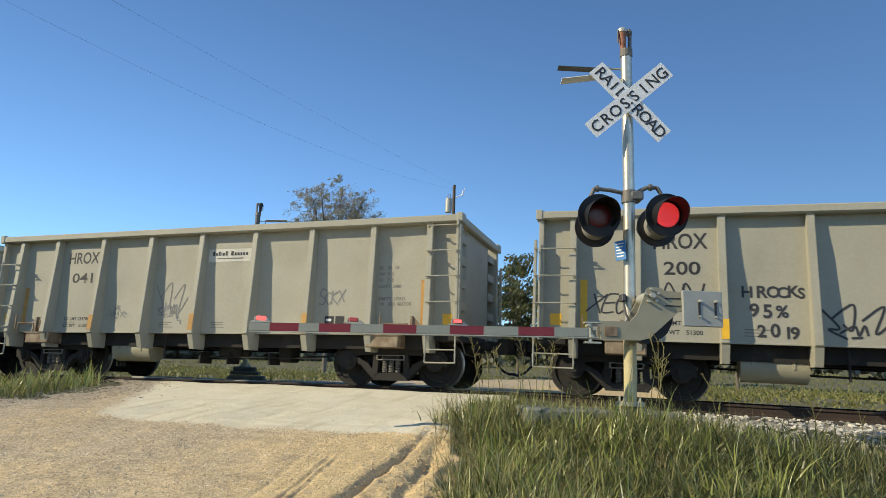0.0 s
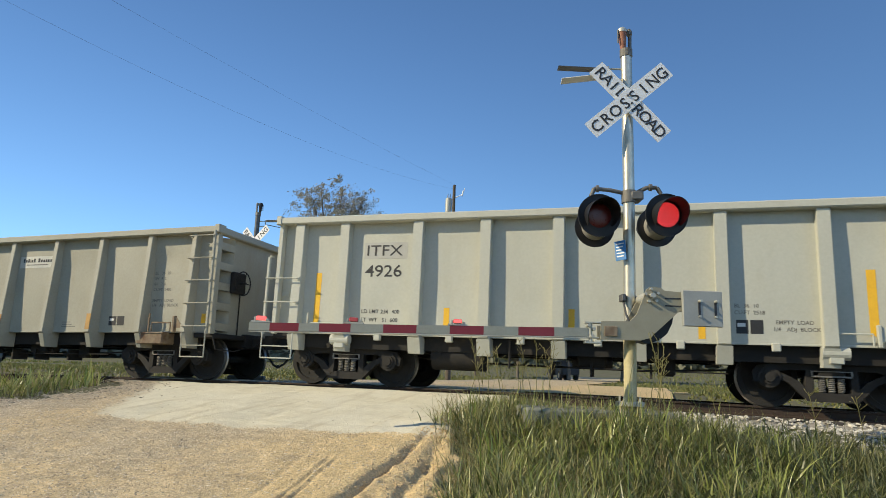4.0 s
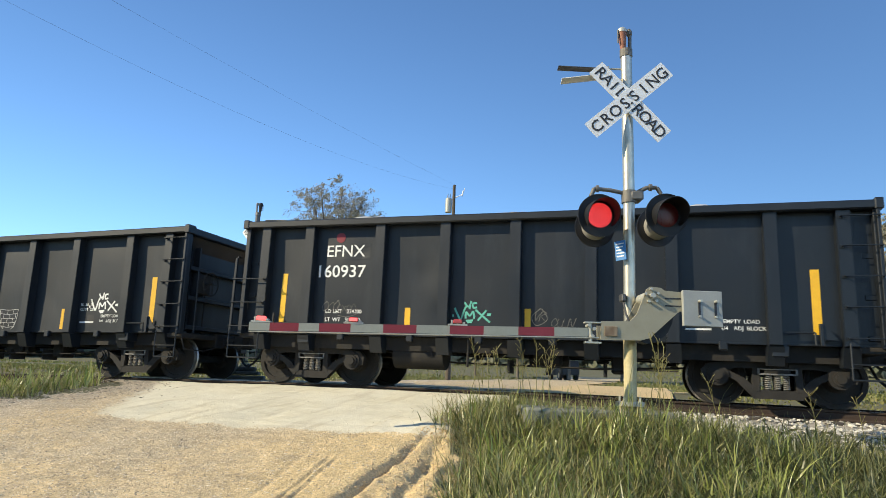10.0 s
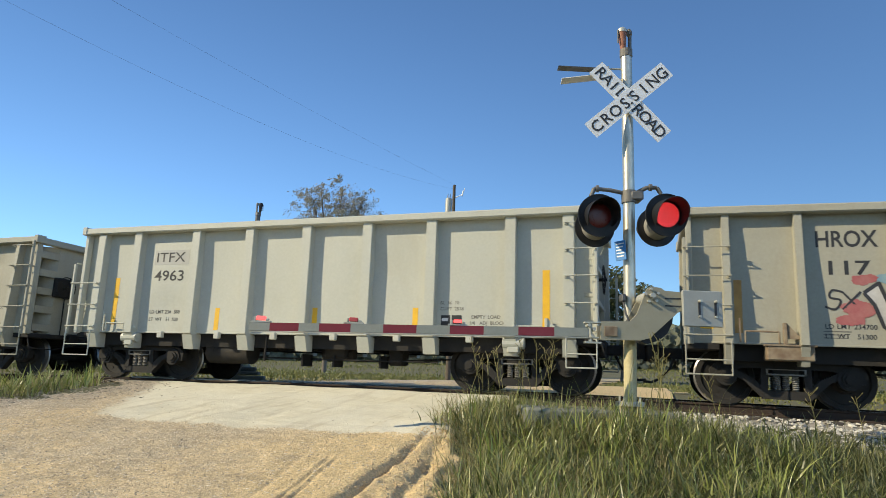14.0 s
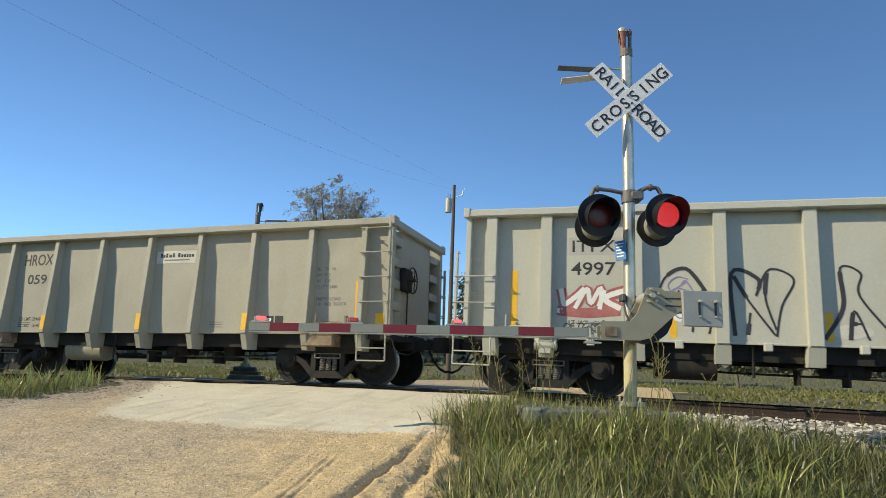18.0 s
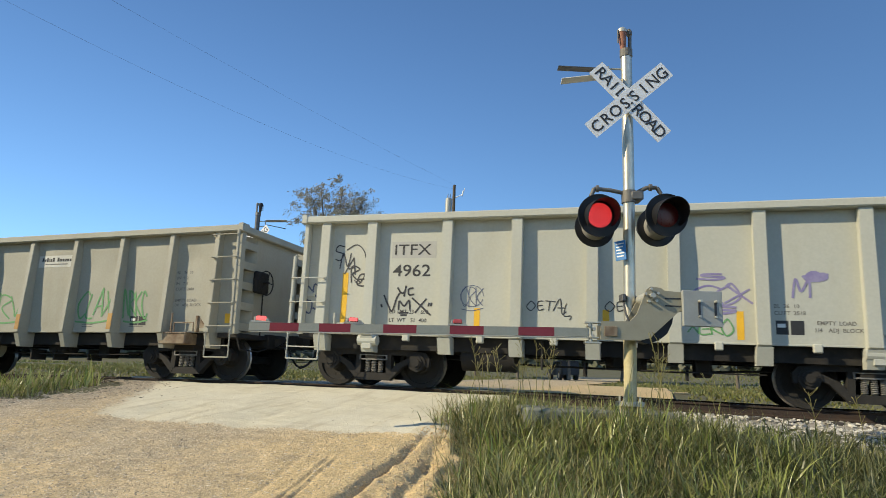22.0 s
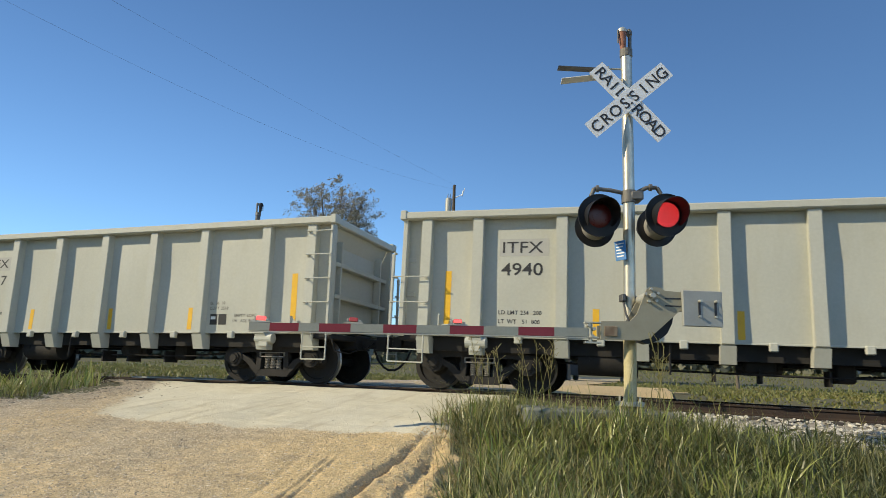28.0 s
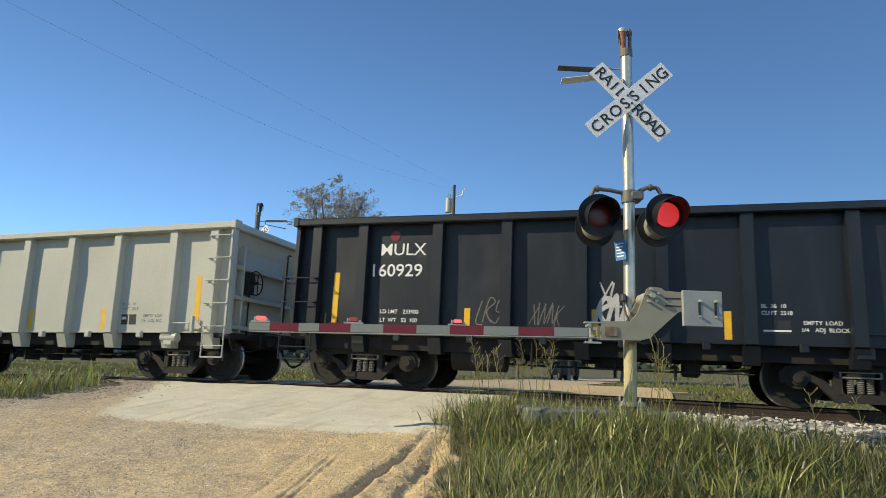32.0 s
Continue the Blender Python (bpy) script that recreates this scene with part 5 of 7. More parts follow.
def outlined(car, kind, ch, s0, s1, z0, z1, width, material):
    """One large hollow letter; its strokes swell and thin."""
    for line in OUTLINED[ch]:
        pts = smooth_line(line)
        pts = [(s0 + (s1 - s0) * u, z0 + (z1 - z0) * v) for u, v in pts]
        stroke(car, kind, pts, width, material)
        third = len(pts) // 3
        stroke(car, kind, pts[:third + 2], width * 1.9, material, 0.0066)


def bubble(car, kind, s, z, rs, rz, inside, rim, seed):
    """A sprayed round shape with a pale rim and dashes within."""
    rng = random.Random(seed)
    blot(car, kind, s, z, rs, rz, inside, seed)
    ring = [(s + rs * 1.02 * math.cos(a * 0.2618), max(1.02, z + rz * math.sin(a * 0.2618))) for a in range(25)]
    stroke(car, kind, ring, 0.035, rim)
    for _ in range(12):
        a, b = s + rng.uniform(-0.7, 0.5) * rs, max(1.03, z + rng.uniform(-0.7, 0.7) * rz)
        stroke(car, kind, [(a, b), (a + rng.uniform(0.05, 0.14), b + rng.uniform(-0.01, 0.01))], 0.03, rng.choice((rim, SPRAYK)), 0.0064)


# ---------------------------------------------------------------- crossing signal beside the road
def blade_text(parent, text, centre, angle, y, back=False):
    n = len(text)
    for i, ch in enumerate(text):
        u = (i - (n - 1) / 2) * 0.156
        a = radians(angle)
        x, z = centre[0] + u * math.cos(a), centre[1] + u * math.sin(a)
        words("letter", ch, 0.205, parent, pose(x, y, z) @ pose(0, 0, 0, 90, 0, 0) @ pose(0, 0, 0, 0, 0, angle) @ pose(0, -0.072, 0), INK, align='CENTER', bold=0.008)


def blade(parent, centre, angle, y, label, half=0.61):
    bm = fresh()
    box(bm, -half, half, -0.004, 0.004, -0.114, 0.114)
    return part("blade", bm, SIGNW, parent, label, at=pose(centre[0], y, centre[1], 0, -angle, 0))


def disc_ring(bm, y, r0, r1, n=36, thick=0.004):
    vs = []
    for i in range(n):
        a = 2 * math.pi * i / n
        vs.append([bm.verts.new((r * math.cos(a), yy, r * math.sin(a))) for r, yy in ((r1, y), (r0, y), (r0, y + thick), (r1, y + thick))])
    for i in range(n):
        p, q = vs[i], vs[(i + 1) % n]
        for j in range(4):
            bm.faces.new((p[j], p[(j + 1) % 4], q[(j + 1) % 4], q[j]))


def lamp_head(parent, at, lit):
    """A round flashing lamp: black background, hood, housing and lens; the panel of diodes slides in front of the lens while lit."""
    bm = fresh()
    disc_ring(bm, 0.0, 0.15, 0.252)
    disc_ring(bm, -0.012, 0.243, 0.255, thick=0.02)
    bmesh.ops.recalc_face_normals(bm, faces=bm.faces[:])
    head = part("lamp", bm, LAMPB, parent, "black round lamp background", at=at)
    bm = fresh()
    rod(bm, (0, 0.005, 0), (0, 0.10, 0), 0.165, 0.15, n=28)
    rod(bm, (0, 0.10, 0), (0, 0.20, 0), 0.15, 0.09, n=28)
    part("housing", bm, LAMPB, head, round_it=True)
    # hood: a tube cut away below
    n, v, f = 30, [], []
    for i in range(n + 1):
        a = radians(-38 + 256 * i / n)
        reach = 0.03 + 0.27 * max(0.0, math.sin((i / n) * math.pi)) ** 0.55
        for r in (0.178, 0.172):
            v.append((r * math.cos(a), -0.002, r * math.sin(a)))
            v.append((r * 1.04 * math.cos(a), -reach, r * 1.04 * math.sin(a) - 0.02))
    for i in range(n):
        k = 4 * i
        f += [(k, k + 1, k + 5, k + 4), (k + 2, k + 6, k + 7, k + 3), (k + 1, k + 3, k + 7, k + 5)]
    me = raw("hood", v, f, LAMPB)
    smooth(me, 50)
    part("hood", me, None, head)
    bm = fresh()
    bmesh.ops.create_uvsphere(bm, u_segments=28, v_segments=10, radius=1.0, matrix=Matrix.Translation((0, 0.010, 0)) @ Matrix.Diagonal((0.150, 0.020, 0.150, 1)))
    part("lens", bm, LENS, head, "dark red lens", round_it=True)
    if not lit:
        return None
    v, f = [], []
    for ring in range(9):
        r = ring * 0.0172
        count = max(1, int(2 * math.pi * r / 0.0185))
        for i in range(count):
            a = 2 * math.pi * i / count + ring
            x, z, s = r * math.cos(a), r * math.sin(a), 0.0043
            k = len(v)
            v += [(x + s * math.cos(t), -0.004, z + s * math.sin(t)) for t in (0, 1.05, 2.09, 3.14, 4.19, 5.24)]
            f.append(tuple(range(k + 5, k - 1, -1)))
    dots = raw("diode_dots", v, f, LED)
    bm = fresh()
    rod(bm, (0, 0.0, 0), (0, 0.006, 0), 0.147, n=36)
    panel_ob = part("diode_panel", bm, LEDCORE, head, "lit red diode panel")
    tagged(part("diode_field", dots, None, panel_ob), kind="stuff")
    return panel_ob


def cross_signal(at, near):
    sig = thing("crossing_signal", at, "grey mast with crossbuck and red flashing lamps beside the road" if near else "far crossing signal mast with crossbuck and lamps",
                "railroad signal", "crossing signals")
    bm = fresh()
    rod(bm, (0.006, 0, 0.02), (0.034, 0, 2.6), 0.070, n=24)
    rod(bm, (0.034, 0, 2.6), (0.032, 0, 4.42), 0.070, n=24)
    part("mast", bm, MASTM if near else DARKMETAL, sig, "weathered aluminium mast" if near else "dark weathered mast", round_it=True)
    bm = fresh()
    rod(bm, (0.006, 0, 0.02), (0.015, 0, 0.86), 0.0735, n=24)
    part("mast_foot", bm, CREAM, sig, "yellowed flaking lower mast", round_it=True)
    bm = fresh()
    rod(bm, (0, 0, -0.02), (0, 0, 0.03), 0.17, n=8)
    for i in range(4):
        a = math.pi / 4 + i * math.pi / 2
        rod(bm, (0.13 * math.cos(a), 0.13 * math.sin(a), 0.0), (0.13 * math.cos(a), 0.13 * math.sin(a), 0.09), 0.013, n=6)
    part("base_flange", bm, GALV, sig)
    # bell on top
    bm = fresh()
    rod(bm, (-0.01, -0.02, 4.42), (-0.02, -0.02, 4.66), 0.032, 0.056, n=18)
    part("bell", bm, BELLM if near else LAMPB, sig, "rusty orange bell" if near else "dark bell housing", round_it=True)
    bm = fresh()
    rod(bm, (-0.02, -0.02, 4.658), (-0.02, -0.02, 4.70), 0.062, 0.060, n=18)
    rod(bm, (-0.02, -0.02, 4.70), (-0.02, -0.02, 4.725), 0.060, 0.035, n=18)
    part("bell_cap", bm, GALV if near else LAMPB, sig, "pale weathered cap" if near else "dark cap", round_it=True)
    bm = fresh()
    rod(bm, (0.032, 0, 4.33), (0.032, 0, 4.43), 0.080, n=16)
    bent(bm, [(0.08, 0, 4.42), (0.085, 0, 4.66), (0.07, 0, 4.72)], 0.024, 8)
    box(bm, 0.045, 0.11, -0.035, 0.035, 4.62, 4.715, 0.02)
    rod(bm, (-0.08, -0.05, 4.50), (-0.08, -0.05, 4.68), 0.010, n=8)
    part("bell_bracket", bm, ARMDARK, sig)
    # crossbuck
    cb = fresh()
    rod(cb, (0, -0.058, 3.69), (0, -0.118, 3.69), 0.03, n=8)
    box(cb, -0.09, 0.09, -0.075, -0.058, 3.60, 3.78, 0.01)
    rod(cb, (0, 0, 3.64), (0, 0, 3.67), 0.08, n=16)
    rod(cb, (0, 0, 3.74), (0, 0, 3.77), 0.08, n=16)
    cross = part("crossbuck", cb, GALV, sig, at=Matrix.Identity(4) if near else pose(0, 0, -0.20, 0, 0, 145))
    ca, cbb = (0.032, 3.672), (0.022, 3.694)
    blade(cross, ca, -46.5, -0.122, "white blade lettered in black")
    blade(cross, cbb, 41.6, -0.134, "white blade lettered in black", 0.645)
    a = radians(-46.5)
    if cross:
        for i, ch in enumerate("RAILROAD"):
            u = -0.515 + 0.12 * i if i < 4 else 0.145 + 0.126 * (i - 4)
            words("letter", ch, 0.205, cross, pose(ca[0] + u * math.cos(a), -0.130, ca[1] + u * math.sin(a)) @ pose(0, 0, 0, 90, 0, 0) @ pose(0, 0, 0, 0, 0, -46.5) @ pose(0, -0.070, 0), INK, align='CENTER', bold=0.008)
        blade_text(cross, "CROSSING", cbb, 41.6, -0.142)
        for dx, dz in ((-0.02, 0.05), (0.03, -0.05)):
            bm = fresh()
            rod(bm, (cbb[0] + dx, -0.155, cbb[1] + dz), (cbb[0] + dx, -0.13, cbb[1] + dz), 0.014, n=6)
            part("bolt", bm, DARKMETAL, cross)
    # side-facing sign blades on a bracket, seen almost edge on
    bm = fresh()
    bent(bm, [(0.10, 0.0, 4.165), (-0.25, 0.02, 4.175)], 0.014)
    bent(bm, [(0, 0.0, 4.015), (-0.25, 0.02, 4.035)], 0.014)
    box(bm, -0.21, -0.19, -0.01, 0.03, 4.005, 4.195)
    brk = part("side_bracket", bm, GALV, sig)
    bm = fresh()
    box(bm, -0.61, 0.0, -0.02, 0.16, -0.004, 0.004)
    part("side_blade", bm, DARKMETAL if near else SIGNW, brk, "dark sign blade seen from below" if near else "white sign blade", at=pose(-0.22, 0, 4.165, 8, 3, -4))
    bm = fresh()
    box(bm, -0.56, 0.0, -0.02, 0.09, -0.004, 0.004)
    part("side_blade", bm, SIGNW if near else DARKMETAL, brk, "white sign blade seen from below" if near else "grey sign blade", at=pose(-0.24, 0, 4.085, -18, -9, 0))
    # lamp cross arm
    bm = fresh()
    rod(bm, (0.034, 0, 2.40), (0.034, 0, 2.55), 0.09, n=16)
    box(bm, 0.03, 0.19, -0.10, 0.10, 2.42, 2.54, 0.02)
    bent(bm, [(0.10, 0, 2.52), (0.25, -0.02, 2.60), (0.37, -0.03, 2.60), (0.42, -0.03, 2.52)], 0.026, 10)
    bent(bm, [(0.05, 0, 2.51), (-0.20, -0.02, 2.55), (-0.40, -0.03, 2.56), (-0.44, -0.03, 2.46)], 0.026, 10)
    for x in (-0.36, 0.29):
        rod(bm, (x - 0.015, -0.03, 2.56 if x < 0 else 2.60), (x + 0.015, -0.03, 2.56 if x < 0 else 2.60), 0.045, n=12)
    part("lamp_arm", bm, ARMDARK, sig, round_it=True)
    panels = []
    for x, z in ((-0.405, 2.155), (0.385, 2.19)):
        panels.append(lamp_head(sig, pose(x, -0.30, z, 4, 0, 3), near))
        lamp_head(sig, pose(x + 0.10, 0.36, z + 0.01, 0, 0, 183), False)
        bm = fresh()
        rod(bm, (x, -0.10, z), (x + 0.06, 0.17, z), 0.05, n=12)
        rod(bm, (x + 0.06, 0.02, z), (x + 0.10, 0.345, z + 0.01), 0.15, 0.17, n=24)
        part("lamp_body", bm, LAMPIN, sig, "tan-grey lamp body", round_it=True)
    return sig, panels


SIG = pose(-0.27, 8.0, 0.0, 0, 0, 18.05)
signal, PANELS = cross_signal(SIG, True)
bm = fresh()
box(bm, -1.25, 0.42, -0.30, 0.55, -0.75, -0.02, 0.03)
foundation = new("signal_foundation", mesh_of("signal_foundation", bm, MOSSY))
foundation.matrix_basis = pose(-0.27, 8.0, -0.045, 0, 0, 18.05)
tagged(foundation, "low concrete foundation of the signal mast in the grass", "foundation", kind="structure")

# small blue notice on the mast
bm = fresh()
box(bm, -0.07, 0.07, -0.004, 0.004, -0.12, 0.12, 0.003)
notice = part("notice_plate", bm, BLUE, signal, "small blue emergency notice", at=pose(-0.10, -0.07, 1.79, 0, -4, -42))
for i in range(5):
    bm = fresh()
    box(bm, -0.05, 0.05 - 0.012 * (i % 3), -0.007, -0.004, 0.075 - i * 0.038, 0.09 - i * 0.038)
    part("notice_bar", bm, SIGNW, notice)

# ---------------------------------------------------------------- gate arm, lowered across the road
gate = thing("crossing_gate", SIG, "lowered crossing gate arm with red and white bands", "crossing gate")
bm = fresh()
prism(bm, [(-0.43, 0.70), (-0.42, 0.91), (-0.10, 0.92), (-0.02, 1.00), (0.10, 1.29), (0.14, 1.32), (0.26, 1.31), (0.30, 1.28), (0.62, 1.26), (0.62, 1.06), (0.46, 1.05),
           (0.36, 0.96), (0.12, 0.74), (0.02, 0.71)], 'y', -0.40, -0.37)
bracket = part("arm_bracket", bm, GATEM, gate, "grey steel arm bracket")
bm = fresh()
prism(bm, [(-0.40, 0.72), (-0.40, 0.88), (-0.10, 0.88), (0.10, 1.24), (0.60, 1.22), (0.60, 1.08), (0.42, 1.04), (0.10, 0.74)], 'y', -0.12, -0.09)
part("rear_bracket", bm, GATEM, gate)
bm = fresh()
rod(bm, (0.14, -0.385, 1.20), (0.14, 0.12, 1.20), 0.07, n=20)
part("pivot_shaft", bm, GALV, gate)
for i in range(5):
    a = 2 * math.pi * i / 5 + 0.4
    x, z = 0.15 + 0.075 * math.cos(a), 1.215 + 0.075 * math.sin(a)
    bm = fresh()
    rod(bm, (x, -0.44, z), (x, -0.40, z), 0.017, n=6)
    part("bolt", bm, GALV, bracket)
bm = fresh()
rod(bm, (0.15, -0.47, 1.215), (0.15, -0.40, 1.215), 0.03, n=8)
part("bolt", bm, GALV, bracket)
bm = fresh()
box(bm, 0.485, 0.925, -0.455, -0.40, 0.885, 1.285, 0.006)
weight = part("counterweight", bm, PLATEM, gate, "flat grey counterweight plate")
for x in (0.665, 0.845):
    bm = fresh()
    box(bm, x - 0.012, x + 0.012, -0.462, -0.452, 0.99, 1.17)
    part("slot", bm, INK, weight)
    bm = fresh()
    rod(bm, (x, -0.53, 1.165), (x, -0.45, 1.165), 0.016, n=8)
    part("bolt", bm, GALV, weight)
    bm = fresh()
    rod(bm, (x, -0.485, 0.995), (x, -0.45, 0.995), 0.014, n=8)
    part("bolt", bm, GALV, weight)
bm = fresh()
box(bm, 0.30, 0.484, -0.404, -0.399, 1.10, 1.115)
part("slot", bm, INK, bracket)
bm = fresh()
box(bm, 0.30, 0.484, -0.404, -0.399, 1.185, 1.20)
part("slot", bm, INK, bracket)
bm = fresh()
box(bm, 0.06, 0.30, 0.02, 0.28, 0.84, 1.20, 0.03)
box(bm, 0.04, 0.32, 0.0, 0.30, 1.20, 1.23, 0.01)
part("mechanism_case", bm, GATEM, gate, "grey gate mechanism case")
bm = fresh()
box(bm, -0.385, -0.24, -0.412, -0.398, 0.745, 0.855, 0.004)
part("name_plate", bm, RUSTY, bracket)
bm = fresh()
bent(bm, [(-0.10, -0.38, 0.92), (-0.085, -0.2, 1.02), (-0.07, -0.02, 1.22)], 0.012)
box(bm, -0.10, -0.05, -0.10, 0.04, 1.18, 1.27, 0.01)
part("latch", bm, DARKMETAL, gate)

TIP, ROOT = Vector((-4.36, -0.35, 0.711)), Vector((-0.44, -0.35, 0.785))


def along(u):
    """A point on the arm's middle line, u from root to tip."""
    return ROOT.lerp(TIP, u)


def arm_piece(u0, u1, material, name, half=0.049, thick=0.028):
    a, b = along(u0), along(u1)
    bm = fresh()
    v = [bm.verts.new((p.x, p.y + sy * thick, p.z + sz * (half - 0.004 * u))) for p, u in ((a, u0), (b, u1)) for sy in (-1, 1) for sz in (-1, 1)]
    for q in ((0, 1, 3, 2), (4, 6, 7, 5), (0, 4, 5, 1), (2, 3, 7, 6), (0, 2, 6, 4), (1, 5, 7, 3)):
        bm.faces.new([v[i] for i in q])
    bmesh.ops.recalc_face_normals(bm, faces=bm.faces[:])
    return bm, material, name


arm = part("arm", arm_piece(0.03, 1.0, GALV, "arm", 0.045, 0.024)[0], GALV, gate, "tapered gate arm")
# bands, from the tip: grey-white, then red and white by turns
cuts = [1.0, 0.941, 0.858, 0.800, 0.710, 0.617, 0.522, 0.427, 0.330, 0.231, 0.128, 0.032]
for i, (u1, u0) in enumerate(zip(cuts, cuts[1:])):
    bm, mat_, nm = arm_piece(u0, u1, ARMR if i % 2 == 1 else ARMW, "band", 0.049, 0.027)
    if i < 10:
        part("band", bm, mat_, arm, "red band" if i % 2 == 1 else "dull white band")
    else:
        part("sleeve", bm, ARMW, arm, "dull grey metal sleeve")
bm = fresh()
a, b = along(0.0), along(1.0)
prism(bm, [(a.x, a.z - 0.054), (b.x, b.z - 0.052), (b.x, b.z - 0.058), (a.x, a.z - 0.066)], 'y', -0.385, -0.30)
part("edge_strip", bm, GALV, arm)
bm = fresh()
for x, z in ((-0.56, 0.86), (-0.50, 0.82), (-0.52, 0.74)):
    rod(bm, (x, -0.42, z), (x, -0.30, z), 0.02, n=8)
rod(bm, (-0.535, -0.36, 0.66), (-0.535, -0.36, 0.89), 0.022, n=10)
box(bm, -0.60, -0.42, -0.40, -0.30, 0.885, 0.90)
box(bm, -0.60, -0.42, -0.40, -0.30, 0.66, 0.68)
part("shear_hinge", bm, GALV, gate, "bolted shear pin hinge")


def arm_lamp(u, lit):
    c = along(u)
    bm = fresh()
    box(bm, c.x - 0.11, c.x + 0.11, c.y - 0.03, c.y + 0.03, c.z + 0.049, c.z + 0.066)
    box(bm, c.x - 0.075, c.x - 0.055, c.y - 0.03, c.y + 0.03, c.z + 0.066, c.z + 0.11, 0.004)
    box(bm, c.x + 0.055, c.x + 0.085, c.y - 0.03, c.y + 0.03, c.z + 0.066, c.z + 0.09, 0.004)
    lamp_ = part("arm_lamp", bm, GALV, arm, "small red gate arm lamp")
    bm = fresh()
    box(bm, c.x - 0.050, c.x + 0.050, c.y - 0.036, c.y + 0.036, c.z + 0.072, c.z + 0.118, 0.008)
    part("lens", bm, ARMLIT if lit == "steady" else ARMLAMP, lamp_)
    if lit == "steady":
        return None
    bm = fresh()
    box(bm, -0.044, 0.044, -0.012, -0.004, 0.077, 0.113, 0.003)
    return part("lit_lens", bm, ARMLIT, lamp_, at=pose(c.x, c.y, c.z))


arm_lamp(0.968, "steady")
ARM_A = arm_lamp(0.703, "flash")
ARM_B = arm_lamp(0.405, "flash")

# ---------------------------------------------------------------- far signal, across the track
far_signal, _ = cross_signal(pose(-10.86, 15.9, 0.30, 0, 0, 205), False)
bm = fresh()
prism(bm, [(0.04, 0.70), (0.12, 0.68), (0.24, 0.72), (0.34, 0.80), (0.40, 0.92), (0.42, 1.03), (0.10, 1.03)], "y", -0.33, -0.15)
part("gear_sector", bm, LAMPB, gate, "dark greasy gear sector")
bm = fresh()
box(bm, -0.42, 0.55, -0.45, 0.45, -0.9, -0.24, 0.03)
box(bm, -0.36, 0.40, -0.40, 0.40, -0.225, -0.12, 0.03)
box(bm, -0.30, 0.30, -0.30, 0.30, -0.12, 0.0, 0.03)
far_base = new("signal_foundation", mesh_of("signal_foundation", bm, DARKCONC))
far_base.matrix_basis = pose(-10.86, 15.9, 0.295, 0, 0, 30)
tagged(far_base, "concrete foundation of the far signal mast", "foundation", kind="structure")


# ---------------------------------------------------------------- utility pole and wires
pole = thing("utility_pole", pose(-9.3, 30, 0.0), "weathered wooden utility pole with a transformer", "utility pole")
bm = fresh()
rod(bm, (0, 0, -0.3), (0, 0, 9.65), 0.13, 0.072, n=14)
part("post", bm, WOODP, pole, round_it=True)
bm = fresh()
rod(bm, (-0.27, 0, 8.25), (-0.27, 0, 8.95), 0.16, n=16)
rod(bm, (-0.27, 0, 8.95), (-0.27, 0, 9.0), 0.14, 0.08, n=16)
part("transformer", bm, GALV, pole, "pale grey transformer can", round_it=True)
for x in (-0.33, -0.21):
    bm = fresh()
    rod(bm, (x, 0, 9.0), (x + 0.02, 0, 9.22), 0.025, 0.015, n=8)
    part("bushing", bm, DARKMETAL, pole)
bm = fresh()
bent(bm, [(0.08, 0, 9.0), (0.45, 0, 9.15), (0.55, 0, 9.45)], 0.02)
rod(bm, (0.42, 0, 9.05), (0.48, 0, 9.35), 0.035, n=8)
part("cutout", bm, SIGNW, pole)


def wire(z0, b, c, off, name):
    n, pts = 40, []
    for i in range(n + 1):
        u = i / n
        pts.append((-9.3 - 5.7 * u + off, 30 - 40 * u, z0 + b * u + c * u * u))
    bm = fresh()
    bent(bm, pts, 0.0022, 5)
    w = new(name, mesh_of(name, bm, DARKMETAL))
    tagged(w, "thin sagging overhead wire from a pole", "wire", "overhead wires")


wire(9.45, -7.75, 7.3, 0.0, "overhead_wire")
wire(9.62, -2.9, 1.8, 0.1, "overhead_wire")


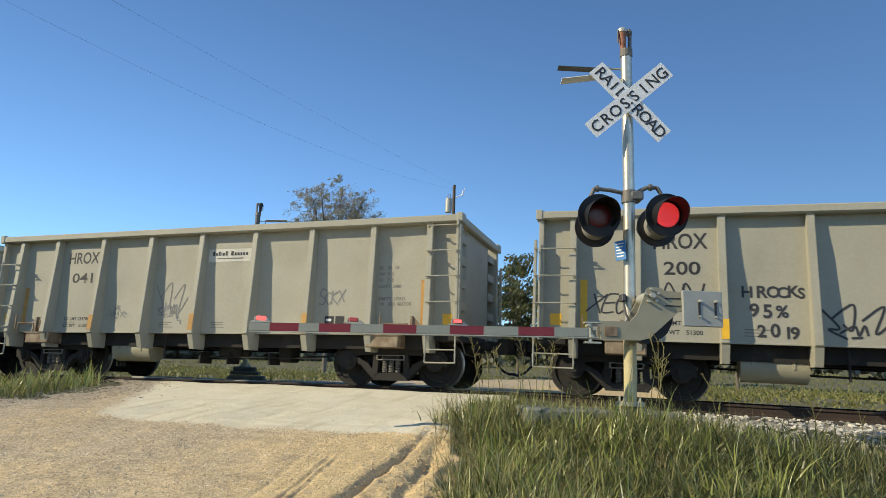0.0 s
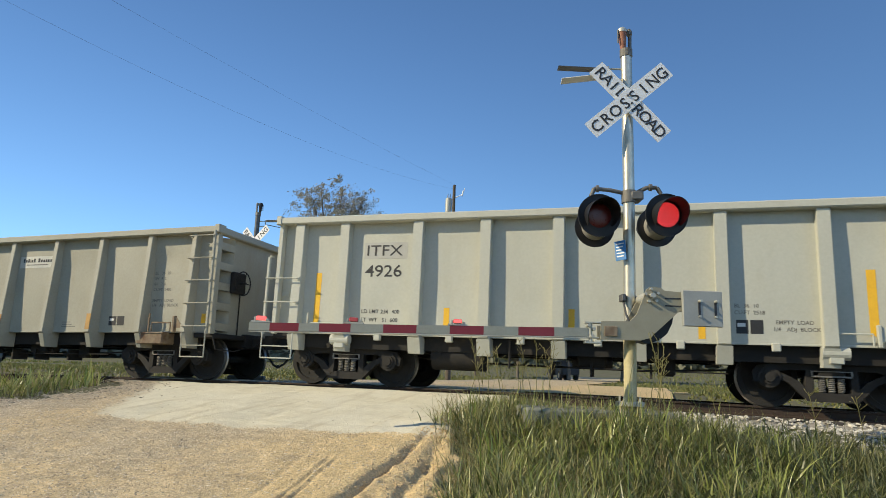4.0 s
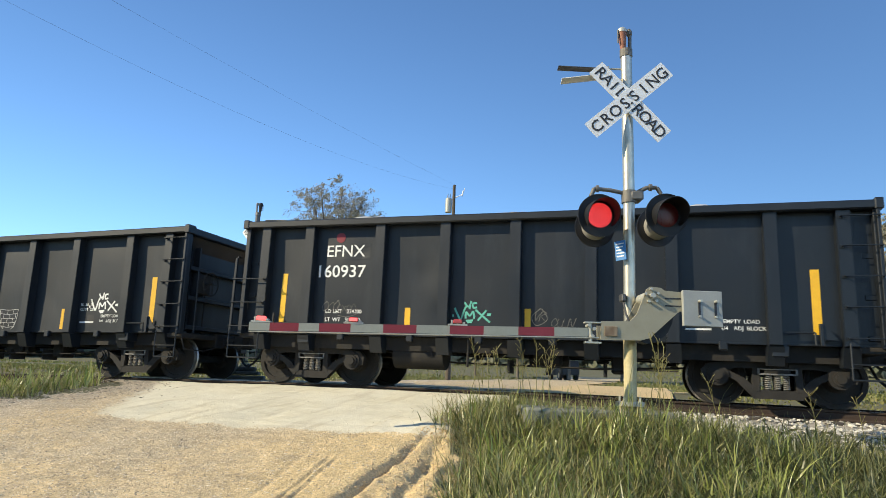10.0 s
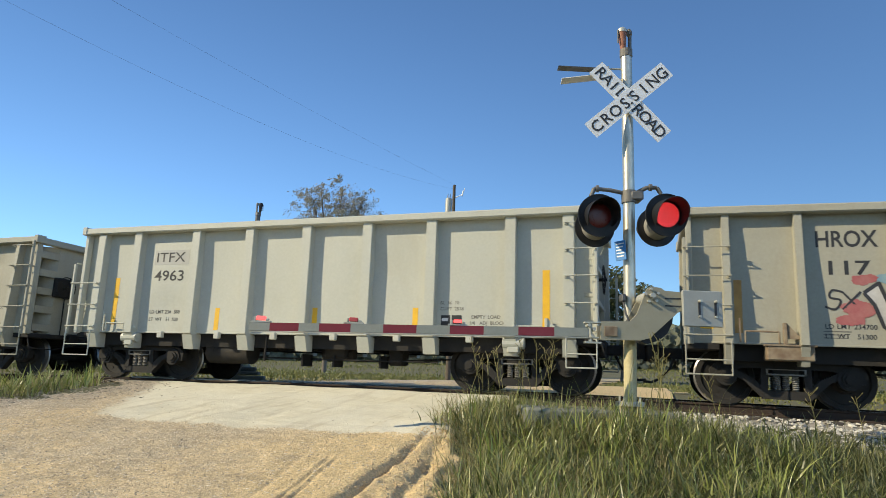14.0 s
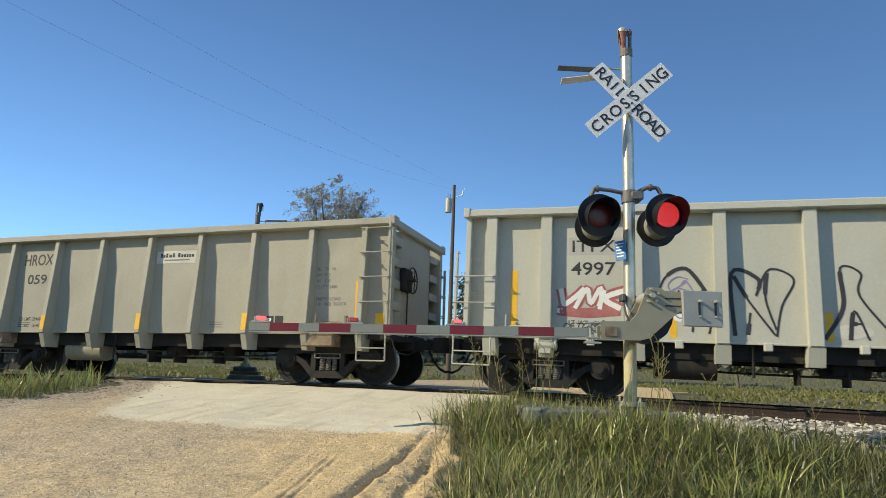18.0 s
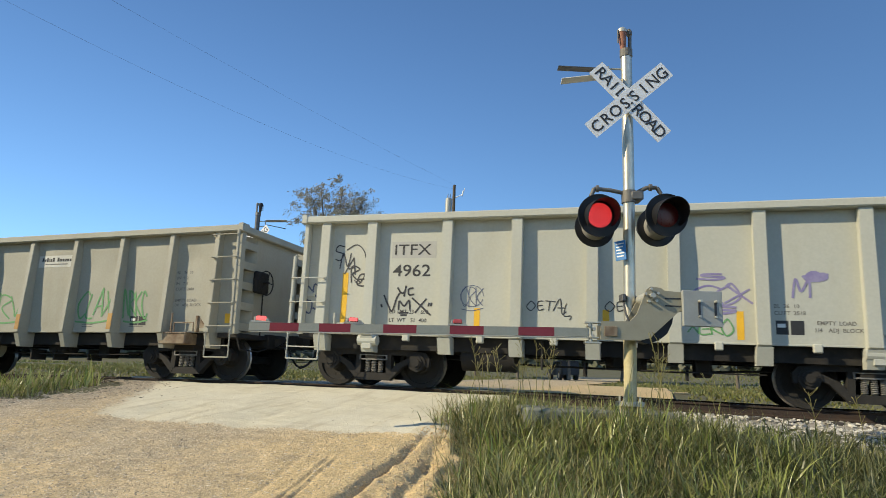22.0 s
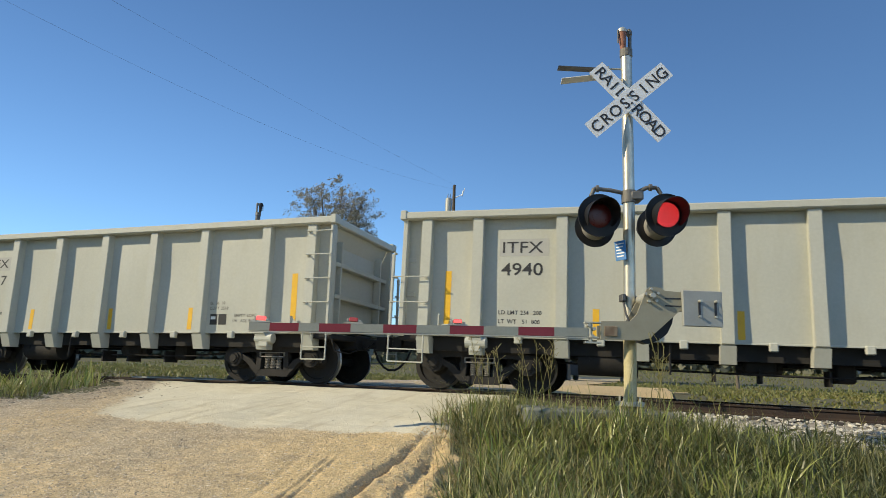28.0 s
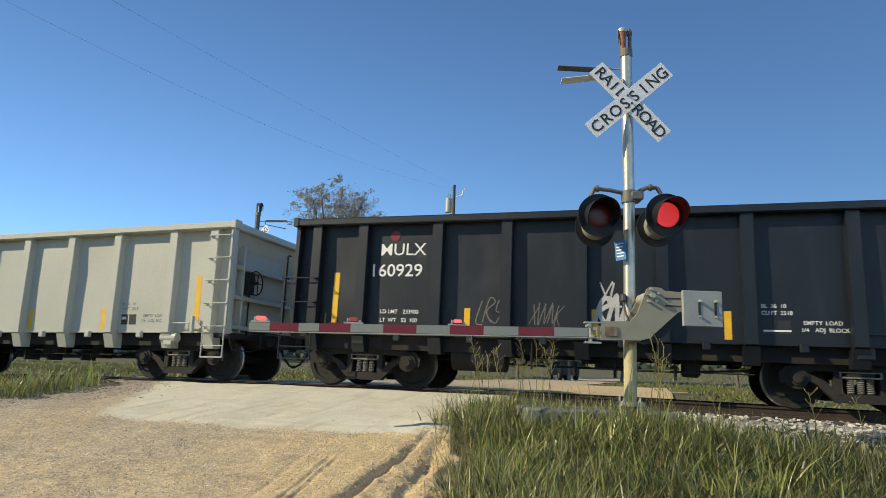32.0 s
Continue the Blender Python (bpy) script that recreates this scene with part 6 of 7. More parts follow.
# ---------------------------------------------------------------- trees
def tree(x, y, height, crown_w, crown_low, seed, leaf, count, leaf_size, label, clumps=150, gather=0.055, squash=1.0):
    """Forked trunk, limbs that reach every clump of an uneven rounded crown, and single leaves."""
    rng = random.Random(seed)
    t = thing("tree", pose(x, y, float(lie(x, y)) - 0.1), label, "tree")
    bm = fresh()
    r0 = height * 0.010 + 0.03
    low = crown_low * height
    mid_z, half = (height + low) / 2, (height - low) / 2
    centre = Vector((0, 0, mid_z))
    limbs = []
    fork = Vector((rng.uniform(-.2, .2), rng.uniform(-.2, .2), max(0.8, low + half * 0.15)))
    rod(bm, (0, 0, 0), fork, r0, r0 * 0.75, n=10)
    for i in range(7):
        a = 6.283 * i / 7 + rng.uniform(-0.3, 0.3)
        reach = crown_w * 0.5 * rng.uniform(0.35, 0.75)
        top = Vector((math.cos(a) * reach, math.sin(a) * reach, mid_z + half * rng.uniform(0.0, 0.65)))
        knee = fork.lerp(top, 0.5) + Vector((math.cos(a), math.sin(a), 0)) * reach * 0.12
        rod(bm, fork, knee, r0 * 0.5, r0 * 0.34, n=7)
        rod(bm, knee, top, r0 * 0.34, r0 * 0.14, n=6)
        limbs += [(fork, knee), (knee, top), (knee, top)]
    spots = []
    while len(spots) < clumps:
        d = Vector((rng.gauss(0, 1), rng.gauss(0, 1), rng.gauss(0, 1))).normalized()
        r = rng.random() ** 0.42
        lump = 0.80 + 0.38 * noise.noise((d.x * 2.3 + seed, d.y * 2.3, d.z * 2.3))
        q = centre + Vector((d.x * crown_w / 2, d.y * crown_w / 2, d.z * half * squash)) * r * lump
        if q.z > low * 0.9:
            spots.append(q)
    for q in spots:
        a, b = min(limbs, key=lambda ab: ((ab[0] + ab[1]) / 2 - q).length + rng.uniform(0, crown_w * 0.1))
        s = a.lerp(b, rng.uniform(0.35, 1.0))
        m = s.lerp(q, 0.5) + Vector((rng.uniform(-1, 1), rng.uniform(-1, 1), rng.uniform(-0.5, 1))) * crown_w * 0.03
        rod(bm, s, m, r0 * 0.06, r0 * 0.04, n=4)
        rod(bm, m, q, r0 * 0.04, r0 * 0.02, n=4)
    part("trunk", bm, BARK, t, round_it=True)
    v, f = [], []
    per = max(1, count // clumps)
    for q in spots:
        size = crown_w * gather * rng.uniform(0.5, 1.3)
        for _ in range(int(per * rng.uniform(0.6, 1.4))):
            p = q + Vector((rng.gauss(0, size), rng.gauss(0, size), rng.gauss(0, size * 0.7)))
            n1 = Vector((rng.uniform(-1, 1), rng.uniform(-1, 1), rng.uniform(-0.6, 1))).normalized()
            n2 = n1.orthogonal().normalized()
            n1 = n1.cross(n2)
            s = leaf_size * rng.uniform(0.6, 1.3)
            k = len(v)
            v += [tuple(p - n2 * s), tuple(p + n1 * s * 0.45), tuple(p + n2 * s), tuple(p - n1 * s * 0.45)]
            f.append((k, k + 1, k + 2, k + 3))
    part("crown", raw("crown", v, f, leaf), None, t)
    return t


tree(-24.75, 46.8, 16.5, 9.2, 0.52, 3, LEAFDRY, 13500, 0.088, "tall airy brownish-green tree behind the train", 300, 0.024)
tree(5.1, 46, 8.6, 5.6, 0.06, 7, LEAF, 24000, 0.15, "dense dark green roundish tree in the field", 170, 0.05)
tree(-11.9, 60, 12.8, 6.4, 0.10, 11, LEAF, 9000, 0.18, "dark green tree at the field's edge", 110)
tree(-7.0, 58, 12.3, 6.8, 0.08, 12, LEAF, 9000, 0.18, "dark green tree at the field's edge", 110)
tree(-2.8, 62, 12.0, 6.0, 0.08, 15, LEAF, 8000, 0.18, "dark green tree at the field's edge", 100)
tree(-17.5, 66, 12.4, 6.6, 0.08, 21, LEAF, 8000, 0.18, "dark green tree at the field's edge", 100)
tree(17.0, 52, 14.2, 5.4, 0.25, 18, LEAFDRY, 8000, 0.15, "tall green tree beyond the track", 110)

# far woods along the horizon; their haze is only the paler leaf colour
rs = np.random.RandomState(77)
n = 90000
ang, dist = rs.uniform(-1.25, 0.75, n), rs.uniform(125, 185, n)
crest = np.array([noise.noise((t * 14, 0.3, 0)) for t in np.linspace(-1.3, 0.8, 2000)])
rise = 6.0 * np.abs(np.sin(ang * 9 + 1)) ** 0.5 * rs.uniform(0.55, 1, n) + 2.5 + 2.5 * np.interp(ang, np.linspace(-1.3, 0.8, 2000), crest)
cx, cy, cz = dist * np.sin(ang), dist * np.cos(ang), 2.2 + rise * rs.rand(n) ** 1.2
sz, tw = rs.uniform(0.5, 1.1, n), rs.uniform(0, 3.14, n)
quad = np.stack([np.stack([cx - sz * np.cos(tw), cy - sz * np.sin(tw), cz], 1), np.stack([cx, cy, cz - sz * 0.7], 1),
                 np.stack([cx + sz * np.cos(tw), cy + sz * np.sin(tw), cz], 1), np.stack([cx, cy, cz + sz * 0.7], 1)], 1)
v = quad.reshape(-1, 3).tolist()
f = [(k, k + 1, k + 2, k + 3) for k in range(0, 4 * n, 4)]
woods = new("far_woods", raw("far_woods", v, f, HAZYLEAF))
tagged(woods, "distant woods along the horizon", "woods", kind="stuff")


# ---------------------------------------------------------------- grass
def blades(name, spots, material, label, seed, low, high, width, lean=0.4, droop=1.4, steps=4):
    """Many arching blades as one mesh; spots is a list of (x, y, height factor)."""
    rng = np.random.RandomState(seed)
    s = np.array(spots)
    n = len(s)
    x, y, hf = s.T
    h = rng.uniform(low, high, n) * hf
    w = width * rng.uniform(0.5, 1.4, n)
    b = rng.uniform(0, 6.283, n)
    a = b + rng.uniform(-0.9, 0.9, n)
    start = np.abs(rng.normal(0, lean, n))
    turn = droop * rng.rand(n) ** 1.3
    px, py = -np.sin(a) * w, np.cos(a) * w
    cx, cy, cz = x.copy(), y.copy(), spot_height(x, y) - 0.03
    k = 2 * steps + 1
    v = np.zeros((n, k, 3))
    for j in range(steps + 1):
        u = j / steps
        if j:
            bow = start + turn * (u - 0.5 / steps) ** 1.4
            cx = cx + np.cos(b) * np.sin(bow) * h / steps
            cy = cy + np.sin(b) * np.sin(bow) * h / steps
            cz = cz + np.cos(bow) * h / steps
        ww = (1 - u) ** 0.6 * (0.75 + 0.5 * min(1.0, u * 3))
        if j < steps:
            v[:, 2 * j] = np.stack([cx - px * ww, cy - py * ww, cz], 1)
            v[:, 2 * j + 1] = np.stack([cx + px * ww, cy + py * ww, cz], 1)
        else:
            v[:, 2 * j] = np.stack([cx, cy, cz], 1)
    f = []
    for q in range(0, k * n, k):
        for j in range(0, 2 * steps - 2, 2):
            f.append((q + j, q + j + 1, q + j + 3, q + j + 2))
        f.append((q + 2 * steps - 2, q + 2 * steps - 1, q + 2 * steps))
    ob = new(name, raw(name, v.reshape(-1, 3).tolist(), f, material))
    tagged(ob, label, "grass", kind="stuff")
    return ob


def spot_height(x, y):
    return lie(x, y) - 0.03


def scatter(n, x0, x1, y0, y1, seed, keep, clump=1.2):
    rng = random.Random(seed)
    out = []
    while len(out) < n:
        x, y = rng.uniform(x0, x1), rng.uniform(y0, y1)
        d = keep(x, y)
        if d <= 0:
            continue
        g = noise.noise((x * clump, y * clump, seed * 1.7)) * 0.5 + 0.5
        if rng.random() < d * (0.25 + 0.9 * g):
            out.append((x, y, 0.6 + 0.7 * g))
    return out


def right_verge(x, y):
    e = road_right(y) + (0.04 if y < 7.0 else -0.04) + 0.30 * wobble(x, y, 2.2, 2.0)
    if x < e or (y > 10.3 and x > -2) or (x > 0.8 and y > 10.1 - 0.42 * (x - 0.8) + 0.5 * wobble(x, y, 1.3, 7.0)):
        return 0
    return min(1.0, 0.35 + (x - e) * 1.2)


def left_verge(x, y):
    e = road_left(y) - 0.5 - max(0, 8 - y) * 0.35
    return 0 if x > e or y < 6.6 else min(1.0, 0.3 + (e - x) * 1.3)


def thinned(spots, seed):
    """Fewer dry blades away from the road."""
    rng = random.Random(seed)
    return [s for s in spots if s[0] < 0.2 or rng.random() < 0.12]


def tufts(n, each, seed, x0=-2.7, x1=6.0, y0=3.4, y1=10.4):
    """Grass in tussocks: blades round many centres; taller by the road and the mast, lower along the track."""
    rng = random.Random(seed)
    out = []
    for x, y, h in scatter(n, x0, x1, y0, y1, seed, right_verge, 2.2):
        h *= max(0.62, 1.12 - 0.10 * max(0.0, x + 0.6)) * (1.0 if y < 8.5 else 0.9)
        for _ in range(rng.randint(each // 2, each * 3 // 2)):
            a, r = rng.uniform(0, 6.283), abs(rng.gauss(0, 0.10))
            out.append((x + r * math.cos(a), y + r * math.sin(a), h * rng.uniform(0.7, 1.1)))
    return out


def towards_track(spots, seed, far):
    """The share of the blades that stands towards the track (far), where the grass is darker, or by the road."""
    rng = random.Random(seed)
    return [s for s in spots if (rng.random() < (s[0] + 0.6) / 1.8) == far]


verge = tufts(5000, 13, 1)
blades("grass_verge", towards_track(verge, 91, False), GRASS, "rough green grass in tussocks beside the road", 2, 0.12, 0.42, 0.0062, 1.0, 2.6)
blades("grass_verge", towards_track(verge, 91, True), DARKGRASS, "darker green grass in tussocks below the track", 92, 0.12, 0.42, 0.0064, 0.9, 2.6)
blades("grass_verge", tufts(1000, 8, 3, x1=1.7), LUSH, "fresh green broad-bladed grass beside the road", 4, 0.14, 0.42, 0.0080, 1.0, 2.6, 5)
blades("grass_verge", tufts(170, 6, 83, x1=1.7), LUSH, "long thin arching grass beside the road", 84, 0.45, 0.78, 0.0045, 0.7, 2.8, 6)
blades("dry_grass", thinned(tufts(2600, 9, 5), 1), STRAW, "dry straw-coloured grass beside the road", 6, 0.12, 0.40, 0.0042, 1.0, 2.4)
blades("dry_grass", thinned([(x, y, h * 0.7) for x, y, h in scatter(9000, -2.7, 6.0, 3.4, 10.6, 7, right_verge, 2.2)], 2), STRAW, "matted dry grass near the ground", 8, 0.12, 0.4, 0.005, 1.1, 1.4, 3)

blades("grass_verge", tufts(1700, 9, 61, -1.2, 6.5, -5.0, 3.6), GRASS, "rough green grass along the road", 62, 0.15, 0.42, 0.008, 0.6, 2.4, 3)
blades("dry_grass", tufts(900, 8, 63, -1.2, 6.5, -5.0, 3.6), STRAW, "dry grass along the road", 64, 0.12, 0.38, 0.006, 0.8, 1.8, 3)
bank = random.Random(71)
clumps = [(bank.uniform(0.2, 3.4), bank.uniform(8.3, 9.7)) for _ in range(75)]
spots = []
for x, y in clumps:
    if y < 9.9 - 0.22 * x:
        h = bank.uniform(0.6, 1.1)
        spots += [(x + bank.gauss(0, 0.12), y + bank.gauss(0, 0.10), h * bank.uniform(0.7, 1.1)) for _ in range(46)]
blades("grass_verge", spots[::2], DARKGRASS, "tall dark grass clumps on the bank below the track", 72, 0.28, 0.68, 0.0065, 0.55, 2.0)
blades("grass_verge", spots[1::2], GRASS, "tall green grass clumps on the bank below the track", 73, 0.26, 0.62, 0.0060, 0.6, 2.0)
edge_stalks = random.Random(57)
blades("dry_grass", [(road_right(y) + edge_stalks.uniform(-0.12, 0.35), y, edge_stalks.uniform(0.7, 1.1)) for y in [edge_stalks.uniform(5.6, 8.4) for _ in range(170)]], FIELDDRY,
       "thin dry stalks leaning out over the road's edge", 58, 0.35, 0.75, 0.0032, 0.7, 1.2, 5)
near_mast = random.Random(52)
blades("grass_verge", [(near_mast.uniform(-1.9, 0.4), near_mast.uniform(6.9, 7.68), near_mast.uniform(0.6, 1.0)) for _ in range(1900)], GRASS,
       "rough grass in front of the signal foundation", 53, 0.14, 0.42, 0.006, 0.8, 2.4)

# tall weeds with seed heads
rng = random.Random(19)
for k in range(22):
    x, y = (rng.uniform(-2.1, -1.0), rng.uniform(6.9, 8.3)) if k < 13 else (rng.uniform(-0.1, 0.35), rng.uniform(6.9, 7.7)) if k < 18 else (rng.uniform(0.6, 2.6), rng.uniform(6.8, 8.6))
    h = rng.uniform(0.75, 1.18) * (1.0 if k < 18 else 0.85)
    z = float(lie(x, y)) - 0.05
    lx, ly = rng.uniform(-0.22, 0.22), rng.uniform(-0.2, 0.2)
    bm = fresh()
    pts = [(x, y, z), (x + lx * 0.2, y + ly * 0.2, z + h * 0.45), (x + lx, y + ly, z + h)]
    bent(bm, pts, 0.0036, 5)
    tip, mid = Vector(pts[2]), Vector(pts[1])
    for j in range(9):
        q = mid.lerp(tip, rng.uniform(0.35, 1.0))
        e = q + Vector((rng.uniform(-0.07, 0.07), rng.uniform(-0.07, 0.07), rng.uniform(0.02, 0.11)))
        rod(bm, q, e, 0.0022, n=4)
        rod(bm, e, e + (e - q) * 0.25, 0.005, 0.002, n=5)
    w = new("weed", mesh_of("weed", bm, FIELDDRY))
    tagged(w, "tall dry weed with a branching seed head", "weed", "tall weeds")
blades("grass_verge", scatter(2600, -16, -9.2, 6.6, 11.3, 8, left_verge, 2.4), LUSH, "fresh green broad-leaved weeds at the trackside", 9, 0.22, 0.58, 0.013, 0.6, 2.0)
blades("grass_verge", scatter(6000, -16, -9.2, 6.6, 11.3, 18, left_verge, 2.4), GRASS, "dark green grass at the trackside", 19, 0.14, 0.42, 0.008, 0.7, 2.0)
blades("dry_grass", scatter(3500, -16, -9.2, 6.6, 11.0, 14, left_verge), STRAW, "dry weeds at the trackside", 15, 0.1, 0.36, 0.007, 0.6, 1.2, 3)


def field(x, y):
    if far_left(y) - 0.8 < x < road_right(y) + 0.4:
        return 0
    return 1.0


blades("field_grass", scatter(42000, -40, 14, 16.0, 44, 21, field, 0.3), FIELD, "low green field grass beyond the track", 22, 0.06, 0.18, 0.030, 0.5, 1.8, 3)
blades("dry_field_grass", scatter(14000, -40, 14, 16.0, 44, 25, field, 0.3), FIELDDRY, "dry field grass beyond the track", 26, 0.06, 0.18, 0.024, 0.6, 1.6, 3)
blades("field_grass", scatter(16000, -70, 30, 44, 128, 31, field, 0.1), FIELD, "distant field grass", 32, 0.14, 0.32, 0.05, 0.5, 1.0, 3)


# ---------------------------------------------------------------- ballast and loose stones
def stones(name, spots, material, label, seed, lo, hi, flat=1.0):
    rng = random.Random(seed)
    v, f = [], []
    for x, y, z in spots:
        s = rng.uniform(lo, hi)
        k = len(v)
        a = rng.uniform(0, 6.28)
        ca, sa = math.cos(a), math.sin(a)
        sx, sy, sz = s * rng.uniform(0.7, 1.3), s * rng.uniform(0.6, 1.0), s * rng.uniform(0.5, 0.8) * flat
        for px, py, pz in ((1, 0, .1), (.2, 1, -.1), (-1, .1, .15), (-.1, -1, 0), (.25, .2, 1), (-.35, -.3, .85)):
            px, py, pz = px * sx * rng.uniform(.75, 1.2), py * sy * rng.uniform(.75, 1.2), pz * sz
            v.append((x + px * ca - py * sa, y + px * sa + py * ca, z + pz))
        f += [(k, k + 1, k + 4), (k + 1, k + 2, k + 4), (k + 2, k + 5, k + 4), (k + 2, k + 3, k + 5), (k + 3, k, k + 5), (k, k + 4, k + 5)]
    ob = new(name, raw(name, v, f, material))
    tagged(ob, label, "stones", kind="stuff")
    return ob


def bed_top(x, y):
    """Ballast: level about the ties, falling away at the shoulders."""
    d = abs(y - TRACK_Y)
    return float(hump(x)) - 0.20 - max(0.0, d - 1.55) * 0.45


rng = random.Random(41)
spots = []
while len(spots) < 15000:
    x, y = rng.uniform(-26, 14), rng.uniform(TRACK_Y - 2.9, TRACK_Y + 2.6)
    if -11.2 < x < -2.3 or rng.random() < abs(x) / 40:
        continue
    spots.append((x, y, bed_top(x, y) + rng.uniform(-0.02, 0.02)))
stones("ballast", spots, BALLAST, "pale crushed stone ballast along the track", 42, 0.022, 0.055)
spots = []
while len(spots) < 6500:
    x, y = rng.uniform(-0.2, 9.0), rng.uniform(8.8, 11.2)
    if y > 9.5 - 0.12 * x + 0.3 * wobble(x, y, 1.5, 3.0):
        spots.append((x, y, max(bed_top(x, y), float(lie(x, y)) - 0.01) + rng.uniform(0, 0.03)))
stones("ballast", spots, BALLAST, "pale crushed stone spilling down the bank", 46, 0.012, 0.04)
bed = new("ballast_bed", sheet("ballast_bed", np.concatenate([np.arange(-400, -30, 10.0), np.arange(-30, 31, 0.5), np.arange(40, 401, 10.0)]),
                               np.arange(TRACK_Y - 3.0, TRACK_Y + 2.81, 0.2),
                               lambda gx, gy: np.vectorize(bed_top)(gx, gy) - 0.015, STONE))
tagged(bed, "pale ballast bed under the track", "ballast", kind="structure")

spots = []
while len(spots) < 14000:
    x, y = -1.6 - 11.4 * rng.random() ** 0.75, 3.0 + 8.0 * rng.random() ** 1.3
    if not road_left(y) - max(0, 8 - y) * 0.35 < x < road_right(y) + 0.2 or (in_apron(x, y) and rng.random() < 0.93):
        continue
    spots.append((x, y))
_h = road_height(np.array([s[0] for s in spots]), np.array([s[1] for s in spots]))
spots = [(x, y, float(z)) for (x, y), z in zip(spots, _h)]
stones("loose_gravel", spots, PEBBLE, "loose pebbles on the gravel road", 44, 0.005, 0.017, 0.55)
spots = []
while len(spots) < 1500:
    x, y = -2.6 - 9.0 * rng.random() ** 0.8, 3.4 + 6.5 * rng.random() ** 1.2
    if road_left(y) - max(0, 8 - y) * 0.35 < x < road_right(y) - 0.2 and not (in_apron(x, y) and rng.random() < 0.95):
        spots.append((x, y, float(road_height(np.array([x]), np.array([y]))[0])))
stones("loose_gravel", spots, PEBBLE, "scattered larger stones on the gravel road", 47, 0.008, 0.018, 0.6)
spots = []
while len(spots) < 1300:
    y = rng.uniform(3.9, 7.3)
    x0, slant = rng.choice(((-2.40, 0.02), (-2.08, -0.1), (-2.25, -0.04), (-1.95, -0.12)))
    x = x0 + slant * (y - 6) + rng.choice((-1, 1)) * abs(rng.gauss(0.09, 0.06))
    if x < road_right(y) + 0.1:
        spots.append((x, y, float(road_height(np.array([x]), np.array([y]))[0]) - 0.004))
stones("dirt_clods", spots, CLOD, "crumbled clods of sandy dirt along the ruts", 48, 0.006, 0.024, 0.9)
spots = []
while len(spots) < 1500:
    y = rng.uniform(6.0, 11.2)
    x = road_left(y) - max(0, 8 - y) * 0.35 + rng.gauss(0.25, 0.45)
    spots.append((x, y, float(road_height(np.array([x]), np.array([y]))[0]) + 0.004))
stones("loose_gravel", spots, EDGESTONE, "grey-brown crushed stone along the road's edge", 45, 0.008, 0.028, 0.7)


# ---------------------------------------------------------------- parked vehicle on the far road
suv = thing("parked_suv", pose(-8.1, 62.5, 0.262, 0, 0, -62), "dark blue parked off-road car on the far road", "car")


def suv_body():
    bm = fresh()
    prism(bm, [(-2.05, 0.45), (-2.05, 0.95), (-0.75, 1.08), (-0.30, 1.72), (1.75, 1.76), (2.0, 1.05), (2.0, 0.45)], 'y', -0.84, 0.84)
    bmesh.ops.bevel(bm, geom=bm.edges[:], offset=0.06, segments=2, affect='EDGES')
    return bm


part("body", suv_body(), CARPAINT, suv, round_it=True)
for s in (-1, 1):
    bm = fresh()
    prism(bm, [(-0.55, 1.12), (-0.25, 1.60), (0.45, 1.62), (0.45, 1.12)], 'y', s * 0.842, s * 0.85)
    part("side_window", bm, GLASSM, suv)
    bm = fresh()
    prism(bm, [(0.55, 1.12), (0.55, 1.62), (1.65, 1.64), (1.78, 1.12)], 'y', s * 0.842, s * 0.85)
    part("side_window", bm, GLASSM, suv)
    for x in (-1.3, 1.25):
        bm = fresh()
        rod(bm, (x, s * 0.62, 0.40), (x, s * 0.88, 0.40), 0.40, n=24)
        tyre = part("wheel", bm, RUBBER, suv, round_it=True)
        bm = fresh()
        rod(bm, (x, s * 0.88, 0.40), (x, s * 0.895, 0.40), 0.22, n=18)
        part("rim", bm, CHROME, tyre)
    bm = fresh()
    rod(bm, (-2.06, s * 0.58, 0.82), (-2.09, s * 0.58, 0.82), 0.12, n=16)
    part("headlight", bm, CHROME, suv, "bright headlight")
    bm = fresh()
    box(bm, -0.72, -0.55, s * 0.88, s * 1.02, 1.08, 1.24, 0.02)
    part("mirror", bm, CARPAINT, suv)
bm = fresh()
prism(bm, [(-0.80, 1.12), (-0.42, 1.66), (-0.40, 1.655), (-0.77, 1.11)], 'y', -0.72, 0.72)
part("windscreen", bm, GLASSM, suv)
bm = fresh()
box(bm, -2.16, -2.04, -0.82, 0.82, 0.46, 0.64, 0.03)
part("bumper", bm, DARKMETAL, suv)
bm = fresh()
box(bm, -2.075, -2.05, -0.36, 0.36, 0.70, 0.92, 0.01)
part("grille", bm, CHROME, suv, "bright grille")


# ---------------------------------------------------------------- the train
PITCH_M = 12.751
ORDER = (("tan", "HROX", "200"), ("tan", "HROX", "041"), ("pale", "ITFX", "4987"), ("pale", "ITFX", "4926"), ("tan", "HROX", "164"), ("tan", "HROX", "186"),
         ("pale", "ITFX", "4905"), ("black", "EFNX", "160937"), ("black", "EFNX", "161022"), ("tan", "HROX", "117"), ("pale", "ITFX", "4963"), ("tan", "HROX", "146"),
         ("pale", "ITFX", "4997"), ("tan", "HROX", "059"), ("tan", "HROX", "070"), ("pale", "ITFX", "4962"), ("tan", "HROX", "035"), ("pale", "ITFX", "4998"),
         ("black", "MULX", "160964"), ("pale", "ITFX", "4940"), ("pale", "ITFX", "4967"), ("pale", "ITFX", "4955"), ("black", "MULX", "160929"), ("pale", "ITFX", "4971"))


def left_end(t):
    """Where the first car's left end stands at t seconds."""
    return -1.948 + 8.1854 * t + 0.013366 * t * t


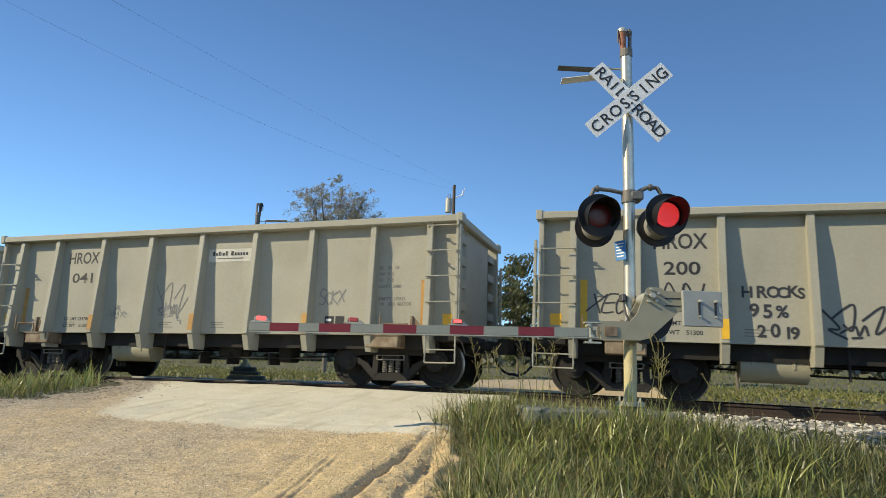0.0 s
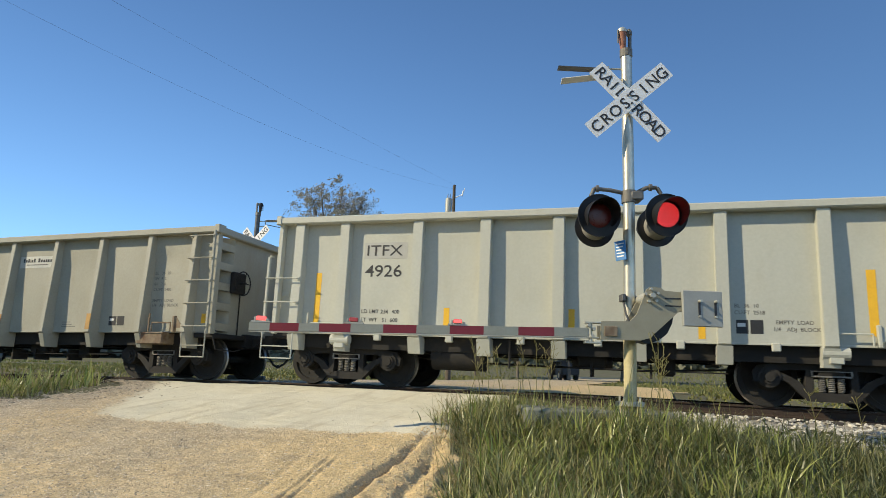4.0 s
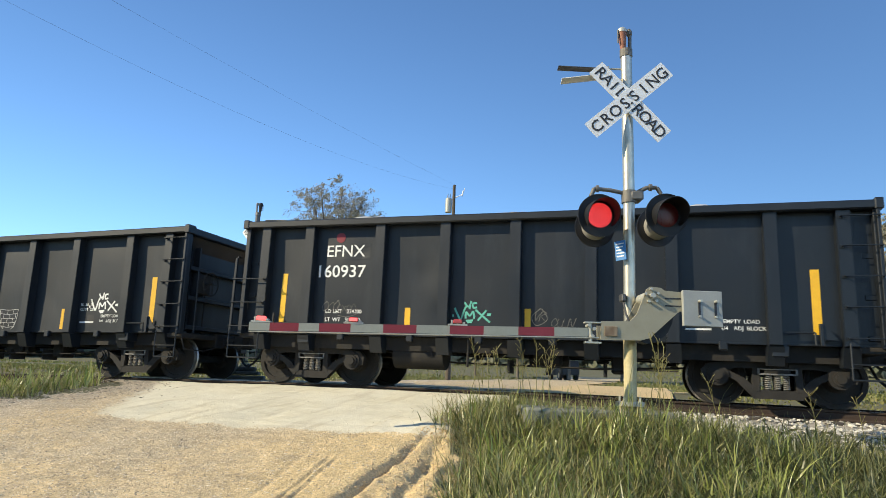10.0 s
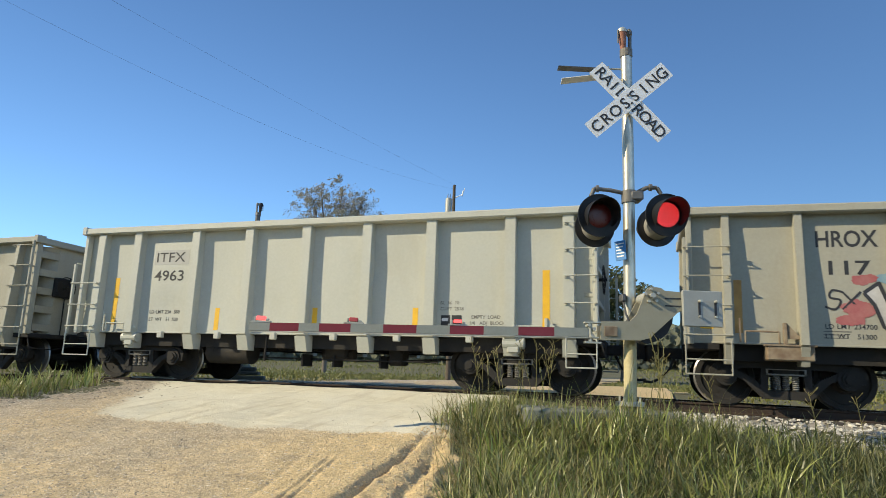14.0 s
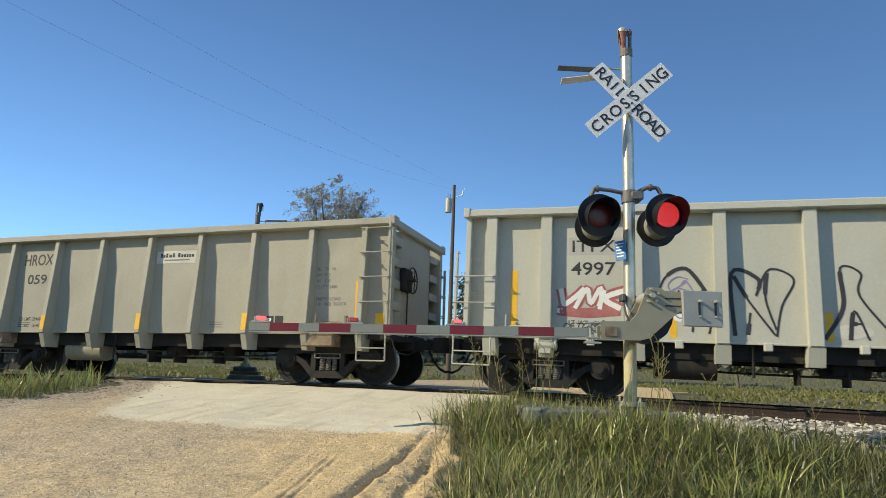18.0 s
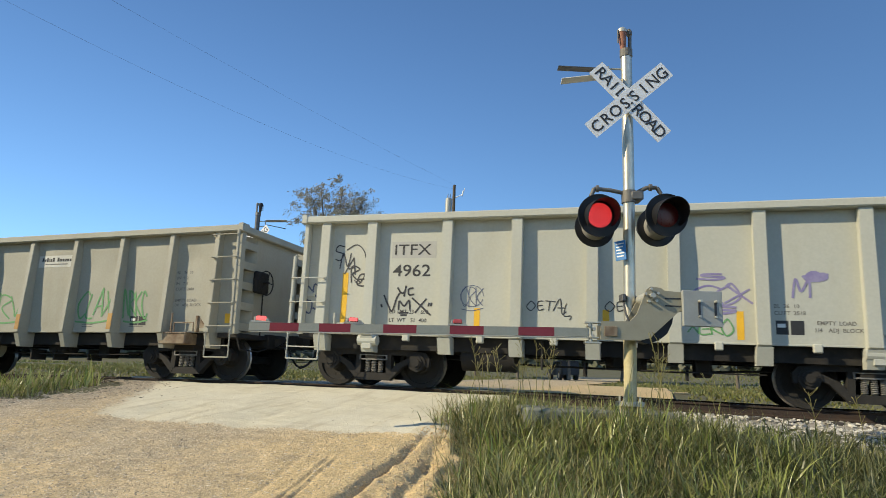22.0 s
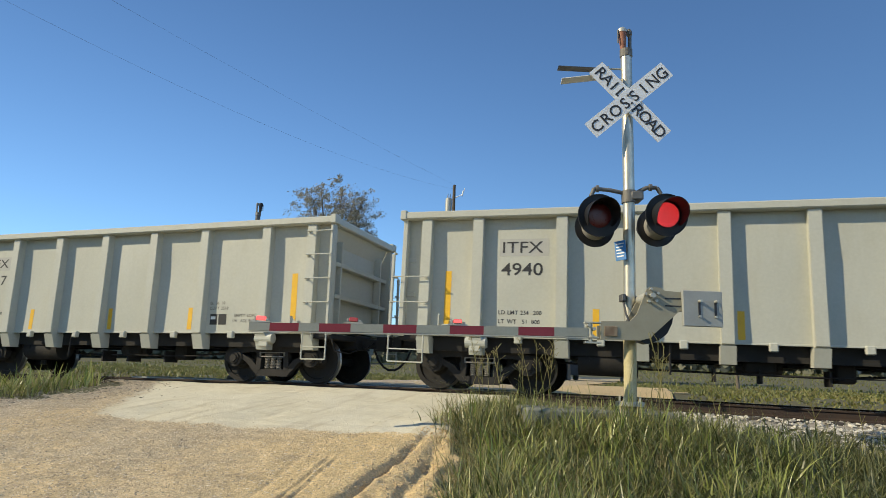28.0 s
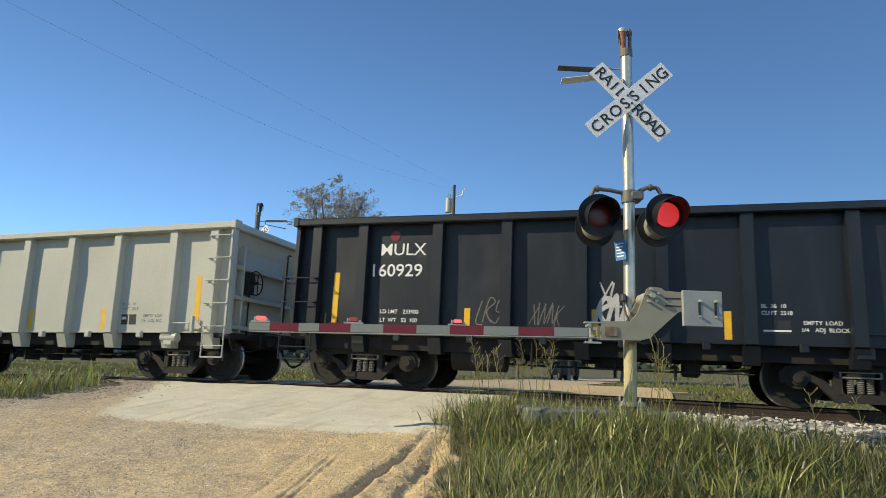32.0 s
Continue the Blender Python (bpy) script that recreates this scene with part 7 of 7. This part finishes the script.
first = {}
CARS = []
for i, (kind, marks, number) in enumerate(ORDER):
    if kind not in first:
        first[kind] = gondola(kind, {"tan": 3, "pale": 5, "black": 8}[kind])
        car = first[kind]
    else:
        car = copy_thing(first[kind], Matrix.Identity(4))
    CARS.append((car, i, kind))
for (car, i, kind), (_, marks, number) in zip(CARS, ORDER):
    for heap in [o for o in car.children if o.name.startswith("load")]:
        heap.matrix_basis = pose(0, 0, {"4962": 0.06, "160937": 0.03, "4967": 0.05, "164": 0.0, "4998": 0.0}.get(number, -0.35))
    if number in ("4905", "4967", "4962", "4926", "041"):
        # these run with the brake end behind
        for o in [o for o in car.children if o.name.startswith("brake_wheel") or o.name.startswith("brake_housing")]:
            o.matrix_basis = pose(0, 0, 0, 0, 0, 180) @ o.matrix_basis
    letter(car, kind, number, marks, random.Random(i * 7 + 1))


# sprayed tags and lettering on single cars
def tag_cars():
    c = {ORDER[i][2]: (car, kind) for car, i, kind in CARS}

    def tag(n, *room, **how):
        scrawl(*c[n], *room, **how)

    by_hand(*c["200"], "H ROCKS", 3.30, 1.72, 0.25, SPRAYK, 11, 0.60)
    by_hand(*c["200"], "95%", 3.42, 1.41, 0.29, SPRAYK, 12, 0.66)
    by_hand(*c["200"], "2019", 3.52, 1.08, 0.28, SPRAYK, 13, 0.68)
    sketch(*c["200"], "wedge", 4.42, 5.45, 1.06, 1.62, 0.036, SPRAYK)
    tag("200", 0.85, 1.5, 1.40, 1.80, 3, SPRAYK, 62, width=0.025)
    tag("200", 2.1, 2.7, 1.62, 1.95, 2, SPRAYK, 60, width=0.03)
    sketch(*c["041"], "wedge", 4.50, 5.35, 1.25, 2.05, 0.022, INK_FADE)
    sketch(*c["041"], "oxyl", 4.60, 5.20, 1.15, 1.60, 0.016, INK_FADE)
    tag("041", 8.45, 9.0, 1.55, 1.85, 4, INK_FADE, 64)
    sketch(*c["041"], "vmk", 3.25, 3.75, 1.28, 1.58, 0.020, INK_FADE)
    sketch(*c["4987"], "vmk", 4.50, 5.48, 1.22, 1.86, 0.032, SPRAYK)
    sketch(*c["186"], "vmk", 2.05, 2.82, 1.30, 1.82, 0.028, SPRAYI)
    smear = random.Random(5)
    for k, (s0, s1) in enumerate(((3.4, 4.2), (4.7, 5.5), (5.95, 6.85), (7.2, 8.15), (8.5, 9.45))):
        for q in range(9):
            blot(*c["186"], smear.uniform(s0, s1), smear.uniform(1.1, 1.75), smear.uniform(0.06, 0.22), smear.uniform(0.05, 0.2), smear.choice((SMEAR, SMEAR, GREYPATCH)), 300 + k * 9 + q, 0.004 + 0.0002 * q)
        tag("186", s0 + 0.05, s1 - 0.1, 1.15, 1.85, 3, INK_FADE, 95 + k, width=0.014)
        tag("186", s0 + 0.25, s1 - 0.25, 1.45, 1.95, 2, INK_FADE, 195 + k, width=0.014)
    sketch(*c["160937"], "vmk", 4.52, 5.22, 1.24, 1.64, 0.034, SPRAYT)
    tag("160937", 1.80, 2.15, 1.40, 1.62, 3, FADED, 70, width=0.010, shapes="oco")
    tag("160937", 2.15, 2.55, 1.38, 1.55, 4, FADED, 170, width=0.009)
    tag("160937", 5.95, 6.25, 1.22, 1.52, 1, FADED, 71, width=0.014, shapes="o")
    tag("160937", 6.0, 6.2, 1.28, 1.45, 2, FADED, 171, width=0.009)
    tag("160937", 6.3, 6.7, 1.18, 1.34, 4, FADED, 172, width=0.009)
    sketch(*c["161022"], "vmk", 8.78, 9.55, 1.40, 1.86, 0.036, WHITEP)
    tag("161022", 0.75, 1.35, 2.40, 2.72, 3, SPRAYW, 73, width=0.02, shapes="rvlv")
    for k, z in enumerate((1.50, 1.40, 1.30, 1.20, 1.10)):
        w = (0.28, 0.275, 0.265, 0.25, 0.20)[k]
        stroke(*c["161022"], [(6.38 - w, z), (6.38, z - 0.02), (6.38 + w, z)], 0.011, SPRAYW)
        for q in range(3):
            u = 6.38 - w + (q + 0.3 + 0.4 * (k % 2)) * w * 0.66
            if k < 4:
                stroke(*c["161022"], [(u, z - 0.01), (u, z - 0.11)], 0.009, SPRAYW)
    for sx in (-1, 1):
        stroke(*c["161022"], [(6.38 + sx * 0.28, 1.50), (6.38 + sx * 0.26, 1.28), (6.38 + sx * 0.19, 1.10), (6.38 + sx * 0.12, 1.04)], 0.014, SPRAYW)
    silver_piece(*c["117"])
    tag("117", 2.05, 2.5, 1.50, 1.85, 2, SPRAYK, 75, width=0.03)
    tag("117", 7.05, 7.6, 1.45, 1.75, 3, SPRAYK, 76, width=0.03)
    for ch, s0, s1, z0, z1 in (("s", 3.35, 4.2, 1.12, 2.2), ("n", 4.5, 5.43, 1.10, 2.18), ("a", 5.82, 6.8, 1.08, 2.2), ("r", 7.18, 8.22, 1.06, 2.16), ("e", 8.66, 9.62, 1.05, 2.40)):
        outlined(*c["4997"], ch, s0, s1, z0, z1, 0.034, SPRAYK)
    for k in range(4):
        tag("4997", 3.55, 3.92, 1.3 + 0.12 * k, 1.75 + 0.12 * k, 1, SPRAYV, 120 + k, width=0.025, shapes="osoc"[k])
    blot(*c["4997"], 3.72, 1.55, 0.14, 0.24, WHITEP, 131)
    blot(*c["4997"], 6.2, 1.2, 0.3, 0.13, OWNER, 132)
    tag("4997", 1.68, 2.75, 1.50, 1.86, 3, SPRAYR, 78, width=0.17, shapes="vmk")
    scrawl(*c["4997"], 1.68, 2.75, 1.50, 1.86, 3, WHITEP, 78, width=0.085, shapes="vmk", lift=0.009)
    sketch(*c["4997"], "oxyl", 1.80, 2.30, 1.04, 1.28, 0.016, SPRAYK)
    sketch(*c["4997"], "wedge", 2.25, 2.78, 1.04, 1.30, 0.016, SPRAYK)
    sketch(*c["4997"], "vmk", 9.99, 10.74, 2.40, 2.80, 0.034, SPRAYK)
    by_hand(*c["070"], "MHC", 8.50, 1.42, 0.34, SPRAYI, 14, 0.86)
    for k, (s0, s1) in enumerate(((4.5, 5.45), (5.82, 6.8), (7.1, 8.1))):
        rim = [(s0 + 0.24, 1.2), (s0, 1.80), (s0 + 0.30, 1.82), (s0 + 0.44, 1.5), (s0 + 0.56, 1.82), (s1, 1.78), (s1 - 0.26, 1.2)]
        stroke(*c["070"], rim, 0.03, SPRAYI)
    tag("070", 3.4, 3.7, 1.35, 1.75, 1, SPRAYI, 81)
    for k, ch in enumerate("snare"):
        tag("4962", 0.66 + 0.12 * k, 0.86 + 0.12 * k, 2.40 - 0.14 * k, 2.72 - 0.14 * k, 1, SPRAYK, 82 + k, width=0.026, shapes=ch)
    stroke(*c["4962"], smooth_line([(0.90, 2.62), (1.12, 2.72), (1.30, 2.55), (1.34, 2.2), (1.22, 1.95), (1.10, 2.02)]), 0.022, SPRAYK)
    tag("4962", 0.08, 0.4, 1.35, 1.95, 2, SPRAYI, 83, width=0.03)
    sketch(*c["4962"], "vmk", 1.74, 2.74, 1.34, 1.92, 0.034, SPRAYK)
    tag("4962", 3.30, 3.72, 1.52, 1.92, 3, SPRAYI, 85, width=0.013, shapes="ork")
    stroke(*c["4962"], [(3.28 + 0.22 * (1 + math.cos(a * 0.5)), 1.72 + 0.20 * math.sin(a * 0.5)) for a in range(13)], 0.011, SPRAYI)
    sketch(*c["4962"], "oxyl", 4.52, 5.30, 1.30, 1.70, 0.018, SPRAYK)
    sketch(*c["4962"], "oxyl", 5.88, 6.68, 1.30, 1.70, 0.018, SPRAYK)
    for k, (s0, s1, z0, z1, sh) in enumerate(((7.25, 7.75, 1.55, 1.95, "c"), (7.6, 7.95, 1.6, 1.95, "o"), (7.8, 8.18, 1.62, 1.92, "x"), (7.35, 7.8, 2.02, 2.12, "s"), (7.5, 7.95, 1.46, 1.58, "s"), (8.78, 9.02, 1.70, 2.05, "m"))):
        tag("4962", s0, s1, z0, z1, 1, SPRAYV, 187 + k, width=0.035, shapes=sh)
    blot(*c["4962"], 9.12, 2.06, 0.2, 0.09, SPRAYV, 88)
    for k in range(5):
        blot(*c["4962"], 10.38 + 0.06 * (k % 3 - 1), 1.62 + 0.12 * k, 0.15, 0.10, SPRAYV, 210 + k, 0.010 + 0.0003 * k)
        tag("4962", 10.16, 10.6, 1.42 + 0.12 * k, 1.66 + 0.12 * k, 2, SPRAYV, 220 + k, width=0.025)
    tag("4962", 7.22, 7.90, 1.10, 1.36, 4, SPRAYG, 89, width=0.024, shapes="xero")
    for s0, s1, k in ((4.32, 5.46, 3), (7.06, 8.0, 4), (8.41, 9.06, 4)):
        tag("035", s0, s1, 1.25, 1.90, k, SPRAYG, int(s0 * 40), width=0.040, shapes={3: "srv", 4: "clax" if s0 < 8 else "nrkc"}[k])
    hand = random.Random(8)
    wide = {"I": 0.09, "M": 0.20, "W": 0.19, "O": 0.175, "N": 0.165}
    for text, at, z, size, rise in (("HEROIN", 3.22, 1.84, 0.23, 0.012), ("WAS", 3.17, 1.64, 0.21, 0.004), ("MORE", 3.64, 1.66, 0.21, 0.0), ("FUN", 3.36, 1.37, 0.27, 0.012)):
        for q, ch in enumerate(text):
            painted("graffiti_letter", ch, size * hand.uniform(0.92, 1.1), *c["4998"], at, z + q * rise + hand.uniform(-0.018, 0.018), SPRAYK, lift=0.006, bold=0.018)
            at += wide.get(ch, 0.14) * size / 0.235
    stroke(*c["4998"], [(3.93, 1.60), (3.90, 1.47)], 0.04, SPRAYK)
    stroke(*c["4998"], [(3.885, 1.42), (3.88, 1.39)], 0.04, SPRAYK)
    by_hand(*c["4998"], "-V", 3.85, 1.06, 0.20, SPRAYK, 15, 0.6)
    for k, (s0, s1, shapes) in enumerate(((3.2, 4.2, "ms"), (4.5, 5.5, "so"), (5.85, 6.85, "rl"), (7.15, 8.2, "on"))):
        tag("160964", s0 + 0.1, s1 - 0.05, 1.12, 1.85, 2, SPRAYP, 145 + k, width=0.20, shapes=shapes)
        tag("160964", s0 + 0.02, s1 - 0.13, 1.08, 1.88, 2, SPRAYW, 145 + k, width=0.035, shapes=shapes)
        tag("160964", s0 + 0.18, s1 + 0.03, 1.10, 1.90, 2, SPRAYW, 145 + k, width=0.028, shapes=shapes)
        blot(*c["160964"], s0 + 0.5, 1.2 + 0.1 * k, 0.15, 0.1, SPRAYW, 240 + k, 0.0085)
    bubble(*c["160964"], 9.05, 1.42, 0.46, 0.44, SPRAYP, SPRAYW, 159)
    tag("160964", 8.5, 9.35, 1.95, 2.25, 5, SPRAYW, 150, width=0.026, shapes="elaso")
    tag("160964", 10.0, 10.35, 1.6, 1.95, 3, SPRAYW, 151, width=0.025)
    tag("160929", 5.85, 6.55, 1.2, 1.75, 3, SPRAYW, 153, width=0.075, shapes="rnk")
    tag("160929", 5.95, 6.35, 1.55, 2.0, 2, SPRAYW, 156, width=0.03, shapes="xl")
    tag("160929", 3.75, 4.2, 1.2, 1.68, 3, FADED, 154, width=0.02)
    tag("160929", 4.75, 5.3, 1.2, 1.6, 5, FADED, 155, width=0.016)


SMEAR = surface("smeared_grime", (0.27, 0.26, 0.21), 0.7, second=(0.37, 0.355, 0.28), amount=0.9, scale=9, fine=40, bump=0.0)
INK_FADE = surface("faint_marker", (0.20, 0.20, 0.20), 0.7, amount=0.5, scale=9, fine=40, bump=0.0)
tag_cars()


def car_pose(i, t):
    x = left_end(t) - PITCH_M * i + HALF
    za, zb = float(hump(x + TRUCKS[0])), float(hump(x + TRUCKS[1]))
    return pose(x, TRACK_Y, (za + zb) / 2, 0, -math.degrees(math.atan2(zb - za, TRUCKS[1] - TRUCKS[0])), 0)


FLASH, ON, START = 1.258, 0.63, 4.992


def motions():
    # cars: a row every half second
    for car, i, kind in CARS:
        walk(car, [(t / 2, car_pose(i, t / 2)) for t in range(65)])
    # wheels roll with the cars: under 90 degrees from row to row
    turns, t, last = [(0.0, 0.0)], 0.0, 0.0
    while t < 32.0 - 1e-6:
        t = min(32.0, t + 2 / 30)
        turns.append((t, math.degrees((left_end(t) - left_end(0)) / WHEEL_R)))
    done = {}
    for car, i, kind in CARS:
        for truck in [o for o in car.children if o.name.startswith("truck")]:
            for w in [o for o in truck.children if o.name.startswith("wheelset")]:
                side = round(w.matrix_basis.translation.x, 2)
                if side in done:
                    keys = w.animation_data_create()
                    keys.action = done[side].animation_data.action
                    keys.action_slot = done[side].animation_data.action_slot
                    w.rotation_mode = "QUATERNION"
                else:
                    here = w.matrix_basis.translation.copy()
                    walk(w, [(tt, pose(here.x, here.y, here.z, 0, a, 0)) for tt, a in turns])
                    done[side] = w
    # flashing lamps: the lit panels slide out in front of their lenses by turns
    for k, (ob, out) in enumerate(((PANELS[1], True), (PANELS[0], False), (ARM_B, True), (ARM_A, False))):
        arm_ = ob in (ARM_A, ARM_B)
        home = ob.matrix_basis.copy()
        front = home @ pose(0, -0.034 if arm_ else -0.015, 0)
        back = home @ pose(0, 0.02 if arm_ else 0.035, 0)
        rows = []
        n = -5
        while START + n * FLASH < 33:
            a = START + n * FLASH
            b = a + ON
            on, off = (front, back) if out else (back, front)
            for tt, m in ((a, on), (b - 1 / 30, on), (b, off), (a + FLASH - 1 / 30, off)):
                rows.append((tt, m))
            n += 1
        rows = [(tt, m) for tt, m in rows if 0 <= tt <= 32]
        rows = [(0.0, front if out else back)] + [r for r in rows if r[0] > 0.02 and r[0] < 31.98] + [(32.0, rows[-1][1])]
        walk(ob, rows)


motions()
